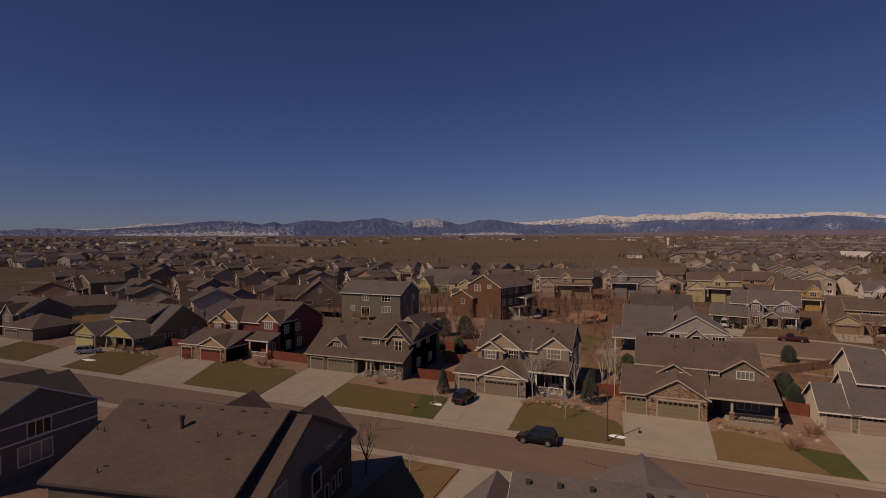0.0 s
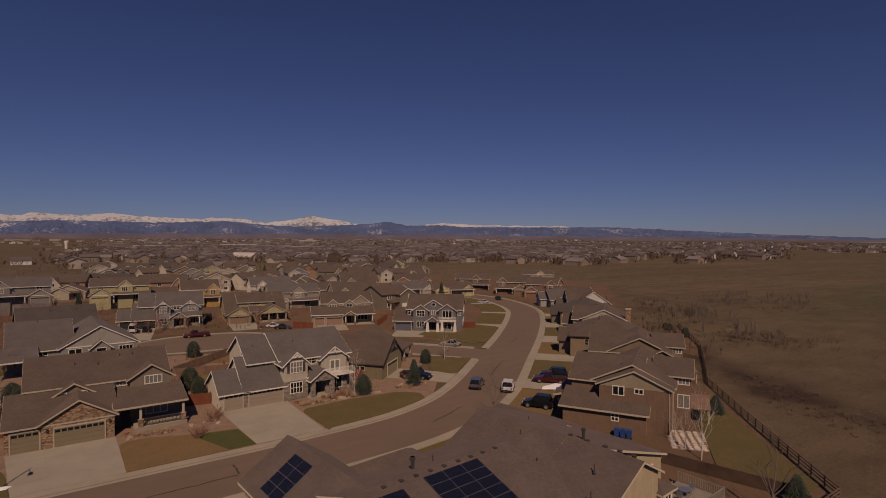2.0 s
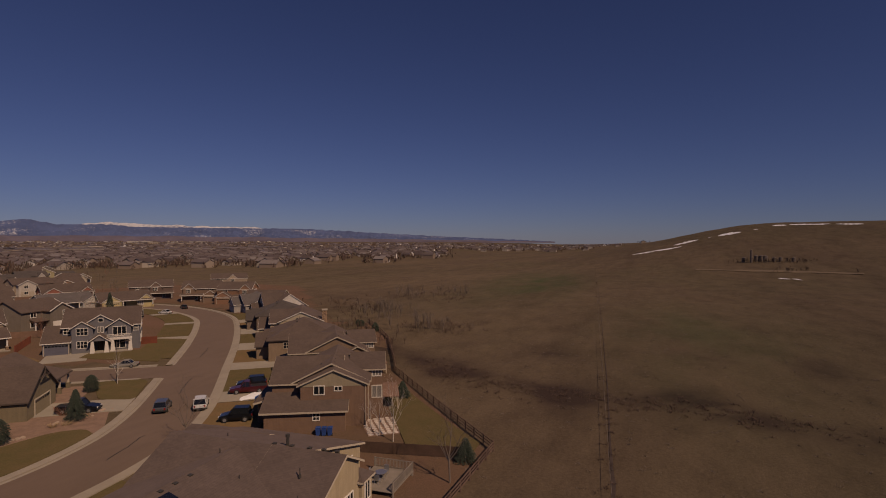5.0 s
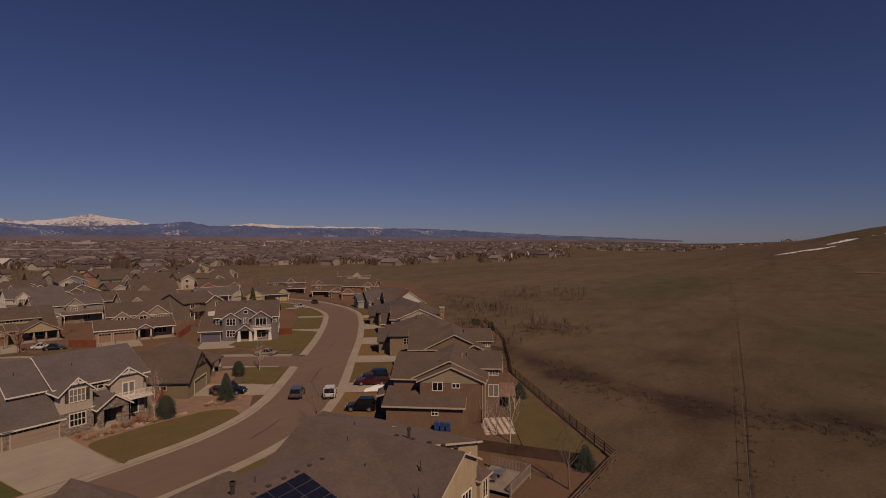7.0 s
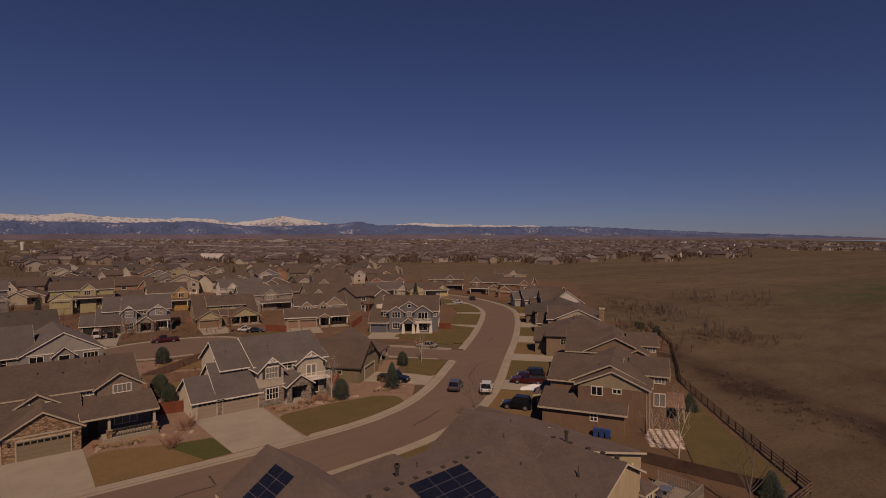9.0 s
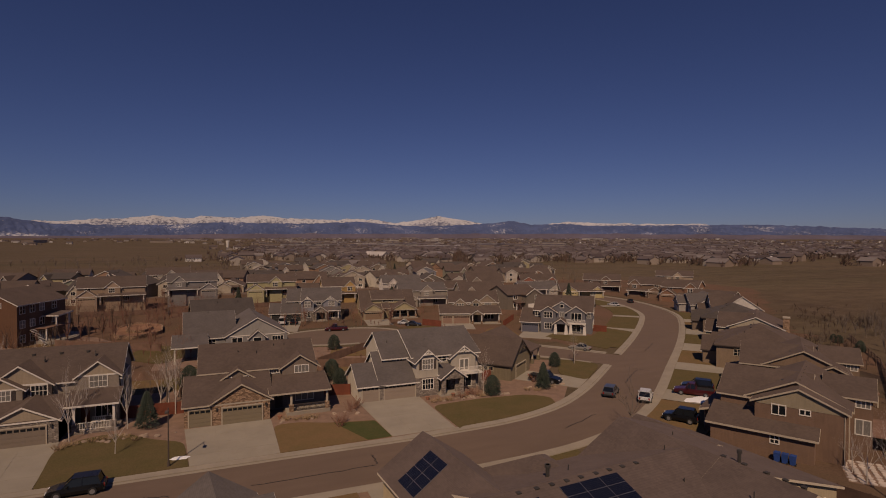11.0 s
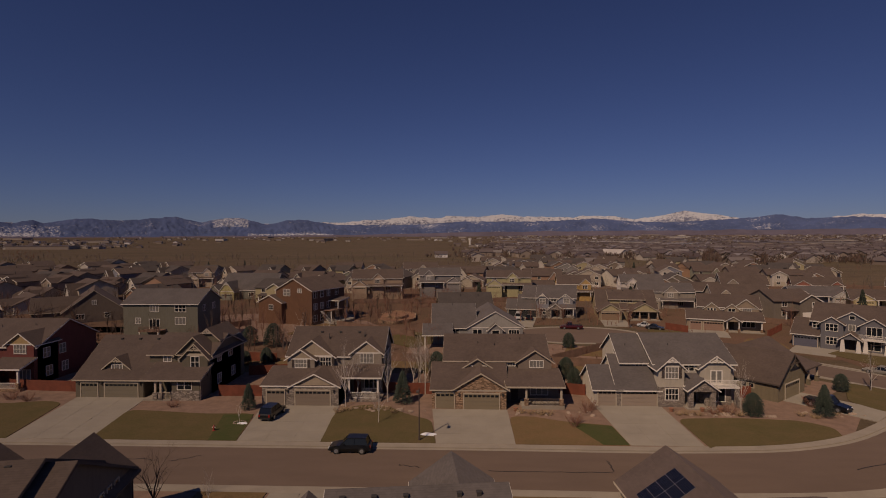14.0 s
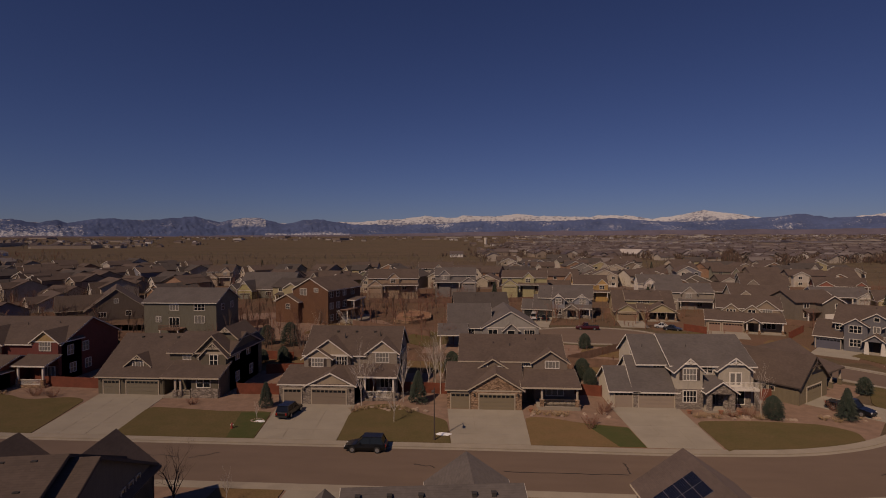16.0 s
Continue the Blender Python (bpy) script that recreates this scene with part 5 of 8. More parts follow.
# second-row neighbours further off
for k, (x, y, rz, w, two, lift, lab, c, rf) in enumerate((
        (-42.5, 199, 6, 19, True, 2.6, "tan house with a white gable and garden windows", (0.33, 0.24, 0.17), ROOF_BROWN),
        (-17.5, 207, 3, 16, True, 3.3, "grey two-storey house with a garden deck", (0.22, 0.2, 0.19), ROOF_GREY),
        (8.5, 205, -5, 17, True, 2.6, "pale yellow-green two-storey house with two gables", (0.38, 0.34, 0.19), ROOF_BROWN),
        (34.5, 197, -4, 12, True, 0.8, "ochre two-storey house with a plain side", (0.42, 0.27, 0.1), ROOF_BROWN),
        (-30, 262, 6, 17, True, 2.5, "cream house with white gable rakes", (0.48, 0.42, 0.33), ROOF_BROWN),
        (-133, 250, 8, 12, True, 1.5, "beige house with a tall front gable", (0.4, 0.32, 0.24), ROOF_BROWN),
        (116, 190.5, -8, 17, False, 0.0, "pale grey bungalow with a white-edged gable", (0.42, 0.4, 0.37), ROOF_GREY),
        (128, 180.5, -22, 17, False, 0.0, "pale yellow bungalow with dark rakes", (0.46, 0.38, 0.2), ROOF_BROWN),
        (152, 198, -40, 16, True, 0.0, "dark brown two-storey house with front gables", (0.15, 0.1, 0.08), ROOF_BROWN),
        (156, 174, -55, 14, True, 0.0, "brown two-storey house with stone porch", (0.2, 0.13, 0.09), ROOF_BROWN),
        (158, 158, -62, 13, True, 0.0, "red-brown two-storey house with white windows", (0.24, 0.13, 0.08), ROOF_BROWN),
        (155, 142, -70, 14, False, 0.0, "tan bungalow with timber gable and porch", (0.3, 0.22, 0.15), ROOF_BROWN),
        (203, 206, -45, 17, True, 0.0, "tan two-storey house with pale trim", (0.38, 0.3, 0.22), ROOF_BROWN),
        (76, 165, -12, 16, True, 0.0, "beige two-storey house with brown roof", (0.36, 0.3, 0.23), ROOF_BROWN),
        (58, 178, -10, 17, True, 0.0, "taupe two-storey house with small gables", (0.28, 0.24, 0.2), ROOF_GREY),
        (98, 206, -14, 16, True, 0.0, "brown-grey two-storey house with gables", (0.24, 0.2, 0.16), ROOF_BROWN),
        (62, 212, -8, 16, True, 0.0, "white two-storey house with grey roof", (0.55, 0.5, 0.46), ROOF_GREY),
        (84, 208, -12, 17, False, 0.0, "yellow-gabled bungalow with a brown roof", (0.34, 0.3, 0.2), ROOF_BROWN),
        (108, 228, -15, 16, True, 0.0, "grey-beige two-storey house with tall gable", (0.34, 0.31, 0.28), ROOF_BROWN),
        (140, 232, -20, 18, False, 0.0, "brick-red bungalow with garage doors", (0.26, 0.1, 0.07), ROOF_BROWN))):
    plan_street(House(x, y, rz, lab, c, rf, gable=shade(c, 1.2), group=BLK, z=lift), w, two, 40 + k)


# ---- yards, driveways ----
def slab(name, poly, z0, z1, mat, label, category):
    return tagged(part(name, Geo().slab(poly, z0, z1), mat), label, category, kind="structure")


def soft_poly(pts, sharp=0.0):
    """Rounds a closed outline; corners up to y = sharp stay square."""
    P = [Vector(p) for p in pts]
    out = []
    for i, p in enumerate(P):
        a, c = P[i - 1], P[(i + 1) % len(P)]
        if p.y <= sharp:
            out.append(tuple(p))
            continue
        r = min(1.6, (p - a).length * 0.42, (c - p).length * 0.42)
        q0, q1 = p + (a - p).normalized() * r, p + (c - p).normalized() * r
        for k in range(4):
            s = k / 3
            out.append(tuple(q0 * (1 - s) ** 2 + p * 2 * s * (1 - s) + q1 * s * s))
    return out


def lawn(pts, mat=None):
    slab("lawn", soft_poly(pts, 66.2), -0.05, 0.135, mat or LAWN, "dormant brown-green mown lawn with crisp edges", "lawn")


def driveway(x0, x1, y0, y1, rows=4, cols=3, m=None, s0=None, s1=None):
    """Concrete slabs with open joints, one piece each; s0 and s1 are the sides' x at the y0 end."""
    d = thing("driveway", m or Matrix(), "pale concrete driveway of jointed slabs", "driveway", kind="structure")
    s0, s1 = x0 if s0 is None else s0, x1 if s1 is None else s1

    def at_(u, v):
        return (s0 + (s1 - s0) * u) * (1 - v) + (x0 + (x1 - x0) * u) * v, y0 + (y1 - y0) * v
    part("joint_bed", Geo().slab([at_(0, 0), at_(1, 0), at_(1, 1), at_(0, 1)], -0.12, 0.106), JOINT, d)
    for i in range(cols):
        for j in range(rows):
            e, f = 0.0016, 0.0012
            q = [at_(i / cols + e, j / rows + f), at_((i + 1) / cols - e, j / rows + f), at_((i + 1) / cols - e, (j + 1) / rows - f), at_(i / cols + e, (j + 1) / rows - f)]
            part("slab", Geo().slab(q, -0.1, 0.122 + random.uniform(-0.004, 0.004)), CONCRETE, d)


JOINT = rough_mat("dirt_filled_joint", (0.27, 0.23, 0.18))
BED = [(-162, 60.2), (20, 60.2), (34, 60.6), (46, 64.4), (52, 71.5), (47, 78), (47, 92), (-162, 92)]
slab("garden_bed", BED, -0.06, 0.075, MULCH, "reddish rock mulch garden beds around the houses", "garden bed")
for x0, x1, y1, s0, s1 in ((-118.4, -106, 75.4, -110.6, -100.4), (-88.6, -78.6, 77.1, -84.0, -70.6), (-57.8, -47.6, 76.9, -54.3, -44.9), (-28.4, -18.0, 73.9, -26.4, -17.2), (-4.3, 5.5, 72.9, -3.0, 5.5), (18.4, 27.1, 75.1, 19.2, 26.8), (-143, -134, 74, -136, -127), (-189, -181, 69.3, -182, -174), (-224, -216, 70.3, -217, -209)):
    driveway(x0 - 0.2, x1 + 0.3, 60.77, y1, 4, 3, None, s0 - 0.35, s1 + 0.35)
def kerb_edge(x0, x1):
    """The pavement's garden side between two x."""
    return [(p.x, p.y) for p in offset(ROAD, HALF + 1.17) if x0 < p.x < x1]


lawn([(-100.0, 60.78), (-84.4, 60.78), (-87.2, 66.0), (-91.0, 74.0), (-95, 75), (-101, 73.5), (-105.4, 72.6)])
lawn([(-70.2, 60.78), (-54.8, 60.78), (-56.0, 66.0), (-58.0, 74.0), (-61, 75), (-67, 73.4), (-72, 75.8), (-77.6, 75.2)])
lawn([(-44.5, 60.78), (-26.8, 60.78), (-27.6, 66.0), (-28.4, 70.4), (-35, 70.0), (-40, 70.7), (-46.5, 71.4)])
lawn([(-16.8, 60.78), (-3.4, 60.78), (-4.0, 66.0), (-4.4, 68.4), (-8.2, 71.0), (-10.8, 74.0), (-13.5, 74.6), (-16, 73.6), (-17.6, 70.5)])
lawn([(5.8, 60.78), (18.8, 60.78), (18.5, 66.1), (18.4, 67.2), (12.6, 68.4), (9, 70.2), (5.9, 70.2)], LAWN_DRY)
slab("lawn", [(15.8, 60.82), (18.75, 60.82), (18.35, 67.0), (13.2, 68.0)], 0.0, 0.141, LAWN_GREEN, "green strip of watered lawn beside a driveway", "lawn")
slab("lawn", [(-30.2, 60.82), (-26.9, 60.82), (-28.4, 70.0), (-32.4, 69.7)], 0.0, 0.141, LAWN_GREEN, "green strip of watered lawn beside a driveway", "lawn")
lawn([(27.5, 60.3)] + kerb_edge(28, 46.2) + [(45.6, 67.0), (43.2, 69.6), (35.2, 70.4), (27.5, 69.9)])
lawn([(56.9, 72.9), (65.3, 80.2), (66.0, 82.3), (63.9, 85.4), (61.4, 88.2), (54.9, 78.0)])
lawn([(-160, 60.78), (-136.4, 60.78), (-143.4, 70), (-160, 71)])
lawn([(-126.6, 60.78), (-111, 60.78), (-118, 72), (-133, 73)])
driveway(0, 6.6, -11.0, 0, 4, 2, pose(45.8, 78.1, 0, 0, 0, 39))
# garden side of the front row, in front of the second row
slab("backyard", [(-160, 92), (47, 92), (42, 99), (16, 104), (-160, 120)], -0.06, 0.06, LAWN_DRY, "straw-coloured back gardens with bare soil", "garden")
slab("lawn", soft_poly([(-10, 93), (2, 93), (2, 108), (-8, 108)]), -0.05, 0.11, LAWN, "green-brown back lawn", "lawn")
# terraced beds, lawn and patio between the second-row gardens
SOIL = rough_mat("orange_brown_soil", (0.24, 0.13, 0.075), scale=1.5, spread=0.35, fine=6, relief=0.6)
for pts, top in (([(-24, 147), (-19.3, 143), (-14, 150), (-15, 161), (-22, 167), (-25, 158)], 0.75), ([(-22, 150), (-18, 148), (-16.5, 153), (-18, 160), (-22, 161)], 1.3)):
    ob = tagged(part("raised_bed", Geo().slab(soft_poly(pts), -0.05, top), SOIL), "orange-brown raised soil bed with stone edge", "garden bed", "raised garden beds")
    ring = soft_poly(pts)
    for k in range(len(ring)):
        a, b = Vector(ring[k]), Vector(ring[(k + 1) % len(ring)])
        n = max(1, round((b - a).length / 0.9))
        for i in range(n):
            p = a.lerp(b, (i + 0.5) / n)
            shared("edge_stone", cached(("edge", top), lambda: Geo().box(-0.44, 0.44, -0.18, 0.18, -0.05, top + 0.12).mesh("edge_stone", [STONE_BROWN])), ob, (p.x, p.y, 0), math.degrees(math.atan2(b.y - a.y, b.x - a.x)))
lawn([(-20, 122), (-11, 113), (-5, 121), (-9, 131), (-14, 133)])
lawn([(-44, 128), (-30, 130), (-27, 142), (-34, 150), (-42, 140)], LAWN_DRY)
slab("garden_bed", [(-60, 122), (-24, 118), (-22, 140), (-28, 150), (-62, 165), (-74, 160), (-76, 140)], -0.06, 0.05, MULCH, "reddish soil and mulch of the second-row gardens", "garden bed")
slab("patio_slab", soft_poly([(-40.5, 146.5), (-34.6, 142.4), (-31.5, 149), (-32.5, 156.5), (-38, 160)]), -0.05, 0.75, CONCRETE, "pale concrete garden patio beside an orange house", "patio")
# near side
slab("garden_bed", [(-162, 49.0), (-162, 25), (30, 25), (30, 49.0)], -0.06, 0.05, MULCH, "rock mulch and soil on the near lots", "garden bed")
lawn([(-25, 48.4), (-18.5, 48.4), (-18.5, 38), (-25, 38)], LAWN_DRY)
lawn([(-55, 48.4), (-36, 48.4), (-36, 40), (-55, 40)])
driveway(-18.2, -9.5, 39, 48.4)
driveway(-44, -36, 38, 48.4)
driveway(12.5, 20.5, 44, 48.3)
lawn([(22.5, 48.2), (31, 48.2), (37, 49.0), (36, 42), (23, 42)])
lawn([(-9, 48.4), (11.5, 48.4), (11.5, 44.8), (-9, 44.8)], LAWN_DRY)


def along(line, s0, s1, d0, d1, z0, z1):
    """A piece of the strip beside a line, between two shares of its length."""
    n = len(line) - 1
    return ribbon(line[int(s0 * n):int(s1 * n) + 1], d0, d1, z0, z1)


_n = len(ROAD) - 1
_i0 = min(range(_n), key=lambda i: (ROAD[i] - Vector((46, 59.5))).length) / _n
_i1 = min(range(_n), key=lambda i: (ROAD[i] - Vector((128, 134))).length) / _n
k, s = 0, _i0
while s < _i1:
    w = 0.012 if k % 2 else 0.022
    if k % 2:
        tagged(part("driveway", along(ROAD, s, s + w, -HALF - 1.2, -HALF - 9.5, -0.1, 0.13), CONCRETE), "pale concrete driveway between dry lawns", "driveway", kind="structure")
    else:
        tagged(part("lawn", along(ROAD, s, s + w, -HALF - 1.2, -HALF - 9, -0.1, 0.12), LAWN if k % 4 else LAWN_DRY), "dry front lawn along the pavement", "lawn", kind="structure")
    s += w
    k += 1
_j0 = min(range(_n), key=lambda i: (ROAD[i] - Vector((84, 87.5))).length) / _n
k, s = 0, _j0
while s < _i1 + 0.06:
    w = 0.007 if k % 2 else 0.04
    tagged(part("driveway" if k % 2 else "lawn", along(ROAD, s, s + w, HALF + 1.2, HALF + 9, -0.1, 0.12), CONCRETE if k % 2 else LAWN),
           "pale concrete driveway beside the street" if k % 2 else "patchy brown-green front lawn", "driveway" if k % 2 else "lawn", kind="structure")
    s += w
    k += 1
slab("lawn", [(73.0, 109.6), (77.2, 92.2), (84.0, 97.2), (97.5, 108.0), (95.0, 114.5), (84.0, 106.0), (78.0, 113.0)], -0.1, 0.135, LAWN, "dull green-brown corner lawn before the blue-grey house", "lawn")
driveway(0, 8, 0, 12, 3, 2, pose(66.2, 111.5, 0, 0, 0, -41))
driveway(0, 7, -6.5, 12, 3, 2, pose(12.2, 147.4, 0, 0, 0, -11))
driveway(0, 7, 0, 11, 3, 2, pose(37.0, 141.6, 0, 0, 0, -8))
driveway(0, 9, 0, 9.3, 3, 2, pose(53.6, 129.0, 0, 0, 0, -20))
lawn([(45.5, 131.0), (52.5, 127.5), (54.5, 134), (46.5, 137.5)])
lawn([(62, 121), (68, 113), (70, 120), (66, 126)], LAWN_DRY)
# lots behind the cul-de-sac and far side
slab("garden_bed", [(60.5, 86.5), (47, 103), (36, 112), (20, 118), (-12, 120), (-12, 104), (16, 103), (47, 90), (52, 79)], -0.06, 0.045, MULCH, "rock mulch and soil around the corner houses", "garden bed")
lawn([(20, 108), (32, 104), (36, 108), (22, 115)], LAWN_DRY)
slab("garden_soil", [(30, 17.6), (58, 17.2), (86.5, 43.4), (95, 47.9), (117, 60.4), (139, 79), (131, 106), (108, 90), (82, 66), (58, 47), (47, 44.5), (30, 42)], -0.2, 0.035, GARDEN, "reddish-brown garden soil and dry turf along the rail fence", "garden")
# lawn and patio behind the tan house
lawn([(56.6, 18.6), (60.0, 18.8), (66, 25.4), (72.2, 31.8), (80, 39.4), (76, 41), (71.1, 37.2), (64.2, 32.4), (56.0, 26.6)])
d = thing("patio", pose(61.2, 32.1, 0, 0, 0, 40), "pale flagstone patio behind the tan house", "patio", kind="structure")
part("mortar_bed", Geo().box(-3.2, 3.2, -2.8, 2.8, -0.05, 0.05), MULCH, d)
_r = random.Random(4)
STONE_PALE = rough_mat("pale_flagstone", (0.5, 0.43, 0.37), spread=0.3)
for i in range(9):
    for j in range(7):
        me = cached(("flag", (i * 7 + j) % 5), lambda: Geo().slab([(0.33 * math.cos(a * 1.05 + _r.random() * 0.4) * _r.uniform(0.8, 1.15), 0.36 * math.sin(a * 1.05) * _r.uniform(0.8, 1.1)) for a in range(6)], 0, 0.08).mesh("flagstone", [STONE_PALE]))
        shared("flagstone", me, d, (-2.8 + i * 0.7 + _r.uniform(-0.05, 0.05), -2.4 + j * 0.8, 0.04), _r.uniform(0, 360))


# soil, mulch and dry turf between the houses of the blocks
def block_gardens():
    vs, fs, step = [], [], 4.0
    for i in range(-100, 60):
        for j in range(23, 90):
            x, y = i * step, j * step
            if math.hypot(x, y) > 335 or y < 50 + (x - 87) * 0.85 or (x < -160 and y < 96) or x < -1.25 * y:
                continue
            if y < 240 and min(road_gap(x + a, y + b) for a in (0, step) for b in (0, step)) < 1.7:
                continue
            k = len(vs)
            vs += [(x, y, 0.03), (x + step, y, 0.03), (x + step, y + step, 0.03), (x, y + step, 0.03)]
            fs.append((k, k + 1, k + 2, k + 3))
    tagged(new("garden_soil", Geo().add(vs, fs).mesh("garden_soil", [GARDEN], False)), "reddish-brown garden soil and dry turf between houses", "garden", kind="structure")


block_gardens()


# ---- tar lines in the road ----
TAR = rough_mat("tar_sealant", (0.03, 0.025, 0.022), roughness=0.6)
for k, (x0, y0, x1, y1) in enumerate(((2.3, 54.0, 15.0, 53.9), (15.1, 54.2, 15.2, 56.8), (-7.0, 55.2, -4.6, 54.6), (-31.6, 55.3, -29.0, 56.9), (-40, 56.2, -33, 55.5), (40, 55.4, 47, 58.4), (-62, 56, -52, 55.6), (62, 69.5, 70, 75.5), (70, 77.5, 72, 74.5), (84, 88, 92, 94))):
    r = random.Random(k)
    n = 10
    pts = [Vector((x0 + (x1 - x0) * i / n + r.uniform(-0.15, 0.15), y0 + (y1 - y0) * i / n + r.uniform(-0.15, 0.15))) for i in range(n + 1)]
    tagged(part("tar_line", ribbon(pts, -0.06, 0.06, -0.028), TAR, None), "thin dark tar line sealing a road crack", "road mark", "tar lines on the street")


# ---- plants ----
def branch(g, p, d, length, r, depth, rnd, spread=0.55, sides=5, bend=0.12):
    n = 3
    for k in range(n):
        d = (d + Vector((rnd.uniform(-1, 1), rnd.uniform(-1, 1), rnd.uniform(-0.4, 0.8))) * bend).normalized()
        q = p + d * (length / n)
        r1 = r * (1 - 0.2)
        g.tube(p, q, r, r1, sides if depth > 1 else 3, False)
        p, r = q, r1
        if depth > 0 and k > 0:
            for _ in range(2):
                side = Vector((rnd.uniform(-1, 1), rnd.uniform(-1, 1), rnd.uniform(-0.1, 0.5))).normalized()
                branch(g, p, (d * (1 - spread) + side * spread).normalized(), length * rnd.uniform(0.5, 0.72), r * 0.6, depth - 1, rnd, spread, sides, bend)


def bare_tree(seed, h=6.0, mat=None, spread=0.5, r=0.09, depth=3, label="bare deciduous tree with fine grey-brown twigs", name="bare_tree"):
    rnd = random.Random(seed)
    t = thing(name, pose(0, 0, -60), label, "tree", "bare trees")
    t_g, c = Geo(), Geo()
    top = Vector((rnd.uniform(-0.1, 0.1), rnd.uniform(-0.1, 0.1), h * 0.34))
    t_g.tube((0, 0, -0.2), top, r, r * 0.8, 8, False)
    branch(c, top, Vector((0, 0, 1)), h * 0.42, r * 0.8, depth, rnd, spread * 0.6)
    for k in range(5):
        a = k * 1.257 + rnd.random()
        branch(c, top * rnd.uniform(0.75, 1.0), Vector((math.cos(a) * spread, math.sin(a) * spread, 0.8)).normalized(), h * rnd.uniform(0.3, 0.42), r * 0.55, depth - 1, rnd, spread)
    part("trunk", t_g, mat or BARK, t)
    part("crown", c, mat or BARK, t, fix=False)
    return t


def needle_build(t, b):
    o = t.nodes.new("ShaderNodeNewGeometry")
    link(t, ramp(t, o.outputs["Random Per Island"], [(0.0, (0.022, 0.034, 0.022)), (0.6, (0.042, 0.06, 0.04)), (1.0, (0.08, 0.095, 0.07))]), b.inputs["Base Color"])
    b.inputs["Roughness"].default_value = 0.8


NEEDLES = material("spruce_needles", needle_build)


def conifer(seed, h=4.0, w=1.5, label="dense green spruce with drooping boughs", dome=False):
    rnd = random.Random(seed)
    t = thing("spruce", pose(0, 0, -60), label, "tree", "spruces")
    part("trunk", Geo().tube((0, 0, -0.2), (0, 0, h * 0.95), 0.1, 0.02, 7), BARK, t)
    g = Geo()
    for k in range(2300):
        f = rnd.random() ** 0.8
        z = 0.12 * h + f * h * 0.9
        rad = w * ((1 - f) ** 0.85 if not dome else math.sqrt(max(0.02, 1 - (1.35 * f - 0.35) ** 2))) * (0.82 + 0.25 * math.sin(k * 0.7) * rnd.random()) * math.sqrt(rnd.uniform(0.25, 1))
        a = rnd.random() * math.tau
        p = Vector((math.cos(a) * rad, math.sin(a) * rad, z - rad * 0.22))
        s = 0.10 + 0.10 * rnd.random()
        d = Vector((math.cos(a), math.sin(a), -0.35))
        u = Vector((-math.sin(a), math.cos(a), rnd.uniform(-0.5, 0.5)))
        g.add([p - u * s * 0.5, p + u * s * 0.5, p + d * s * 1.7, p + Vector((0, 0, s * 0.5)) + d * s * 0.5], [(0, 1, 2), (0, 3, 1), (1, 3, 2), (0, 2, 3)])
    part("crown", g, NEEDLES, t, fix=False)
    return t


def twig_clump(seed, n, w, h, r=0.012):
    """Fine upright twigs for a shrub."""
    rnd = random.Random(seed)
    g = Geo()
    for _ in range(n):
        a, q = rnd.random() * math.tau, rnd.random()
        p = Vector((math.cos(a) * w * 0.35 * q, math.sin(a) * w * 0.35 * q, -0.05))
        for _k in range(3):
            e = p + Vector((math.cos(a) * w * 0.18 + rnd.uniform(-1, 1) * w * 0.12, math.sin(a) * w * 0.18 + rnd.uniform(-1, 1) * w * 0.12, h * rnd.uniform(0.22, 0.4)))
            g.tube(p, e, r, r * 0.8, 3, False)
            p = e
    return g


SHRUB_RED = rough_mat("red_brown_twigs", (0.22, 0.11, 0.075), spread=0.3)
SHRUB_TAN = rough_mat("straw_stems", (0.34, 0.24, 0.14), spread=0.3)
SHRUB_DARK = rough_mat("dark_brush_twigs", (0.075, 0.05, 0.038), spread=0.3)


def shrub(seed, w, h, mat, label, n=70, r=0.014):
    t = thing("shrub", pose(0, 0, -60), label, "shrub", "bare shrubs")
    part("stem_clump", twig_clump(seed, n, w, h, r), mat, t, fix=False)
    return t


def place(proto, spots, lo=0.85, hi=1.15, seed=1, z=0.05):
    """Copies of a plant; the first spot takes the plant itself."""
    rnd = random.Random(seed)
    for k, (x, y) in enumerate(spots):
        s = rnd.uniform(lo, hi)
        zz = z + (hill(x, y) if x > 60 else 0.0)
        m = pose(x, y, zz, 0, 0, rnd.uniform(0, 360))
        ob = copy_thing(proto, m) if k else proto
        ob.matrix_basis = m @ Matrix.Diagonal((s, s, s, 1))


place(bare_tree(1, 6.5, BARK_PALE, 0.42, 0.07, 3, "slim young bare tree with pale grey bark"), [(-11.1, 67.4), (62.2, 83.6), (37.0, 72.3), (59.6, 33.4), (58.0, 31.2), (56.6, 28.6), (-35, 112), (-30, 116)], 0.6, 1.05, 3)
place(bare_tree(8, 5.4, SHRUB_DARK, 0.55, 0.09, 4, "dark many-branched bare tree beside a driveway"), [(-26.6, 43.8)], 1.0, 1.0, 14)
place(bare_tree(4, 8.2, BARK_PALE, 0.34, 0.09, 3, "tall slim aspen with pale bark and upright bare branches"), [(-11.1, 75.9), (-16.7, 73.6), (-15.8, 77.4), (-8.0, 82.0), (-6.0, 80.0), (-7.2, 84.5)], 0.75, 1.0, 13)
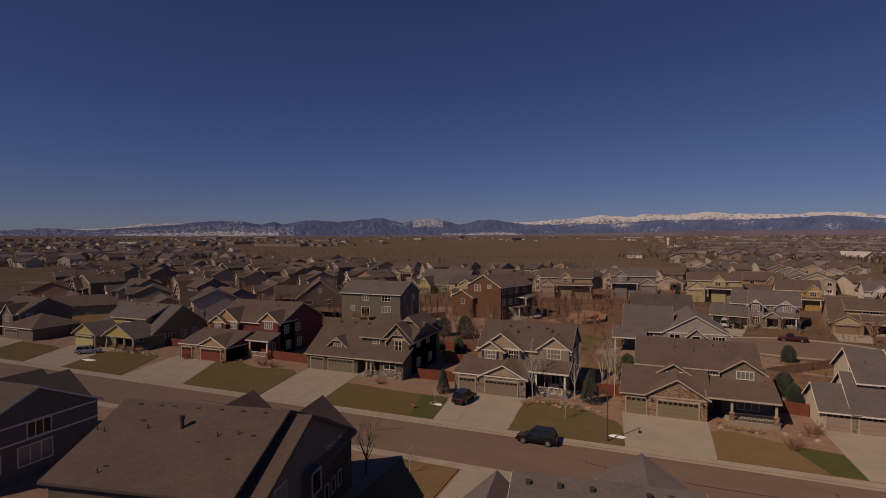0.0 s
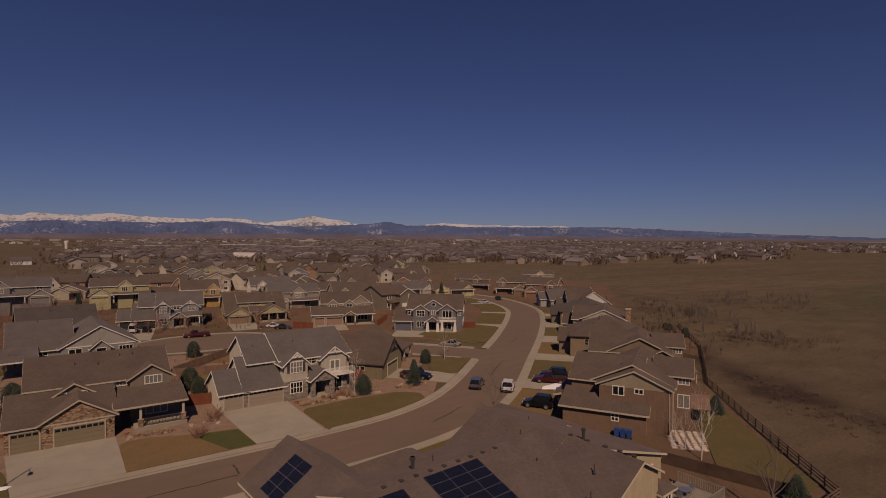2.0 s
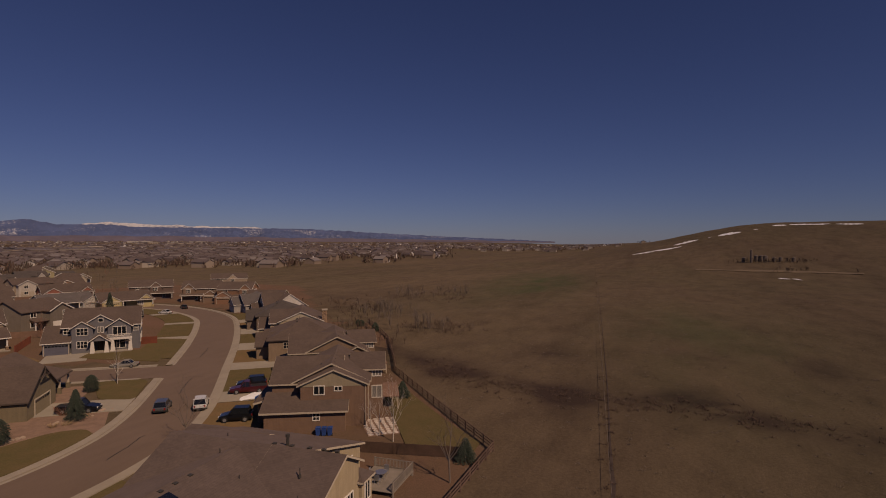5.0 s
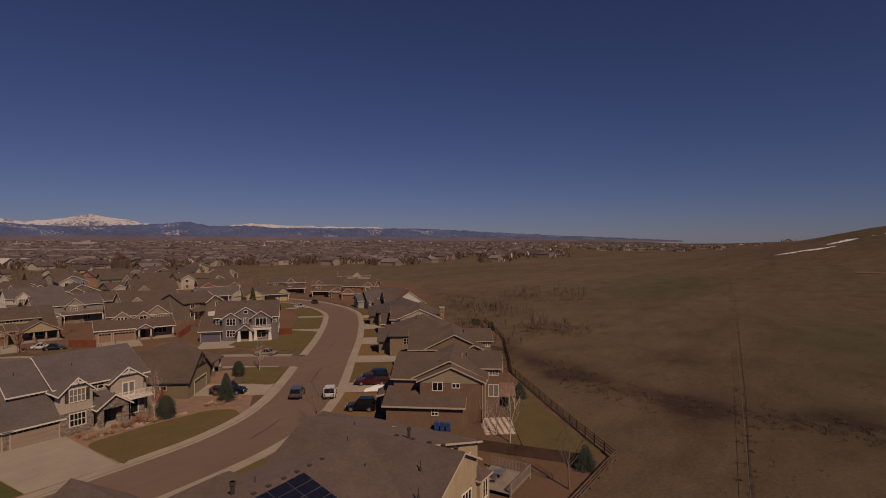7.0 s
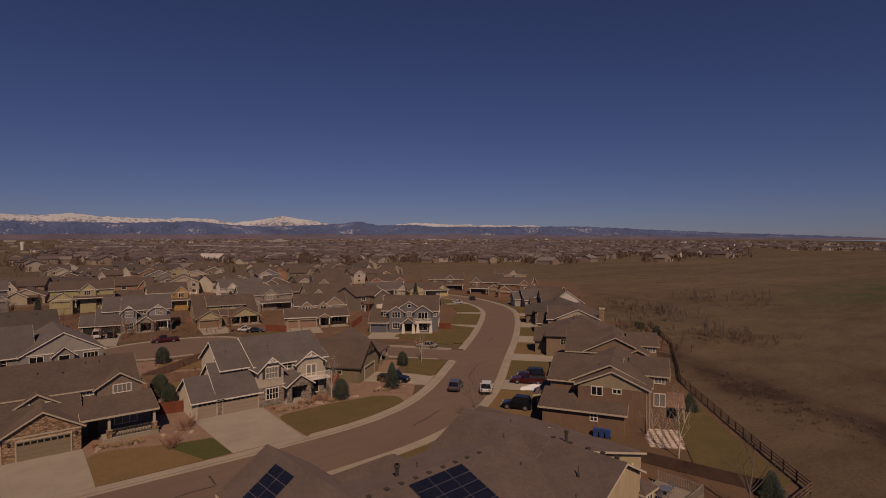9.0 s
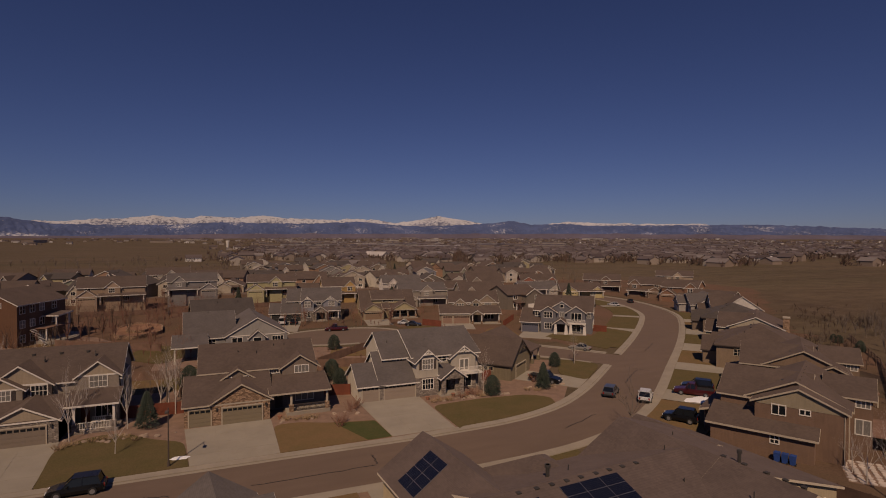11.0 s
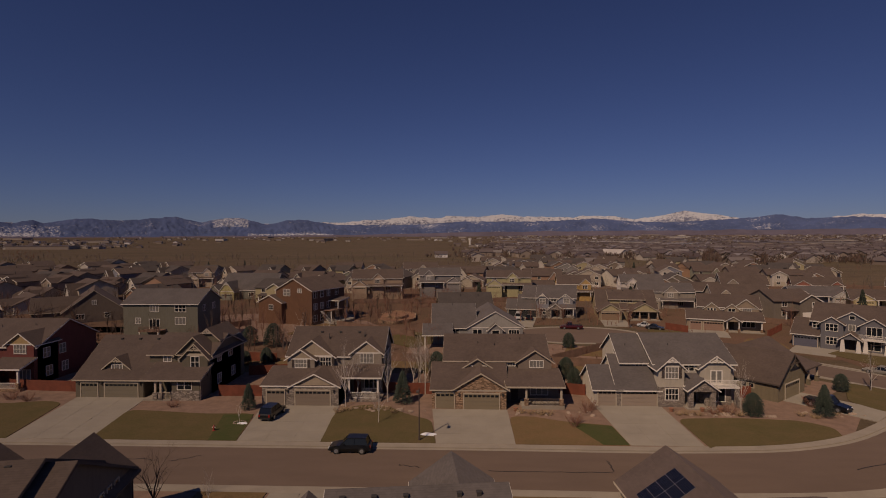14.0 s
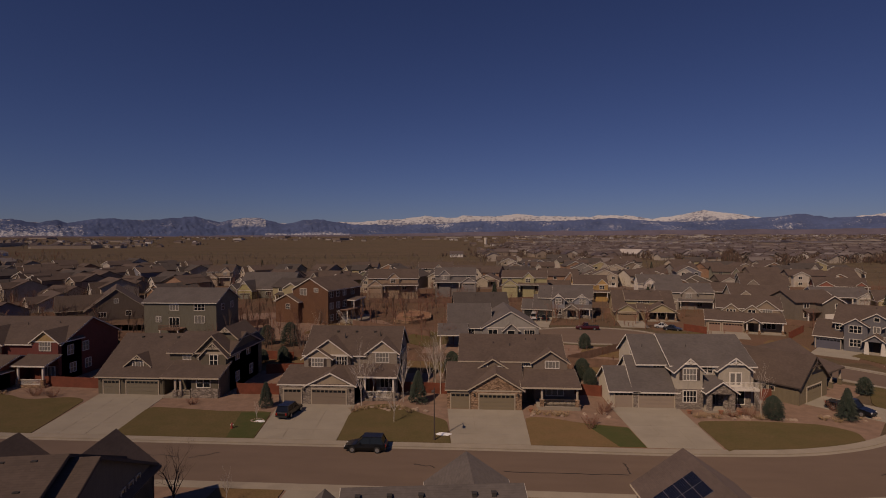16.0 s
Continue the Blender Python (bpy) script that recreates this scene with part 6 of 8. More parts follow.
place(bare_tree(2, 7.5, BARK, 0.6, 0.1, 3, "bare garden tree with a broad twiggy crown"), [(-27.5, 98.5), (-24, 101), (-9.5, 84), (-7.6, 86.5), (49.0, 18.3), (46.6, 50.8), (-6.0, 88), (-36, 104), (-100, 110), (-92, 104), (34.5, 152), (31, 149)], 0.7, 1.1, 4)
place(bare_tree(3, 7.0, SHRUB_RED, 0.7, 0.09, 3, "bare tree with a reddish-brown haze of twigs"), [(-28, 166), (-20, 172), (-14, 178), (-32, 178), (-65, 120), (-84, 112), (70, 150), (84, 140), (60, 160), (98, 150), (110, 160), (-100, 180), (-60, 190), (46, 172), (20, 190), (-6, 190), (-130, 130), (-150, 140), (-45, 128), (88, 125), (-10, 160)], 0.75, 1.2, 5)
place(conifer(1, 4.4, 1.6), [(-8.9, 75.4), (47.2, 71.4), (-30.0, 72.2)], 0.8, 1.1, 6)
place(conifer(6, 3.0, 1.7, "broad low dark green spruce beside a garden fence"), [(73.4, 35.6), (54.4, 18.6)], 0.75, 1.0, 16)
place(conifer(2, 3.6, 1.6, "rounded dark green juniper beside a house wall", True), [(38.1, 71.5), (-3.6, 90.5), (-46, 96), (-41, 97.5), (-37.5, 99), (57.6, 83.4), (22.2, 114.2), (17.6, 86), (17.0, 89.5), (-5.0, 94), (-1.5, 95), (-44, 98.5), (-38, 100), (-66, 99), (-63.5, 100), (-61, 98.5), (151, 137), (149.5, 140.5), (-72, 100)], 0.7, 1.15, 7)
place(conifer(3, 6.0, 1.0, "narrow tall dark evergreen by the street"), [(131.5, 115.5), (133.2, 118), (134.4, 114)], 0.35, 1.0, 8)
place(shrub(1, 1.4, 1.2, SHRUB_RED, "reddish bare shrub in a rock bed", 60, 0.016), [(14.0, 68.0), (-41.0, 72.8), (13.7, 66.6), (47.0, 51.2), (-84, 74), (16.4, 72.0), (17.0, 73.2), (48.2, 75.4), (33.2, 72.0), (35.4, 72.2), (-98, 74.2), (-104, 74.8), (-101, 74), (-67, 75.5), (-64, 75)], 0.7, 1.3, 9)
place(shrub(2, 0.9, 0.6, SHRUB_TAN, "low clump of straw-coloured ornamental grass", 60, 0.014), [(-16.0, 72.0), (-14.2, 72.4), (-12.6, 72.6), (-11.0, 72.4), (7.6, 71.6), (8.8, 71.4), (10.0, 71.2), (11.2, 71.0), (28.4, 71.4), (29.6, 71.6), (31.0, 71.4), (33.8, 71.6), (36.2, 71.4), (45.6, 70.8), (49.0, 72.0), (-17.2, 71.2), (-9.6, 71.2), (-110, 74.6), (-73, 76), (44.4, 71.6), (52.6, 74.8)], 0.7, 1.2, 10)
# rock edging in the front beds
rnd = random.Random(12)
ROCK = rough_mat("tan_boulder", (0.33, 0.25, 0.19), spread=0.35, relief=0.6)


def rock_mesh(seed):
    bm = bmesh.new()
    bmesh.ops.create_icosphere(bm, subdivisions=2, radius=0.25)
    for v in bm.verts:
        v.co *= 1 + 0.35 * noise.noise(v.co * 4 + Vector((seed, 0, 0)))
        v.co.z *= 0.65
    me = bpy.data.meshes.new("boulder")
    bm.to_mesh(me)
    bm.free()
    me.materials.append(ROCK)
    return me


ROCKS = [rock_mesh(k * 7.3) for k in range(4)]
for k in range(90):
    x, y = rnd.choice([(rnd.uniform(-17.5, -5.2), 71.9 + rnd.uniform(-0.8, 2.2)), (rnd.uniform(6.2, 18), 71.2 + rnd.uniform(-0.7, 0.9)), (rnd.uniform(28, 43), 71.4 + rnd.uniform(-0.5, 0.7)), (rnd.uniform(-105, -92), 74.0 + rnd.uniform(-1, 0.8)), (rnd.uniform(45, 53), 72.5 + rnd.uniform(-1.2, 1.5))])
    b = new("boulder", ROCKS[k % 4])
    b.matrix_basis = pose(x, y, 0.12, 0, 0, rnd.uniform(0, 360)) @ Matrix.Scale(rnd.uniform(0.5, 1.5), 4)
    tagged(b, "small tan landscaping boulder in rock mulch", "rock", "landscaping boulders")
for x, y, w, h in ((-4.4, 63.4, 1.1, 0.55), (-28.4, 66.4, 0.8, 0.35), (66.0, 57.4, 3.4, 1.6), (-100.5, 66.2, 1.8, 0.7), (-141, 69, 2.2, 0.8)):
    r = random.Random(int(x * 10))
    g = Geo()
    n = 14
    ring = [(w * (0.75 + 0.35 * r.random()) * math.cos(k * math.tau / n), h * (0.75 + 0.35 * r.random()) * math.sin(k * math.tau / n)) for k in range(n)]
    g.add([(a, b, 0.0) for a, b in ring] + [(a * 0.6, b * 0.6, 0.13) for a, b in ring] + [(0, 0, 0.16)], [(k, (k + 1) % n, n + (k + 1) % n, n + k) for k in range(n)] + [(n + k, n + (k + 1) % n, 2 * n) for k in range(n)])
    ob = part("snow_patch", g, SNOW)
    ob.matrix_basis = pose(x, y, 0.13)
    tagged(ob, "small leftover patch of old white snow", "snow", "snow patches")


# ---- fences ----
WOOD_DARK = rough_mat("dark_stained_boards", (0.085, 0.05, 0.035), spread=0.35)
WOOD_RAIL = rough_mat("weathered_rail_timber", (0.12, 0.075, 0.055), spread=0.35)
def board_panel(h, mat):
    def make():
        front = []
        for k in range(16):
            front += [(k * 0.15, -0.03), (k * 0.15 + 0.135, -0.03), (k * 0.15 + 0.135, -0.012), (k * 0.15 + 0.15, -0.012)]
        g = Geo().slab(front + [(2.4, 0.0), (0, 0.0)], 0.05, h)
        return g.mesh("fence_panel", [mat])
    return cached(("fp", h, mat.name), make)


def board_fence(a, b, mat, h=1.8, label="weathered brown board fence between gardens"):
    a, b = Vector(a), Vector(b)
    n = max(1, round((b - a).length / 2.4))
    f = thing("fence", pose(a.x, a.y, 0.02, 0, 0, math.degrees(math.atan2(b.y - a.y, b.x - a.x))), label, "fence", "garden fences")
    post = cached(("post", h, mat.name), lambda: Geo().box(-0.06, 0.06, -0.06, 0.06, -0.2, h + 0.08).mesh("post", [mat]))
    k = (b - a).length / (n * 2.4)
    for i in range(n):
        ob = shared("fence_panel", board_panel(h, mat), f, (i * 2.4 * k, 0, 0))
        ob.scale.x = k
    for i in range(n + 1):
        shared("post", post, f, (i * 2.4 * k, 0.05, 0))


for a, b in (((-37.0, 78.2), (-29.0, 78.2)), ((-37.2, 90), (-28.9, 92)), ((-71.6, 80.5), (-58.6, 79.6)), ((-12.4, 80.5), (-4.6, 80.0)), ((13.8, 81), (18.0, 80)), ((-101.5, 82), (-89.2, 82)), ((-131, 82), (-119, 82)), ((55, 92), (47, 97)), ((38.4, 78.5), (43.6, 80.5)),
             ((84, 118), (91, 109)), ((71, 127), (80, 137)), ((51.5, 138), (55, 133)), ((-54, 103), (-36, 100))):
    board_fence(a, b, WOOD_RED, 1.7, "red-stained cedar board fence between houses")
for a, b in (((-100, 101), (-60, 99)), ((-60, 99), (-30, 104)), ((-30, 104), (-12, 101)), ((-12, 101), (16, 99)), ((16, 99), (40, 94)), ((16.5, 100.5), (29.5, 112.8)), ((-30, 90), (-30, 104)), ((-5.8, 88), (-5.8, 100)), ((16, 88), (16, 99)), ((-60, 92), (-60, 99)),
             ((-75, 118), (-58, 142)), ((-34, 140), (-12, 126)), ((-40, 190), (-10, 188)), ((-10, 188), (30, 200)), ((30, 170), (60, 160)), ((-100, 120), (-82, 120)), ((95, 134), (80, 150))):
    board_fence(a, b, WOOD_BROWN, 1.6)
board_fence((-77.5, 105.2), (-69.5, 108.0), WOOD_RED, 1.8, "red-stained cedar board fence between houses")
board_fence((52.4, 30.6), (55.3, 18.4), WOOD_DARK, 1.3, "dark brown board fence beside a garden lawn")


def rail_fence(pts, step, rails, h, mat, label, r=0.07):
    f = thing("rail_fence", Matrix(), label, "fence", "open rail fences")
    post = Geo().tube((0, 0, -0.3), (0, 0, h), r * 1.3, r * 1.2, 6).mesh("post", [mat])
    bar = Geo().tube((0, 0, 0), (1, 0, 0), r, r, 5).mesh("rail", [mat])
    for a, b in zip(pts, pts[1:]):
        a, b = Vector(a), Vector(b)
        n = max(1, round((b - a).length / step))
        yaw = math.degrees(math.atan2(b.y - a.y, b.x - a.x))
        for i in range(n):
            p, q = a.lerp(b, i / n), a.lerp(b, (i + 1) / n)
            z0, z1 = hill(p.x, p.y), hill(q.x, q.y)
            shared("post", post, f, (p.x, p.y, z0))
            for z in rails:
                ob = shared("rail", bar, f, (p.x, p.y, z0 + z))
                ob.matrix_basis = pose(p.x, p.y, z0 + z, 0, -math.degrees(math.atan2(z1 - z0, (q - p).length)), yaw) @ Matrix.Diagonal(((q - p).length, 1, 1, 1))
    return f


rail_fence([(30, 17.2), (47.6, 16.7), (58.4, 16.6), (65.7, 23.7), (72.2, 29.9), (87.4, 44.0), (95.5, 48.5), (117, 61.2), (140, 80)], 2.5, (0.4, 0.75, 1.1), 1.25, WOOD_RAIL, "brown three-rail fence between gardens and prairie")
rail_fence([(44, 2.3), (101, 8.4), (330, 33), (520, 53)], 4.5, (1.0,), 1.2, BARK, "old wire fence with thin wooden posts across the prairie", 0.02)


# worn ditch beside the wire fence
DITCH = rough_mat("dark_damp_earth", (0.06, 0.042, 0.033), scale=2.0, spread=0.4, fine=6, relief=0.5)
_line = smooth_line([(48, 2.9), (55.2, 3.5), (67.4, 4.7), (92.1, 7.0), (130.3, 11.0), (189.4, 17.2), (271.5, 25.9), (330, 32)], 1.6)
_k = len(_line)
_side = [q - p for p, q in zip(_line, offset(_line, -1.0))]
_a = [p + d * (0.16 + 0.5 / (1 + max(0.0, p.x - 52) / 14) * (0.75 + 0.5 * noise.noise((p.x * 0.3, 0, 7)))) for p, d in zip(_line, _side)]
_b = [p + d * 0.1 for p, d in zip(_line, _side)]
tagged(part("ditch", Geo().add([(p.x, p.y, hill(p.x, p.y) + 0.06) for p in _a + _b], [(i, i + 1, _k + i + 1, _k + i) for i in range(_k - 1)]), DITCH), "narrow dark worn ditch across the prairie", "ditch", kind="structure")


# ---- street lamp ----
def street_lamp(x, y, rz, h=8.5):
    t = thing("street_lamp", pose(x, y, 0.1, 0, 0, rz), "tall thin dark metal street lamp by the kerb", "street lamp", "street lamps")
    part("pole", Geo().tube((0, 0, -0.1), (0, 0, h), 0.09, 0.05, 10).tube((0, 0, 0), (0, 0, 0.5), 0.14, 0.12, 10), DARK_TRIM, t)
    part("arm", Geo().tube((0, 0, h - 0.3), (0, -1.4, h), 0.04, 0.03, 8), DARK_TRIM, t)
    part("lamp_head", Geo().box(-0.16, 0.16, -2.0, -1.3, h - 0.06, h + 0.1).tube((0, -1.65, h - 0.05), (0, -1.65, h - 0.16), 0.15, 0.1, 10), DARK_TRIM, t)


street_lamp(-5.35, 61.6, 0, 6.2)
street_lamp(62.8, 84.5, 60, 7)


# ---- solar panels ----
def cell_build(t, b):
    g = t.nodes.new("ShaderNodeTexBrick")
    g.offset = 0.0
    g.inputs["Scale"].default_value, g.inputs["Mortar Size"].default_value = 1.0, 0.006
    g.inputs["Brick Width"].default_value, g.inputs["Row Height"].default_value = 0.16, 0.16
    g.inputs["Color1"].default_value = g.inputs["Color2"].default_value = (0.008, 0.011, 0.028, 1)
    g.inputs["Mortar"].default_value = (0.05, 0.055, 0.07, 1)
    c = t.nodes.new("ShaderNodeTexCoord")
    link(t, c.outputs["Object"], g.inputs["Vector"])
    link(t, g.outputs[0], b.inputs["Base Color"])
    b.inputs["Roughness"].default_value, b.inputs["Specular IOR Level"].default_value = 0.15, 0.22


CELLS = material("solar_cells", cell_build)
ALU_DARK = rough_mat("anodised_frame", (0.22, 0.22, 0.24), roughness=0.45, metal=0.6)
ALU = rough_mat("aluminium_frame", (0.5, 0.5, 0.52), roughness=0.35, metal=0.8)


def solar_array(m, cols, rows, w=1.72, h=1.02, skip=()):
    t = thing("solar_array", m, "dark blue solar panels in thin aluminium frames on a roof", "solar panel", "solar arrays")
    fr = cached(("sf", w, h), lambda: Geo().box(0, w - 0.03, -h + 0.03, 0, 0.08, 0.115).mesh("panel_frame", [ALU_DARK]))
    ce = cached(("sc", w, h), lambda: Geo().box(0.014, w - 0.044, -h + 0.044, -0.014, 0.112, 0.12).mesh("cell_sheet", [CELLS]))
    for i in range(cols):
        for j in range(rows):
            if (i, j) not in skip:
                shared("cell_sheet", ce, shared("panel", fr, t, (i * w, -j * h, 0)))
    part("mounting_frame", Geo().box(0.1, cols * w - 0.1, -0.35, -0.29, 0.0, 0.08).box(0.1, cols * w - 0.1, -rows * h + 0.29, -rows * h + 0.35, 0.0, 0.08), ALU, t)


solar_array(pose(22.95, 32.45, 5.42, 18.6, 0, 4), 3, 5, 1.9)
solar_array(pose(15.2, 31.6, 5.30, 18.6, 0, 4), 3, 4, 1.9)
solar_array(pose(17.0, 43.4, 5.06, 34.3, 0, -86), 2, 4, 1.7, 0.95)


# ---- vehicles ----
def paint(name, c, metal=0.3):
    def build(t, b):
        b.inputs["Base Color"].default_value = (*c, 1)
        b.inputs["Roughness"].default_value, b.inputs["Metallic"].default_value, b.inputs["Coat Weight"].default_value = 0.3, metal, 0.6
        n = noise_tex(t, 6, 4)
        link(t, ramp(t, n, [(0.3, (0.24, 0.24, 0.24)), (0.7, (0.42, 0.42, 0.42))]), b.inputs["Roughness"])
    return material(name, build)


TYRE = rough_mat("tyre_rubber", (0.02, 0.02, 0.02))
RIM = rough_mat("alloy_rim", (0.4, 0.4, 0.41), roughness=0.35, metal=0.7)
LAMP_CLEAR = rough_mat("headlight_lens", (0.6, 0.6, 0.6), roughness=0.15, relief=0)
LAMP_RED = rough_mat("tail_light_lens", (0.3, 0.02, 0.015), roughness=0.2, relief=0)


def car(x, y, rz, colour, label, kind="suv", category="car", length=4.7, width=1.88, height=1.72, z=0.0):
    """Front towards local +x."""
    t = thing({"pickup": "pickup_truck", "van": "van"}.get(kind, "car"), pose(x, y, z, 0, 0, rz), label, category, "parked vehicles")
    L, W, Hh = length / 2, width / 2, height
    belt = Hh * 0.58
    st = [(-L, 0.80, 0.45, belt * 0.85), (-L + 0.12, 0.95, 0.32, belt * 0.98), (-L * 0.5, 1.0, 0.26, belt), (L * 0.3, 1.0, 0.26, belt * 0.98), (L * 0.62, 0.98, 0.26, belt * 0.9), (L - 0.15, 0.9, 0.32, belt * 0.76), (L, 0.74, 0.42, belt * 0.62)]
    g = Geo()
    n = 6
    vs = []
    for sx, w, z0, z1 in st:
        w *= W
        vs += [(sx, -w * 0.9, z0), (sx, -w, z0 + (z1 - z0) * 0.45), (sx, -w * 0.92, z1), (sx, w * 0.92, z1), (sx, w, z0 + (z1 - z0) * 0.45), (sx, w * 0.9, z0)]
    fs = [(i * n + k, i * n + (k + 1) % n, (i + 1) * n + (k + 1) % n, (i + 1) * n + k) for i in range(len(st) - 1) for k in range(n)]
    g.add(vs, fs + [tuple(range(n)), tuple(range(len(vs) - n, len(vs)))])
    part("body", g, colour, t)
    back, front = {"suv": (-L + 0.25, L * 0.42), "sedan": (-L * 0.62, L * 0.38), "pickup": (-L * 0.12, L * 0.42), "van": (-L + 0.1, L * 0.72)}[kind]
    tb, tf = {"suv": (0.28, 0.75), "sedan": (0.7, 0.8), "pickup": (0.2, 0.6), "van": (0.12, 0.65)}[kind]
    c = Geo()
    q = [(back, belt - 0.06), (front, belt - 0.08), (front - tf, Hh - 0.06), (back + tb, Hh - 0.06)]
    c.add([(a, s * W * (0.9 if i < 2 else 0.74), b) for s in (-1, 1) for i, (a, b) in enumerate(q)], [(0, 1, 2, 3), (7, 6, 5, 4), (0, 4, 5, 1), (1, 5, 6, 2), (2, 6, 7, 3), (3, 7, 4, 0)])
    part("window_glass", c, GLASS, t)
    r = Geo().box(back + tb - 0.05, front - tf + 0.06, -W * 0.76, W * 0.76, Hh - 0.07, Hh)
    roof = part("roof", r, colour, t)
    for a0, a1 in (((back, belt), (back + tb, Hh - 0.05)), ((front, belt - 0.04), (front - tf, Hh - 0.05)), (((back + front) / 2, belt), ((back + front) / 2, Hh - 0.05))):
        for s in (-1, 1):
            part("pillar", Geo().tube((a0[0], s * W * 0.905, a0[1]), (a1[0], s * W * 0.75, a1[1]), 0.055, 0.05, 4), colour, roof)
    if kind == "pickup":
        part("cargo_bed", Geo().box(-L + 0.1, -L * 0.16, -W * 0.78, W * 0.78, belt - 0.3, belt + 0.01), TYRE, t)
    wr = 0.36 if kind != "sedan" else 0.32
    ty = cached(("tyre", wr), lambda: Geo().tube((0, -0.11, 0), (0, 0.11, 0), wr, wr, 18).mesh("tyre", [TYRE]))
    ri = cached(("rim", wr), lambda: Geo().tube((0, -0.12, 0), (0, 0.12, 0), wr * 0.62, wr * 0.62, 12).mesh("rim", [RIM]))
    for sx in (-L * 0.6, L * 0.6):
        for s in (-1, 1):
            w = shared("wheel", ty, t, (sx, s * (W - 0.08), wr))
            shared("rim", ri, w)
    for s in (-1, 1):
        part("headlight", Geo().box(L - 0.28, L - 0.02, s * W * 0.62 - 0.16, s * W * 0.62 + 0.16, belt * 0.55, belt * 0.72), LAMP_CLEAR, t)
        part("tail_light", Geo().box(-L - 0.01, -L + 0.15, s * W * 0.7 - 0.1, s * W * 0.7 + 0.1, belt * 0.62, belt * 0.92), LAMP_RED, t)
        part("door_mirror", Geo().box(front - 0.5, front - 0.35, s * (W + 0.08) - 0.08, s * (W + 0.08) + 0.08, belt + 0.02, belt + 0.16), colour, t)
    for sx, nm in ((L - 0.05, "front_bumper"), (-L + 0.05, "rear_bumper")):
        part(nm, Geo().box(sx - 0.08, sx + 0.08, -W * 0.85, W * 0.85, 0.35, 0.55), TYRE, t)


GREY_PAINT = paint("grey_paint", (0.16, 0.165, 0.175), 0.5)
BLACK_PAINT, SILVER, WHITE_PAINT, DARK_GREY, RED_PAINT, BEIGE = paint("black_paint", (0.012, 0.012, 0.013)), paint("silver_paint", (0.42, 0.42, 0.43), 0.5), paint("white_paint", (0.65, 0.65, 0.64), 0.0), paint("dark_grey_paint", (0.05, 0.055, 0.06)), paint("dark_red_paint", (0.10, 0.012, 0.012)), paint("beige_paint", (0.38, 0.35, 0.29))
car(-12.8, 58.6, 180, BLACK_PAINT, "black boxy SUV parked at the kerb", z=-0.04)
car(-25.6, 69.4, 84, BLACK_PAINT, "black SUV parked on a concrete driveway", z=0.12, length=4.8)
car(-106.6, 70.2, 42, SILVER, "silver crossover parked on a driveway", z=0.12, length=4.5, height=1.6)
car(58.2, 60.8, 42, WHITE_PAINT, "white compact SUV parked along the kerb", z=-0.04, length=4.4)
car(55.3, 65.0, 39, GREY_PAINT, "silver-grey SUV on the street bend", z=-0.04, length=4.5, height=1.6)
car(49.8, 74.7, -56, BLACK_PAINT, "black pickup truck on the corner driveway behind a spruce", "pickup", "truck", 5.4, 1.95, 1.85, 0.13)
car(71.6, 94.2, 125, BEIGE, "pale beige sedan parked on the side street", "sedan", z=-0.03, height=1.42)
car(55.4, 51.6, 122, BLACK_PAINT, "black off-road vehicle on a driveway", z=0.13, length=4.3, height=1.82)
car(66.6, 59.6, 128, RED_PAINT, "dark red pickup truck on a driveway", "pickup", "truck", 5.7, 1.98, 1.85, 0.13)
car(69.6, 61.6, 128, BLACK_PAINT, "dark SUV beside a pickup truck", z=0.13)
car(27.5, 138.2, 172, RED_PAINT, "dark red pickup truck parked along the cul-de-sac", "pickup", "truck", 5.8, 2.0, 1.85, -0.03)
car(15.6, 153.2, 80, WHITE_PAINT, "white van parked before an open garage", "van", "van", 5.2, 2.0, 2.1, 0.12)
car(18.6, 153.0, 80, BLACK_PAINT, "black sedan before an open garage", "sedan", z=0.12, height=1.45)
car(47.4, 141.0, -25, WHITE_PAINT, "white and dark hatchback in a front yard", "sedan", z=0.0, height=1.45, length=4.2)
car(48.6, 137.6, -25, BLACK_PAINT, "black sedan beside a hatchback", "sedan", z=0.0, height=1.45, length=4.4)
car(143, 158, 60, DARK_GREY, "dark car at the far bend of the street", "sedan", z=-0.03, height=1.45)
car(130, 152, 95, WHITE_PAINT, "white sedan at the far bend of the street", "sedan", z=-0.03, height=1.45)
car(126, 108.5, 132, SILVER, "silver sedan on a far driveway", "sedan", z=0.13, height=1.45)


# ---- bins and garden things ----
BIN_BLUE = rough_mat("blue_plastic", (0.02, 0.06, 0.22), roughness=0.5)
for k in range(3):
    m = pose(55.0 + 0.35 * k * 0.9, 38.2 - 0.62 * k * 1.05, 0.0, 0, 0, 209)
    b = thing("wheelie_bin", m, "blue plastic wheelie bin against a tan wall", "bin", "wheelie bins")
    part("tub", Geo().add([(-0.24, -0.24, 0.08), (0.24, -0.24, 0.08), (0.24, 0.24, 0.08), (-0.24, 0.24, 0.08), (-0.3, -0.32, 1.0), (0.3, -0.32, 1.0), (0.3, 0.32, 1.0), (-0.3, 0.32, 1.0)], [(3, 2, 1, 0), (0, 1, 5, 4), (1, 2, 6, 5), (2, 3, 7, 6), (3, 0, 4, 7), (4, 5, 6, 7)]), BIN_BLUE, b)
    part("lid", Geo().prism([(-0.34, 1.0), (0.34, 1.0), (0.3, 1.08), (-0.2, 1.1)], "x", -0.32, 0.32), BIN_BLUE, b)
    for s in (-1, 1):
        part("wheel", Geo().tube((s * 0.2, 0.25, 0.1), (s * 0.28, 0.25, 0.1), 0.1, 0.1, 10), TYRE, b)
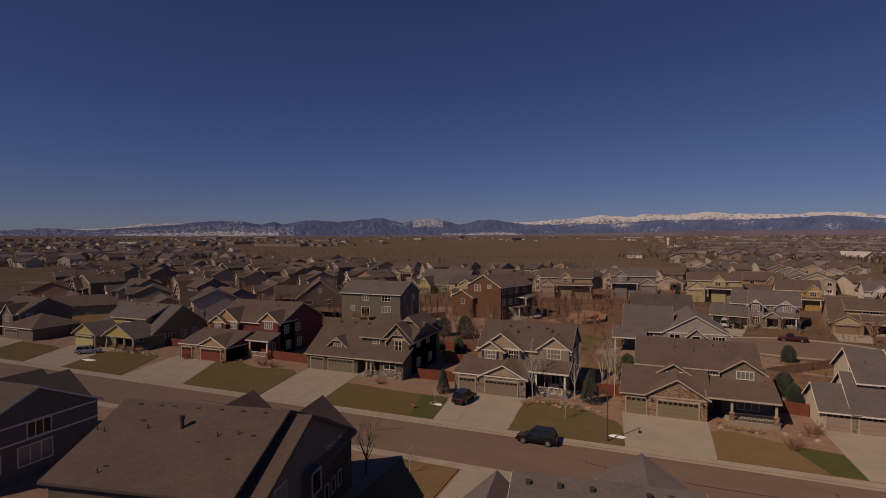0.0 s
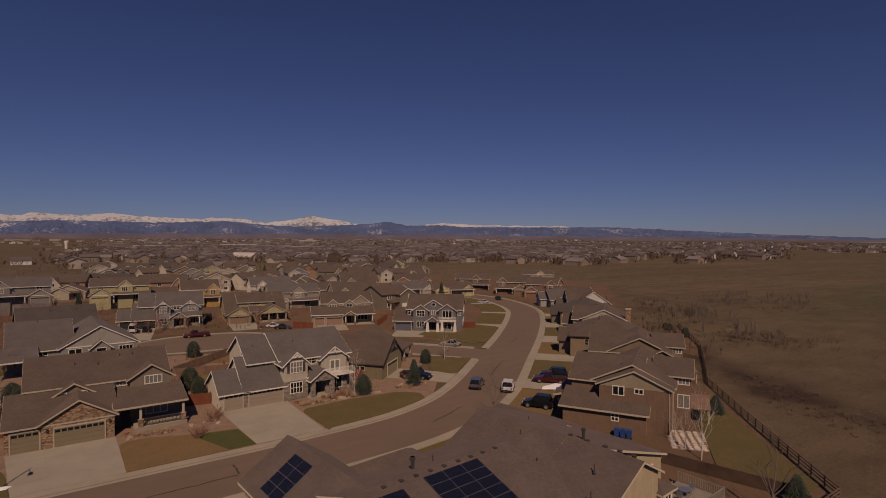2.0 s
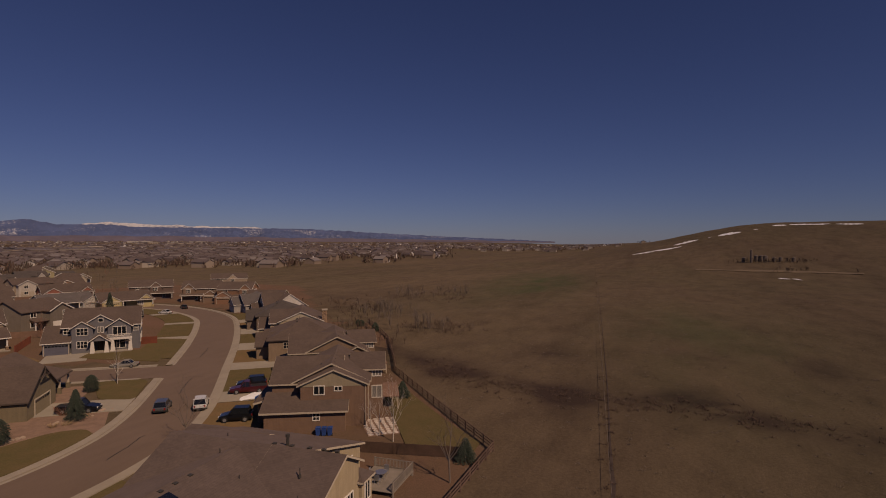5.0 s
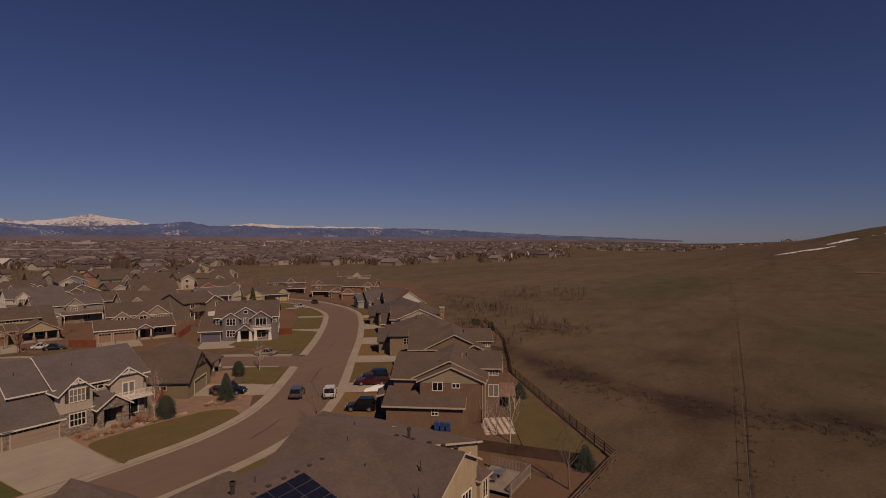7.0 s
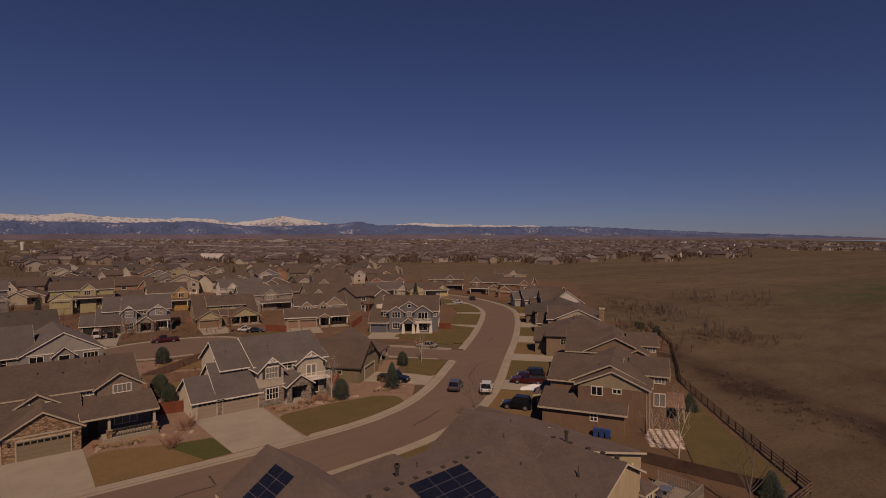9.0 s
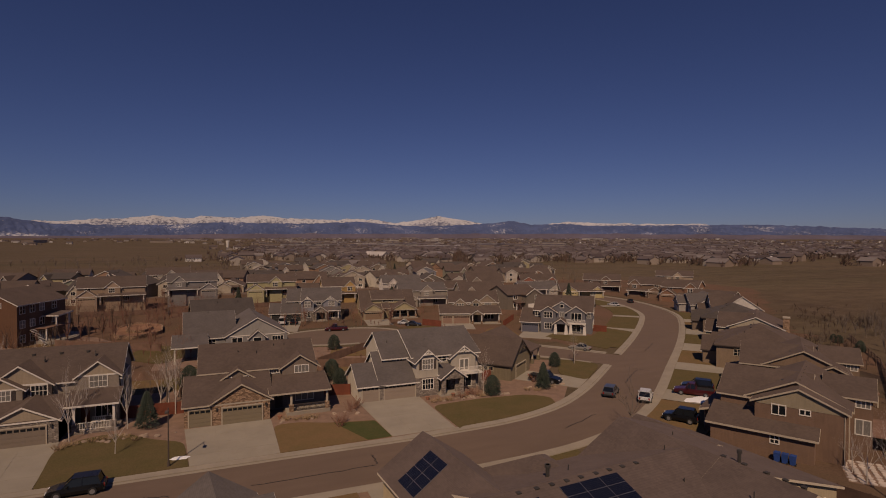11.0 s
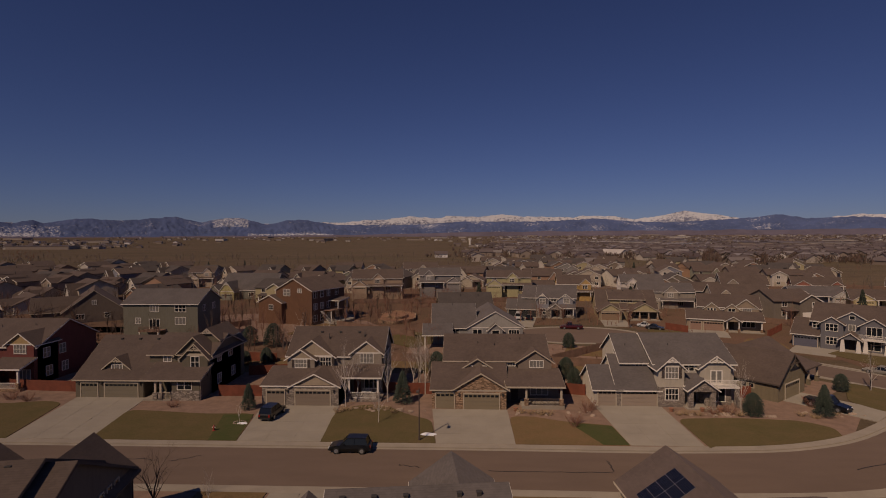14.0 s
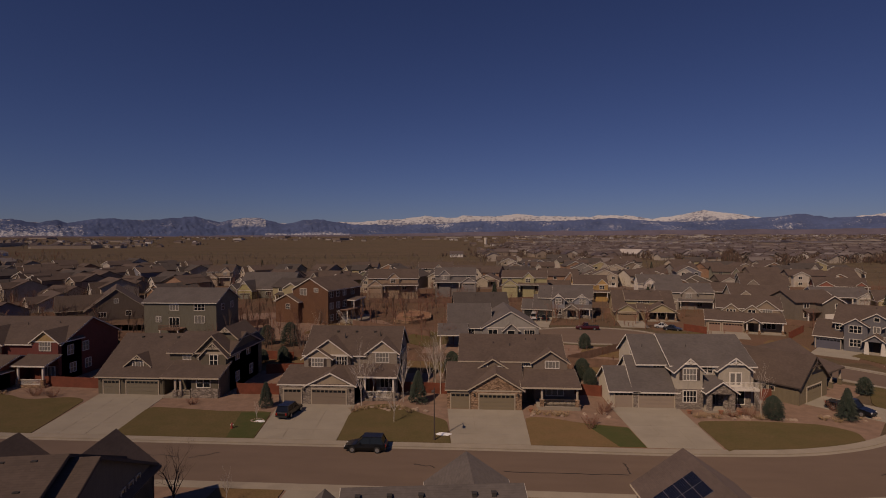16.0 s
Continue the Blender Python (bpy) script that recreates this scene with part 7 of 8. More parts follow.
HYDRANT = rough_mat("faded_red_cast_iron", (0.3, 0.05, 0.035), roughness=0.5)
h = thing("fire_hydrant", pose(-30.9, 63.8, 0.13), "red cast-iron fire hydrant on a front lawn", "fire hydrant")
part("barrel", Geo().tube((0, 0, 0), (0, 0, 0.55), 0.13, 0.12, 12).tube((0, 0, 0), (0, 0, 0.06), 0.19, 0.19, 12), HYDRANT, h)
part("bonnet", Geo().tube((0, 0, 0.55), (0, 0, 0.68), 0.16, 0.07, 12).tube((0, 0, 0.68), (0, 0, 0.74), 0.035, 0.035, 6), HYDRANT, h, "white-capped bonnet")
for k, a in enumerate((0, 90, 180)):
    part("outlet", Geo().tube((0.1 * math.cos(radians(a)), 0.1 * math.sin(radians(a)), 0.42), (0.22 * math.cos(radians(a)), 0.22 * math.sin(radians(a)), 0.42), 0.06, 0.06, 8), WHITE, h)
# stone ring round a sapling
ring = thing("tree_ring", pose(-28.9, 66.7, 0.14), "ring of small pale stones round a sapling on the lawn", "edging")
for k in range(16):
    st = shared("edge_stone", ROCKS[k % 4], ring, (0.75 * math.cos(k * 0.3927), 0.6 * math.sin(k * 0.3927), 0.03), k * 47.0)
    st.scale = (0.45, 0.45, 0.45)
place(bare_tree(31, 2.6, BARK_PALE, 0.4, 0.03, 2, "thin staked sapling with bare twigs"), [(-28.9, 66.7), (-22.6, 45.4)], 1.0, 1.35, 31, 0.13)
TERRACOTTA = rough_mat("terracotta_pot", (0.28, 0.13, 0.08), spread=0.2)
for x, y, z in ((28.0, 72.9, 0.1), (32.2, 73.0, 0.1), (6.9, 72.4, 0.1), (-75.0, 74.0, 0.12), (34.6, 72.9, 0.1)):
    b = thing("flower_pot", pose(x, y, z), "terracotta flower pot with dry stems by a house front", "flower pot", "flower pots")
    part("pot", Geo().tube((0, 0, 0), (0, 0, 0.45), 0.2, 0.3, 12).tube((0, 0, 0.4), (0, 0, 0.48), 0.33, 0.33, 12), TERRACOTTA, b)
    part("stem_clump", twig_clump(int(x * 10), 22, 0.5, 0.5, 0.01), SHRUB_TAN, b, fix=False)
# porch bench
b = thing("porch_bench", pose(-14.6, 78.2, 0.45), "pale wooden bench on a front porch", "bench")
part("seat", Geo().box(-0.75, 0.75, -0.25, 0.25, 0.42, 0.47), WHITE, b)
part("backrest", Geo().lattice([-0.75, -0.69] + [-0.69 + 0.115 * k for k in range(1, 12)] + [0.69, 0.75], [0.47, 0.55, 0.88, 0.95], lambda i, j: j != 1 or i % 2 == 0, 0.2, 0.25), WHITE, b)
for x in (-0.7, 0.7):
    for y in (-0.2, 0.2):
        part("leg", Geo().box(x - 0.04, x + 0.04, y - 0.04, y + 0.04, 0, 0.42), WHITE, b)
# deck and patio set behind the solar house
d = thing("garden_deck", pose(46.4, 24.4, 0, 0, 0, 4), "weathered wooden deck with railing behind a house", "deck")
for k in range(22):
    part("plank", Geo().box(-2.6, 2.6, -2.2 + k * 0.2, -2.2 + k * 0.2 + 0.185, 0.5, 0.54), WOOD_GREY, d)
for x, y in ((-2.5, -2.1), (2.5, -2.1), (2.5, 2.1), (-2.5, 2.1)):
    part("leg", Geo().box(x - 0.07, x + 0.07, y - 0.07, y + 0.07, -0.1, 1.5), WOOD_GREY, d)
shared("railing", rail_mesh(5.0, WOOD_GREY), d, (-2.5, -2.1, 0.54)), shared("railing", rail_mesh(4.2, WOOD_GREY), d, (2.5, -2.1, 0.54), 90)
t = thing("garden_table", pose(46.2, 24.6, 0.54), "round pale metal garden table", "table")
part("tabletop", Geo().tube((0, 0, 0.7), (0, 0, 0.73), 0.6, 0.6, 20), ALU, t)
for k in range(4):
    part("leg", Geo().tube((0.4 * math.cos(k * 1.57), 0.4 * math.sin(k * 1.57), 0), (0.3 * math.cos(k * 1.57), 0.3 * math.sin(k * 1.57), 0.7), 0.025, 0.025, 6), ALU, t)
c = thing("garden_chair", pose(47.2, 24.6, 0.54, 0, 0, -90), "pale metal garden chair", "chair", "garden chairs")
part("seat", Geo().box(-0.25, 0.25, -0.25, 0.25, 0.42, 0.46), ALU, c), part("backrest", Geo().box(-0.25, 0.25, 0.22, 0.26, 0.46, 0.95), ALU, c)
for x in (-0.22, 0.22):
    for y in (-0.22, 0.22):
        part("leg", Geo().tube((x, y, 0), (x, y, 0.42), 0.02, 0.02, 6), ALU, c)
copy_thing(c, pose(45.2, 24.4, 0.54, 0, 0, 90)), copy_thing(c, pose(46.2, 25.6, 0.54, 0, 0, 10))


# ---- further streets: one object for each house ----
PALETTE = [(0.44, 0.37, 0.29), (0.3, 0.24, 0.18), (0.22, 0.17, 0.13), (0.42, 0.36, 0.28), (0.26, 0.24, 0.22), (0.18, 0.15, 0.12), (0.5, 0.45, 0.38), (0.33, 0.2, 0.13), (0.24, 0.23, 0.17), (0.4, 0.34, 0.2), (0.2, 0.2, 0.23)]
PAL_WORDS = ["tan", "light brown", "brown", "beige", "grey", "dark taupe", "cream", "red-brown", "olive", "ochre", "blue-grey"]


def far_window():
    def make():
        g = Geo().box(-0.7, 0.7, -0.05, 0, -0.6, 0.6, 1).lattice([-0.85, -0.7, -0.04, 0.04, 0.7, 0.85], [-0.74, -0.6, 0.6, 0.74], lambda i, j: i % 2 == 0 or j != 1, -0.09, 0)
        return g.mesh("window", [WHITE, GLASS])
    return cached("far_window", make)


def far_house(x, y, rz, seed):
    r = random.Random(seed)
    k = r.randrange(len(PALETTE))
    two = r.random() < 0.55
    t = thing("house", pose(x, y, 0, 0, 0, rz), f"{PAL_WORDS[k]} {'two-storey' if two else 'single-storey'} house with brown shingle gable roof", "house", "houses of the far streets")
    wall, roof = siding(PALETTE[k]), r.choice((ROOF_BROWN, ROOF_BROWN, ROOF_DARK))
    w, d, e = r.uniform(12, 16), r.uniform(10, 13), 5.3 if two else 2.9
    ap = e + d * 0.23

    def body(x0, x1, y0, y1, eave, apex, axis):
        a0, a1, b0, b1 = (y0, y1, x0, x1) if axis == "x" else (x0, x1, y0, y1)
        am = (a0 + a1) / 2
        part("wall", Geo().prism([(a0, -0.4), (a1, -0.4), (a1, eave), (am, apex), (a0, eave)], axis, b0, b1), wall, t)
        s = (apex - eave) / (am - a0)
        g = Geo()
        for c0 in (a0 - 0.5, a1 + 0.5):
            ee = eave - 0.5 * s + 0.02
            g.prism([(c0, ee), (am, apex + 0.02), (am, apex + 0.24), (c0, ee + 0.22)], axis, b0 - 0.4, b1 + 0.4)
        part("roof", g, roof, t)
        if axis == "y":
            q, ee = Geo(), eave - 0.5 * s + 0.02
            for c0 in (a0 - 0.5, a1 + 0.5):
                q.prism([(c0, ee - 0.1), (am, apex - 0.09), (am, apex + 0.2), (c0, ee + 0.18)], axis, b0 - 0.46, b0 - 0.38)
            part("rake_board", q, WHITE, t)
    if r.random() < 0.4:
        body(-d / 2, d / 2, 0, w, e, ap, "y")
        w = d
    else:
        body(-w / 2, w / 2, 0, d, e, ap, "x")
    gx = r.choice((-1, 1)) * w * 0.22
    if r.random() < 0.5:
        wall = siding((0.5, 0.45, 0.39))
    body(gx - 3.2, gx + 3.2, -2.5, d * 0.5, e if two and r.random() < 0.5 else 2.9, (e if two else 2.9) + 1.8, "y")
    for fx in ((-0.25, 0.32) if two and y < 300 else (-gx / w,)):
        for z in ((1.6, 4.3) if two else (1.6,)):
            shared("window", far_window(), t, (fx * w, -0.02 if abs(fx * w - gx) > 3.4 else -2.52, z))
    if y < 320:
        part("garage_door", Geo().box(gx - 2.4, gx + 2.4, -2.56, -2.51, 0, 2.2).box(gx - 2.4, gx + 2.4, -2.58, -2.56, 1.06, 1.1), r.choice((WHITE, TAN_TRIM, TAN_TRIM)), t)
        px = -gx * 0.7
        part("porch_roof", Geo().prism([(-2.2, 2.5), (0.0, 3.2), (0.0, 3.35), (-2.3, 2.65)], "x", px - 2.4, px + 2.4), roof, t)
        for q in (-2.1, 2.1):
            part("porch_post", Geo().box(px + q - 0.13, px + q + 0.13, -2.0, -1.74, -0.2, 2.6), WHITE, t)
        part("roof_vent", Geo().tube((w * 0.2, d * 0.62, e + 0.8), (w * 0.2, d * 0.62, ap + 0.25), 0.12, 0.12, 8), PIPE, t)


rnd = random.Random(77)
TAKEN = [(o.matrix_basis.translation.x, o.matrix_basis.translation.y) for o in list(scene.collection.objects) if o.name.startswith("house") and o.parent is None]
count = 0
for row, y in enumerate((120, 150, 174, 200, 226, 250, 276, 302, 330, 356, 384, 412, 440)):
    x = -1.15 * y - 60
    while x < 0.72 * y - 5:
        xx, yy = x + rnd.uniform(-3, 3), y + rnd.uniform(-4, 4) + 0.06 * x
        x += rnd.uniform(16.5, 20.5)
        if y > 330 and (-0.42 * y < xx < -0.05 * y or xx > 0.3 * y) and rnd.random() < 0.8:
            continue
        if min(math.hypot(xx - a, yy - b - 4) for a, b in TAKEN) < 21 or (-125 < xx < 75 and yy < 185) or road_gap(xx, yy) < 16 or yy < 105:
            continue
        reach = math.hypot(xx, yy)
        if (xx < -0.55 * yy and reach > 455) or (-0.55 * yy <= xx < 0.03 * yy and reach > 335):
            continue
        turn = -28 if xx < -0.4 * yy else -14 if xx < -0.1 * yy else 0
        far_house(xx, yy, turn + (0 if row % 2 or rnd.random() < 0.7 else 180) + rnd.uniform(-16, 16), 1000 + count)
        count += 1
# east-west streets between those rows
for y in (139, 190, 246, 302, 360):
    pts = smooth_line([(-1.2 * y - 80, y - 0.06 * (1.2 * y + 80) + 1), (-0.6 * y, y - 0.03 * y), (-140 if y < 200 else -0.2 * y, y - 8)] if y < 200 else [(-1.2 * y - 80, y - 0.07 * y - 5), (0, y), (0.5 * y, y + 0.03 * y)], 12)
    tagged(part("road", ribbon(pts, -4.5, 4.5, 0.06), ASPHALT), "reddish asphalt street of the far blocks", "road", kind="structure")

# bare trees and evergreens of the far streets
spots = []
for k in range(300):
    y = rnd.uniform(125, 390)
    x = rnd.uniform(-1.2 * y, 0.75 * y)
    if (-120 < x < 70 and y < 170) or road_gap(x, y) < 4:
        continue
    spots.append((x, y))
place(bare_tree(21, 6.5, BARK, 0.65, 0.09, 2, "bare street tree of the far blocks"), spots[::3], 0.7, 1.3, 22)
place(bare_tree(22, 6.0, SHRUB_RED, 0.75, 0.09, 2, "reddish bare tree of the far blocks"), spots[1::3], 0.7, 1.3, 23)
place(conifer(23, 6.0, 1.5, "dark spruce of the far blocks"), [p for p in spots[2::9] if p[0] < 60 or p[1] > 170], 0.6, 1.2, 24)
place(conifer(24, 4.6, 2.2, "large rounded evergreen bush of a back garden", True), [(-47.3, 115), (-41.8, 114.2), (-81.3, 127), (-70.6, 145.5), (3.5, 150)], 0.8, 1.15, 25)

THICKET = rough_mat("dull_red_brown_twigs", (0.105, 0.068, 0.05), spread=0.3)


HOMES = [o.matrix_basis @ Vector((0, 5, 0)) for o in list(scene.collection.objects) if o.name.startswith(("house", "far_house")) and o.parent is None]


def garden_trees(name, n, box, h, mat, label, seed, lines=()):
    """Countless small bare trees and tall shrubs behind the houses."""
    r_ = random.Random(seed)
    g = Geo()
    k = 0
    while k < n:
        y = box[2] + (box[3] - box[2]) * r_.random() ** 0.8
        x = r_.uniform(box[0] * y, box[1] * y)
        k += 1
        if lines:
            a, c = lines[k % len(lines)]
            q = r_.random()
            x, y = a[0] + (c[0] - a[0]) * q + r_.gauss(0, 5), a[1] + (c[1] - a[1]) * q + r_.gauss(0, 5)
        if min(math.hypot(x - o.x, y - o.y) for o in HOMES) < 7.5:
            continue
        if road_gap(x, y) < 3 or noise.noise((x / 30, y / 30, seed)) < -0.15:
            continue
        b, hh, wd = Vector((x, y, hill(x, y))), h * r_.uniform(0.45, 1.2), r_.uniform(0.7, 1.3)
        fork = b + Vector((0, 0, hh * 0.25))
        g.tube(b - Vector((0, 0, 0.2)), fork, 0.09, 0.07, 4, False)
        for _ in range(13):
            a, s = r_.random() * math.tau, r_.uniform(0.05, 0.42) * hh * wd
            p = fork + Vector((math.cos(a) * s * 0.5, math.sin(a) * s * 0.5, hh * r_.uniform(0.2, 0.4)))
            e = p + Vector((math.cos(a) * s * 0.5, math.sin(a) * s * 0.5, hh * r_.uniform(0.15, 0.36)))
            u = Vector((math.sin(a), -math.cos(a), 0)) * min(0.035, 0.011 * hh)
            g.add([fork - u, fork + u, p + u, p - u], [(0, 1, 2, 3)])
            g.add([p - u, p + u, e], [(0, 1, 2)])
            for _k in range(3):
                f = p.lerp(e, r_.random())
                g.add([f - u * 0.7, f + u * 0.7, f + Vector((r_.gauss(0, 0.13), r_.gauss(0, 0.13), r_.uniform(0.05, 0.2))) * hh], [(0, 1, 2)])
    tagged(new(name, g.mesh(name, [mat], False)), label, "trees", kind="stuff")


garden_trees("garden_trees", 620, (-1.05, 0.35, 104, 240), 6.0, SHRUB_RED, "reddish bare trees and shrubs of the back gardens", 71)
garden_trees("garden_trees", 1500, (-1.2, 0.75, 200, 620), 7.0, BARK, "grey-brown bare trees between the far streets", 72)
garden_trees("prairie_thicket", 120, (0, 1, 40, 60), 2.6, THICKET, "hazy reddish bare thicket behind the gardens", 74, [((100, 53), (126, 70)), ((118, 72), (150, 98)), ((150, 100), (200, 128)), ((160, 92), (180, 100))])
garden_trees("prairie_thicket", 110, (0, 1, 40, 60), 4.6, BARK, "pale bare trees along a dry hollow", 75, [((146, 78), (154, 80)), ((131, 60), (141, 58)), ((222, 80), (238, 90)), ((205, 98), (222, 104)), ((160, 84), (176, 92))])
garden_trees("garden_trees", 420, (-1.25, -0.12, 97, 200), 7.2, THICKET, "brown bare garden trees behind the first houses", 78)
garden_trees("plain_trees", 900, (-2.0, -0.8, 300, 900), 6.5, SHRUB_RED, "dark reddish bare trees scattered over the plain", 79)
garden_trees("garden_scrub", 900, (-0.95, 0.5, 95, 210), 1.6, SHRUB_RED, "low reddish shrubs in the back gardens", 73)

# ---- far town: uncountable small houses ----
TOWN_WALL = material("far_town_walls", lambda t, b: link(t, ramp(t, t.nodes.new("ShaderNodeNewGeometry").outputs["Random Per Island"], [(0.0, (0.24, 0.18, 0.14)), (0.45, (0.38, 0.31, 0.25)), (0.8, (0.5, 0.45, 0.39)), (0.95, (0.78, 0.75, 0.72))]), b.inputs["Base Color"]))
TOWN_ROOF = material("far_town_roofs", lambda t, b: link(t, ramp(t, t.nodes.new("ShaderNodeNewGeometry").outputs["Random Per Island"], [(0.0, (0.10, 0.075, 0.066)), (0.75, (0.175, 0.138, 0.122)), (1.0, (0.28, 0.245, 0.225))]), b.inputs["Base Color"]))
TOWN_TREE = material("far_tree_twigs", lambda t, b: link(t, ramp(t, t.nodes.new("ShaderNodeNewGeometry").outputs["Random Per Island"], [(0.0, (0.07, 0.047, 0.036)), (0.8, (0.16, 0.095, 0.066)), (1.0, (0.05, 0.056, 0.04))]), b.inputs["Base Color"]))


def town(az0, az1, r0, r1, n, seed, big=0.03):
    r_ = random.Random(seed)
    g, tr = Geo(), Geo()
    for k in range(n):
        az = radians(r_.uniform(az0, az1) + r_.gauss(0, 2.2))
        q = r_.random()
        near = r0 * (1.12 + 0.45 * noise.noise((math.degrees(az) * 0.35, seed, 0)) + 0.2 * noise.noise((math.degrees(az) * 1.7, seed, 5)))
        d = near / (1 - q * (1 - near / r1))
        x, y = d * math.sin(az), d * math.cos(az)
        z = hill(x, y)
        a = r_.choice((0.1, 0.1 + math.pi / 2)) + r_.uniform(-0.2, 0.2)
        wide = d > 1300 and r_.random() < big
        w, l, h = (r_.uniform(15, 30), r_.uniform(30, 70), r_.uniform(6, 9)) if wide else (r_.uniform(5, 7), r_.uniform(6, 9), r_.uniform(3.2, 6.0))
        c, s = math.cos(a), math.sin(a)
        put = lambda u, v, zz: (x + u * c - v * s, y + u * s + v * c, z + zz)
        up = h + (0.4 if wide else w * 0.42)
        g.add([put(u, v, zz) for zz in (-1, h) for u, v in ((-w, -l), (w, -l), (w, l), (-w, l))] + [put(0, -l, up), put(0, l, up)],
              [(0, 1, 5, 8, 4), (2, 3, 7, 9, 6), (1, 2, 6, 5), (3, 0, 4, 7)], 0)
        e = 0.7
        g.add([put(-w - e, -l - e, h - 0.3), put(-w - e, l + e, h - 0.3), put(0, -l - e, up + 0.3), put(0, l + e, up + 0.3), put(w + e, -l - e, h - 0.3), put(w + e, l + e, h - 0.3)], [(0, 2, 3, 1), (2, 4, 5, 3)], 1)
        for _ in range(7):
            u, v = r_.uniform(-26, 26), r_.uniform(-22, 22)
            b = Vector(put(u, v, 0))
            hh = r_.uniform(3, 8)
            for _k in range(8):
                o = Vector((r_.uniform(-2.2, 2.2), r_.uniform(-2.2, 2.2), hh * r_.uniform(0.35, 1)))
                tr.add([b, b + o + Vector((0.22, 0, 0)), b + o + Vector((-0.2, 0.22, 0.7)), b + o + Vector((0, -0.22, -0.5))], [(0, 1, 2), (0, 2, 3), (0, 3, 1), (1, 2, 3)])
    me = g.mesh("far_town", [TOWN_WALL, TOWN_ROOF], False)
    tagged(new("far_town", me), "countless small houses of the distant town", "town", kind="stuff")
    tagged(new("far_trees", tr.mesh("far_trees", [TOWN_TREE], False)), "bare trees scattered through the distant town", "trees", kind="stuff")


town(4, 52, 560, 3700, 3900, 31, 0.05)
town(46, 66, 760, 2800, 900, 32, 0.02)
town(-64, -46, 520, 3000, 190, 33, 0.05)
town(-62, -30, 1250, 3000, 150, 36, 0.05)
town(-36, 4, 1900, 3600, 110, 34, 0.03)
town(60, 84, 1300, 3000, 330, 35, 0.0)

# ---- long pale buildings beyond the streets ----
HALL_ROOF = rough_mat("pale_metal_roof", (0.46, 0.42, 0.39), scale=0.3, spread=0.15)
HALL_WALL = rough_mat("pale_plaster", (0.5, 0.44, 0.38), scale=0.2, spread=0.2)
HALL_DARK = rough_mat("brown_cladding", (0.17, 0.13, 0.11), scale=0.2, spread=0.2)


def hall(x, y, rz, w, d, h, rise, wall, roof, label):
    """A long low building: walls, shallow roof, a strip of windows."""
    t = thing("hall", pose(x, y, hill(x, y), 0, 0, rz), label, "building", "long buildings of the plain")
    part("wall", Geo().prism([(0, -1), (d, -1), (d, h), (d / 2, h + rise), (0, h)], "x", -w / 2, w / 2), wall, t)
    s = rise / (d / 2)
    g = Geo()
    for a in (-0.8, d + 0.8):
        g.prism([(a, h - 0.8 * s + 0.05), (d / 2, h + rise + 0.05), (d / 2, h + rise + 0.5), (a, h - 0.8 * s + 0.5)], "x", -w / 2 - 0.8, w / 2 + 0.8)
    part("roof", g, roof, t)
    n = max(2, round(w / 7))
    for k in range(n):
        c = -w / 2 + w * (k + 0.5) / n
        part("window", Geo().box(c - 1.6, c + 1.6, -0.1, 0.05, h * 0.35, h * 0.75), GLASS, t)


for x, y, rz, w, d, h, rise, wall, roof, label in (
        (160, 595, -56, 28, 16, 4.5, 4.5, HALL_WALL, HALL_ROOF, "long shed with a pale metal roof on the plain"),
        (188, 612, -56, 11, 12, 4.0, 4.0, HALL_WALL, HALL_ROOF, "small shed with a pale metal roof on the plain"),
        (310, 818, -40, 70, 30, 6, 0.6, HALL_DARK, HALL_ROOF, "long brown school building with a flat roof"),
        (365, 935, -30, 60, 26, 7, 0.6, HALL_WALL, HALL_DARK, "pale flat-roofed school building in the town"),
        (440, 925, -30, 55, 24, 7, 0.6, HALL_WALL, HALL_ROOF, "pale flat-roofed building in the town"),
        (545, 975, -28, 90, 18, 6, 1.5, HALL_WALL, HALL_DARK, "long pale row of flats in the town"),
        (385, 1450, -20, 90, 30, 8, 0.6, HALL_WALL, HALL_ROOF, "large pale flat-roofed store far off in the town"),
        (270, 700, -50, 16, 10, 3, 1.2, HALL_WALL, HALL_ROOF, "low white-roofed shed at the town's edge")):
    hall(x, y, rz, w, d, h, rise, wall, roof, label)

# ---- prairie brush along the wash, weeds ----
BRUSH = [((95, 41), (89, 33)), ((89, 33), (84, 20)), ((84, 20), (83, 5)), ((83, 5), (86, -4)), ((86, -4), (81, -16)), ((81, -16), (80, -40)), ((120, 76), (150, 96)), ((150, 96), (200, 124)), ((133, 60), (141, 57)), ((136, 53), (142, 51)), ((160, 93), (172, 98)), ((205, 96), (224, 104)), ((204, 78), (222, 84)), ((138, 58), (146, 60))]


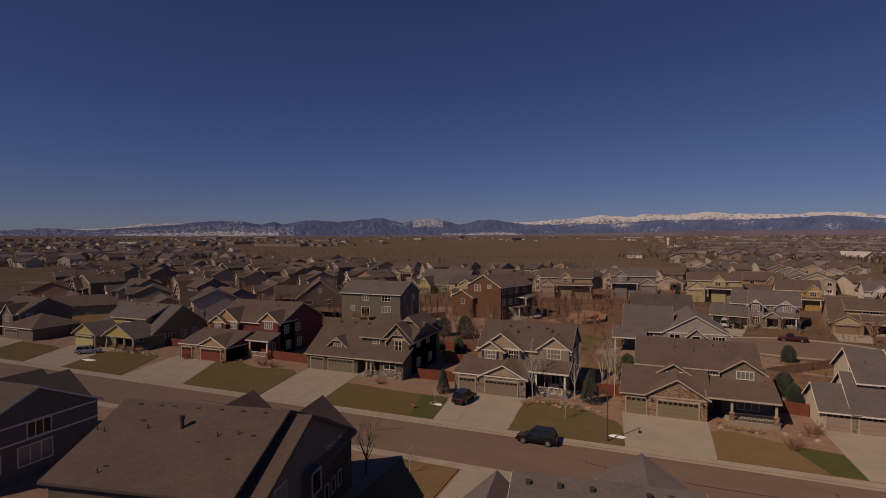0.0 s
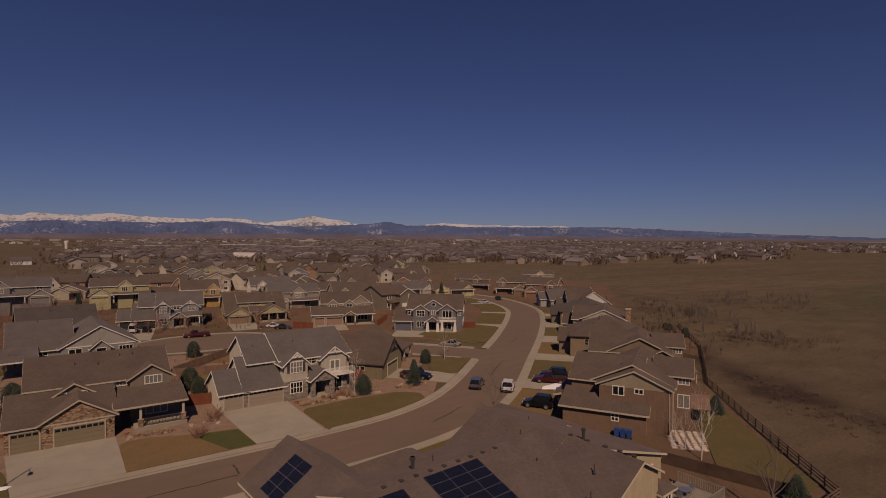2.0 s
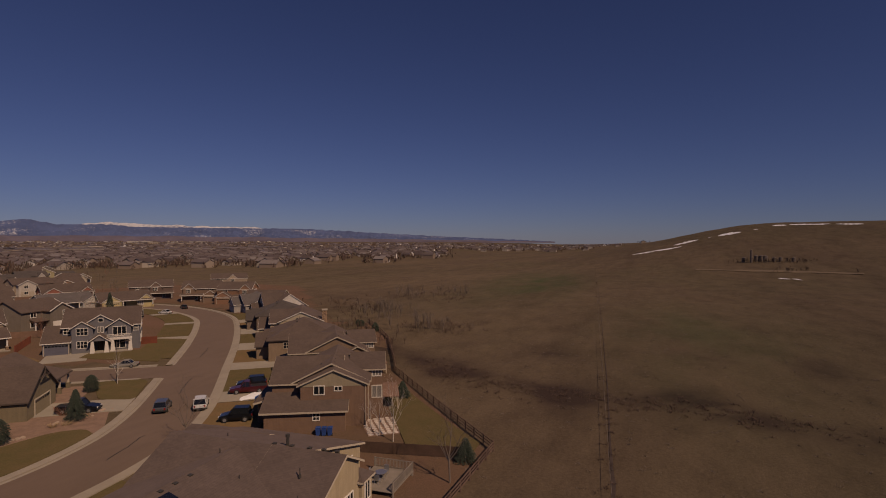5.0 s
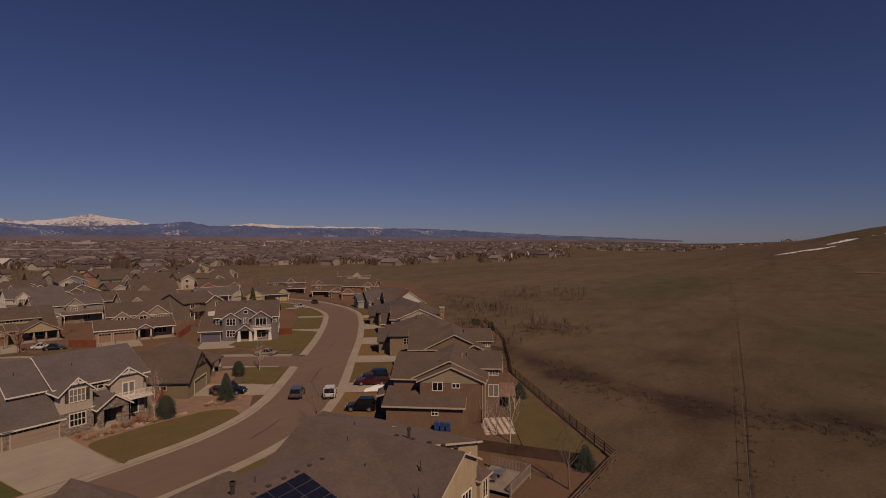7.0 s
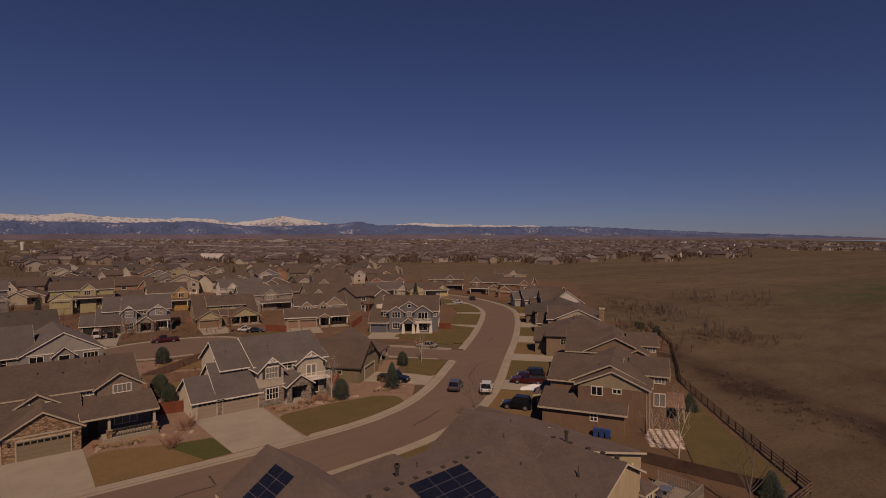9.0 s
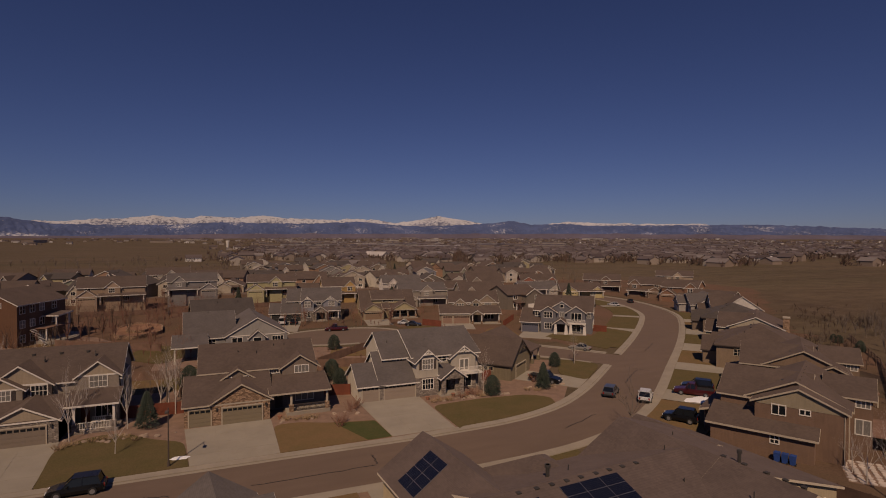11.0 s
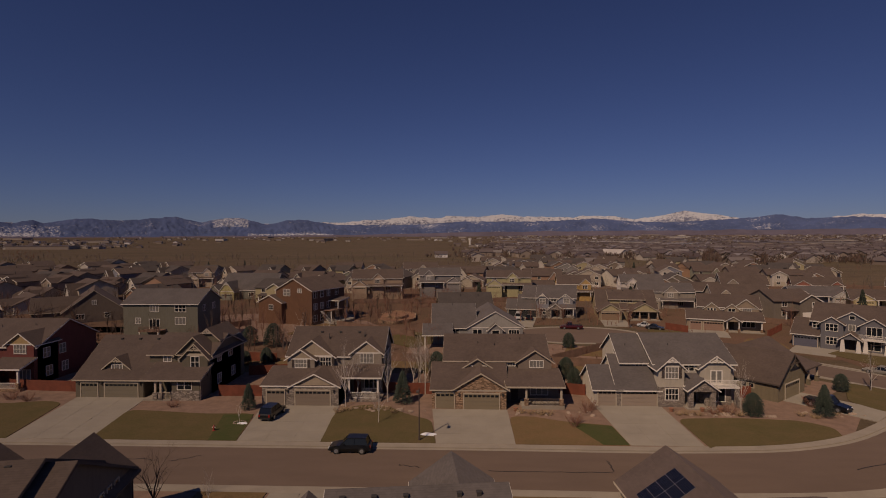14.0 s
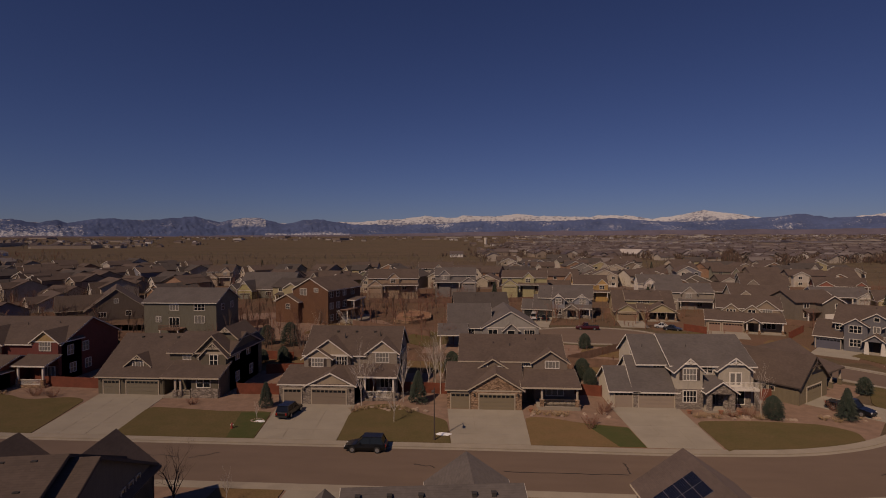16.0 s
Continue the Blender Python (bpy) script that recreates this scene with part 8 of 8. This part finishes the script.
def brush(name, lines, n, w, h, mat, label, seed, wide):
    r_ = random.Random(seed)
    g = Geo()
    for k in range(n):
        a, b = lines[k % len(lines)]
        s = r_.random()
        x, y = a[0] + (b[0] - a[0]) * s + r_.gauss(0, wide), a[1] + (b[1] - a[1]) * s + r_.gauss(0, wide)
        z = hill(x, y)
        for _ in range(9):
            p = Vector((x + r_.gauss(0, w * 0.25), y + r_.gauss(0, w * 0.25), z - 0.1))
            e = p + Vector((r_.gauss(0, w * 0.22), r_.gauss(0, w * 0.22), h * r_.uniform(0.4, 1.1)))
            u = Vector((r_.uniform(-1, 1), r_.uniform(-1, 1), 0)).normalized() * 0.05
            g.add([p - u, p + u, e], [(0, 1, 2)])
            f = p.lerp(e, 0.55)
            g.add([f - u * 0.6, f + u * 0.6, f + Vector((r_.gauss(0, w * 0.3), r_.gauss(0, w * 0.3), h * 0.35))], [(0, 1, 2)])
    tagged(new(name, g.mesh(name, [mat], False)), label, "brush", kind="stuff")


brush("wash_brush", BRUSH[:6], 320, 1.2, 0.55, THICKET, "dark dry brush along a shallow wash", 51, 2.6)
brush("prairie_thicket", BRUSH[6:], 200, 2.2, 1.3, THICKET, "reddish bare thicket behind the gardens", 52, 5.0)
brush("prairie_weeds", [((60, -30), (330, -60)), ((60, 0), (330, 20)), ((70, 20), (300, 60)), ((60, -60), (260, -160))], 2600, 0.7, 0.3, BARK, "scattered straw weeds on the prairie", 53, 16.0)
brush("fence_weeds", [((44, 2.3), (101, 8.4)), ((101, 8.4), (330, 33)), ((57.4, 16.4), (87, 44)), ((87, 44), (121, 63))], 200, 0.8, 0.4, THICKET, "dry weeds along the fences", 54, 0.5)
place(bare_tree(61, 7.0, BARK, 0.6, 0.08, 3, "bare pale tree on the prairie edge"), [(150.4, 77.8), (132.6, 60.3), (134.4, 61.6), (233, 80.4), (236, 83), (223.2, 89.7), (139.5, 60.4), (166, 90), (212, 101), (118, 73), (124, 79)], 0.6, 1.0, 62, 0.0)
place(conifer(63, 3.2, 1.7, "dark juniper bush at the garden edge", True), [(131.4, 77.2), (129.3, 71.6), (134.0, 80.0), (125.5, 69.5)], 0.45, 0.7, 64)

# ---- hill: snow streaks, tanks, track ----
def on_hill(az, d):
    x, y = d * math.sin(radians(az)), d * math.cos(radians(az))
    return x, y, hill(x, y)


def streak(az0, az1, d0, d1, wide, seed, n=26):
    r_ = random.Random(seed)
    vs, fs = [], []
    for k in range(n + 1):
        s = k / n
        az, d = az0 + (az1 - az0) * s, d0 + (d1 - d0) * s
        w = wide * (0.25 + 0.75 * math.sin(math.pi * min(1, max(0, s)))) * r_.uniform(0.5, 1.2)
        for q in (-w, w):
            x, y, z = on_hill(az, d + q)
            vs.append((x, y, z + 0.3))
        if k:
            fs.append((2 * k - 2, 2 * k - 1, 2 * k + 1, 2 * k))
    tagged(part("snow_streak", Geo().add(vs, fs), SNOW), "long thin streak of snow on the brown hill", "snow", "snow streaks")


TAN_DIRT = rough_mat("tan_dirt_track", (0.17, 0.125, 0.075), scale=0.3, spread=0.2)
STEEL = rough_mat("weathered_tank_steel", (0.16, 0.13, 0.105), roughness=0.6, metal=0.2)


def tank(az, d, r, h):
    x, y, z = on_hill(az, d)
    t = thing("storage_tank", pose(x, y, z), "weathered brown steel storage tank on the hillside", "tank", "storage tanks")
    part("shell", Geo().tube((0, 0, -1), (0, 0, h), r, r, 20), STEEL, t)
    part("cap", Geo().tube((0, 0, h), (0, 0, h + 0.5), r * 1.02, r * 0.3, 20), STEEL, t)


# ---- mountains ----
def peaks(az, table):
    return float(np.interp(az, [p[0] for p in table], [p[1] for p in table]))


# degrees from +y and rise above the plain
SNOWY = [(-72, 0), (-60, 8), (-54.2, 14), (-51.9, 20), (-47.6, 22), (-30, 20), (-21, 21.5), (-16, 25), (-13.5, 25), (-11, 28), (-8.2, 31), (-5.6, 36.2), (-3.5, 32), (-1.4, 36), (1.5, 35), (4.1, 38.4), (6, 35), (11.4, 32.3), (12.5, 35), (15.7, 33), (17.5, 27.6), (19.9, 33), (22.1, 40.4), (23.4, 37), (26.5, 28.3), (29.5, 23.2), (33.4, 25), (35.9, 30), (39.9, 26.6), (44, 25), (48.7, 24.5), (50, 20), (60, 4), (80, 0)]
FOOT = [(-72, 5), (-62.2, 8.8), (-59.2, 13), (-56.3, 10), (-49.6, 18.6), (-46.1, 25.5), (-43, 25.5), (-41.4, 20.5), (-40, 25.4), (-39.2, 21), (-36.6, 28.6), (-33.4, 26), (-29, 33.1), (-26.9, 24.2), (-24.7, 31), (-23.2, 32), (-20.5, 21), (-18.4, 29), (-17.2, 30), (-15.6, 25.8), (-13.5, 21), (-8, 20.5), (-4, 22), (0, 27), (4, 26), (8.4, 26), (13.9, 30), (17.5, 24), (21, 22), (25, 25), (28.3, 28.2), (29.8, 32), (32.3, 24.9), (35.9, 26.5), (38, 23), (45.3, 22.9), (53, 22.6), (56.3, 20.3), (62, 15), (68, 10), (74, 6), (80, 1)]
MESA = [(-72, 1.5), (-30, 2), (-10, 4), (0, 8), (20, 9), (40, 9), (60, 6), (80, 1)]


def snow_high(az, s, n):
    return 0.25 + 0.19 * min(1.0, max(0.0, (s - 0.5) / 0.4)) + 0.12 * n


def snow_low(az, s, n):
    """Where old snow lies on the foothills: gullies, a field at their foot, bright shoulders."""
    k = 0.165 + 0.2 * max(0.0, n)
    if -54 < az < -39.5 and s < 0.34:
        k = 0.36
    elif -54 < az < -38 and s < 0.75:
        k = 0.27
    if -25.6 < az < -22.4 and s > 0.55:
        k = 0.33
    if -22.5 < az < -14 and s < 0.25:
        k = 0.34
    if (-14 < az < 11 or 16 < az < 25) and 0.55 < s < 0.95:
        k = 0.17 + 0.22 * max(0.0, n)
    if -72 < az < -54:
        k = 0.26
    return k


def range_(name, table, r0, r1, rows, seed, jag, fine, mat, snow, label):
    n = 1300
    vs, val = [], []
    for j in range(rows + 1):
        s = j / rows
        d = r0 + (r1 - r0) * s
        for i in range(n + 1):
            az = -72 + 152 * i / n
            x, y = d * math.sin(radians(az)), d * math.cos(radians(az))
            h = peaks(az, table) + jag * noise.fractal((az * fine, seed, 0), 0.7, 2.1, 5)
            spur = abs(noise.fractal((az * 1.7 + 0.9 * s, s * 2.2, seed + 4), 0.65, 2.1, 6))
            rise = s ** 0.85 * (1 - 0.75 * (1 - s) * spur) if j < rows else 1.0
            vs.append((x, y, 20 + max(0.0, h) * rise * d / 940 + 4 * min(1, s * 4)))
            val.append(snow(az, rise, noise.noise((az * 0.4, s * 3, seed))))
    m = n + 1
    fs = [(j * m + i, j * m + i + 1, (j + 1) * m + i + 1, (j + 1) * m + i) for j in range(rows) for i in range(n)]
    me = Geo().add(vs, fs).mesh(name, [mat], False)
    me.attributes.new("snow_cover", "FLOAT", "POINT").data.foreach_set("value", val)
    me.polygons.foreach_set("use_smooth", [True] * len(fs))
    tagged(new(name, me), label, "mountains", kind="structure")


# distance haze is painted in: the rock colours carry its blue and purple
def hazed_mountain_mat(name, rock, patch=0.02):
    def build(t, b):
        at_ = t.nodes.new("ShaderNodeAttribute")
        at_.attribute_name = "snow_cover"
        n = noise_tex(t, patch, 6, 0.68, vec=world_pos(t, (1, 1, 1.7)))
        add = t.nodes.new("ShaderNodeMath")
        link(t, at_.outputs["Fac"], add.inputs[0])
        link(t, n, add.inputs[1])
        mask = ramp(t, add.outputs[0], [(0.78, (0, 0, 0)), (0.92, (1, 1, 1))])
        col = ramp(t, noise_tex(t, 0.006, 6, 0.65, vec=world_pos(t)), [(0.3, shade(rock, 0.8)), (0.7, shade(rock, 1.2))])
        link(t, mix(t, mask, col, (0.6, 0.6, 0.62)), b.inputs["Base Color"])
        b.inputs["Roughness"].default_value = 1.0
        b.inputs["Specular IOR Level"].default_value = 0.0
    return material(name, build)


range_("mountains_snowy", SNOWY, 4560, 4780, 14, 3.0, 1.6, 0.9, hazed_mountain_mat("hazed_snowy_range", (0.18, 0.195, 0.27), 0.034), snow_high, "snow-covered high mountain range on the horizon")
range_("mountains_foothills", FOOT, 4150, 4520, 28, 9.0, 1.2, 1.3, hazed_mountain_mat("foothills", (0.095, 0.13, 0.25), 0.06), snow_low, "foothills in painted haze blue with patches of snow")
# this low band's purple-brown stands in for haze at the foothills' base
range_("mountains_mesa", MESA, 4050, 4140, 6, 14.0, 1.2, 0.4, hazed_mountain_mat("hazed_mesa_slopes", (0.155, 0.135, 0.17)), lambda az, s, n: 0.06, "low mesa before the foothills in painted purple-brown haze")

def slope_at(az, tilt):
    """How far off the hillside is seen at a tilt, in thousandths, from the eye."""
    d = 345.0
    while d < 846 and on_hill(az, d)[2] < 24 + tilt * d / 1000:
        d += 2
    return d


for az0, az1, e0, e1, w, k in ((87.7, 89.9, -23, -16, 5, 1), (89.6, 92.3, -16.5, -8, 8, 2), (91.6, 93.8, -5.5, 4, 9, 3), (94.6, 95.0, 7.5, 8.5, 3, 4), (95.5, 97.4, 10.5, 16.5, 11, 5), (98.4, 98.8, 20, 20.5, 3, 6), (99.9, 101.0, 26, 27, 10, 7), (101.2, 104.2, 28, 28, 12, 8), (104.6, 106.5, 27.5, 27, 10, 9), (100.4, 101.4, -58, -58.5, 2.0, 10), (101.5, 102.3, -58, -59.5, 1.8, 11)):
    streak(az0, az1, slope_at(az0, e0), slope_at(az1, e1), w, k, 16)
for k, (az, e, r, h) in enumerate(((98.3, -33, 0.8, 9.5), (98.7, -31, 1.6, 4.2), (99.1, -30.5, 1.8, 4.2), (99.4, -30.5, 1.8, 4.0), (100.1, -30.5, 1.2, 3.0), (100.6, -30.5, 1.3, 3.2), (101.6, -30.5, 1.3, 3.0), (97.7, -32, 1.6, 3.0))):
    tank(az, slope_at(az, e), r, h)
garden_trees("hill_brush", 240, (0, 1, 0, 1), 3.2, SHRUB_DARK, "dark bare brush beside the tanks on the hillside", 76, [(on_hill(100.8, slope_at(100.8, -45.5))[:2], on_hill(106, slope_at(106, -46))[:2]), (on_hill(97.4, slope_at(97.4, -32))[:2], on_hill(103, slope_at(103, -31))[:2])])
vs = []
for k in range(31):
    az = 93.6 + 13 * k / 30
    d = slope_at(az, -46.6)
    for q in (-4.0, 4.0):
        x, y, z = on_hill(az, d + q)
        vs.append((x, y, z + 0.25))
tagged(part("dirt_track", Geo().add(vs, [(2 * k, 2 * k + 1, 2 * k + 3, 2 * k + 2) for k in range(30)]), TAN_DIRT), "pale dirt track across the hillside", "track", kind="structure")
x, y = 1500 * math.sin(radians(0.6)), 1500 * math.cos(radians(0.6))
t = thing("water_tower", pose(x, y, 0), "white water tower far across the prairie", "water tower")
part("tank", Geo().tube((0, 0, 10), (0, 0, 17), 3.2, 3.6, 20).tube((0, 0, 17), (0, 0, 18.5), 3.6, 0.8, 20), WHITE, t)
part("stem", Geo().tube((0, 0, -4), (0, 0, 10), 2.9, 3.0, 20), WHITE, t)
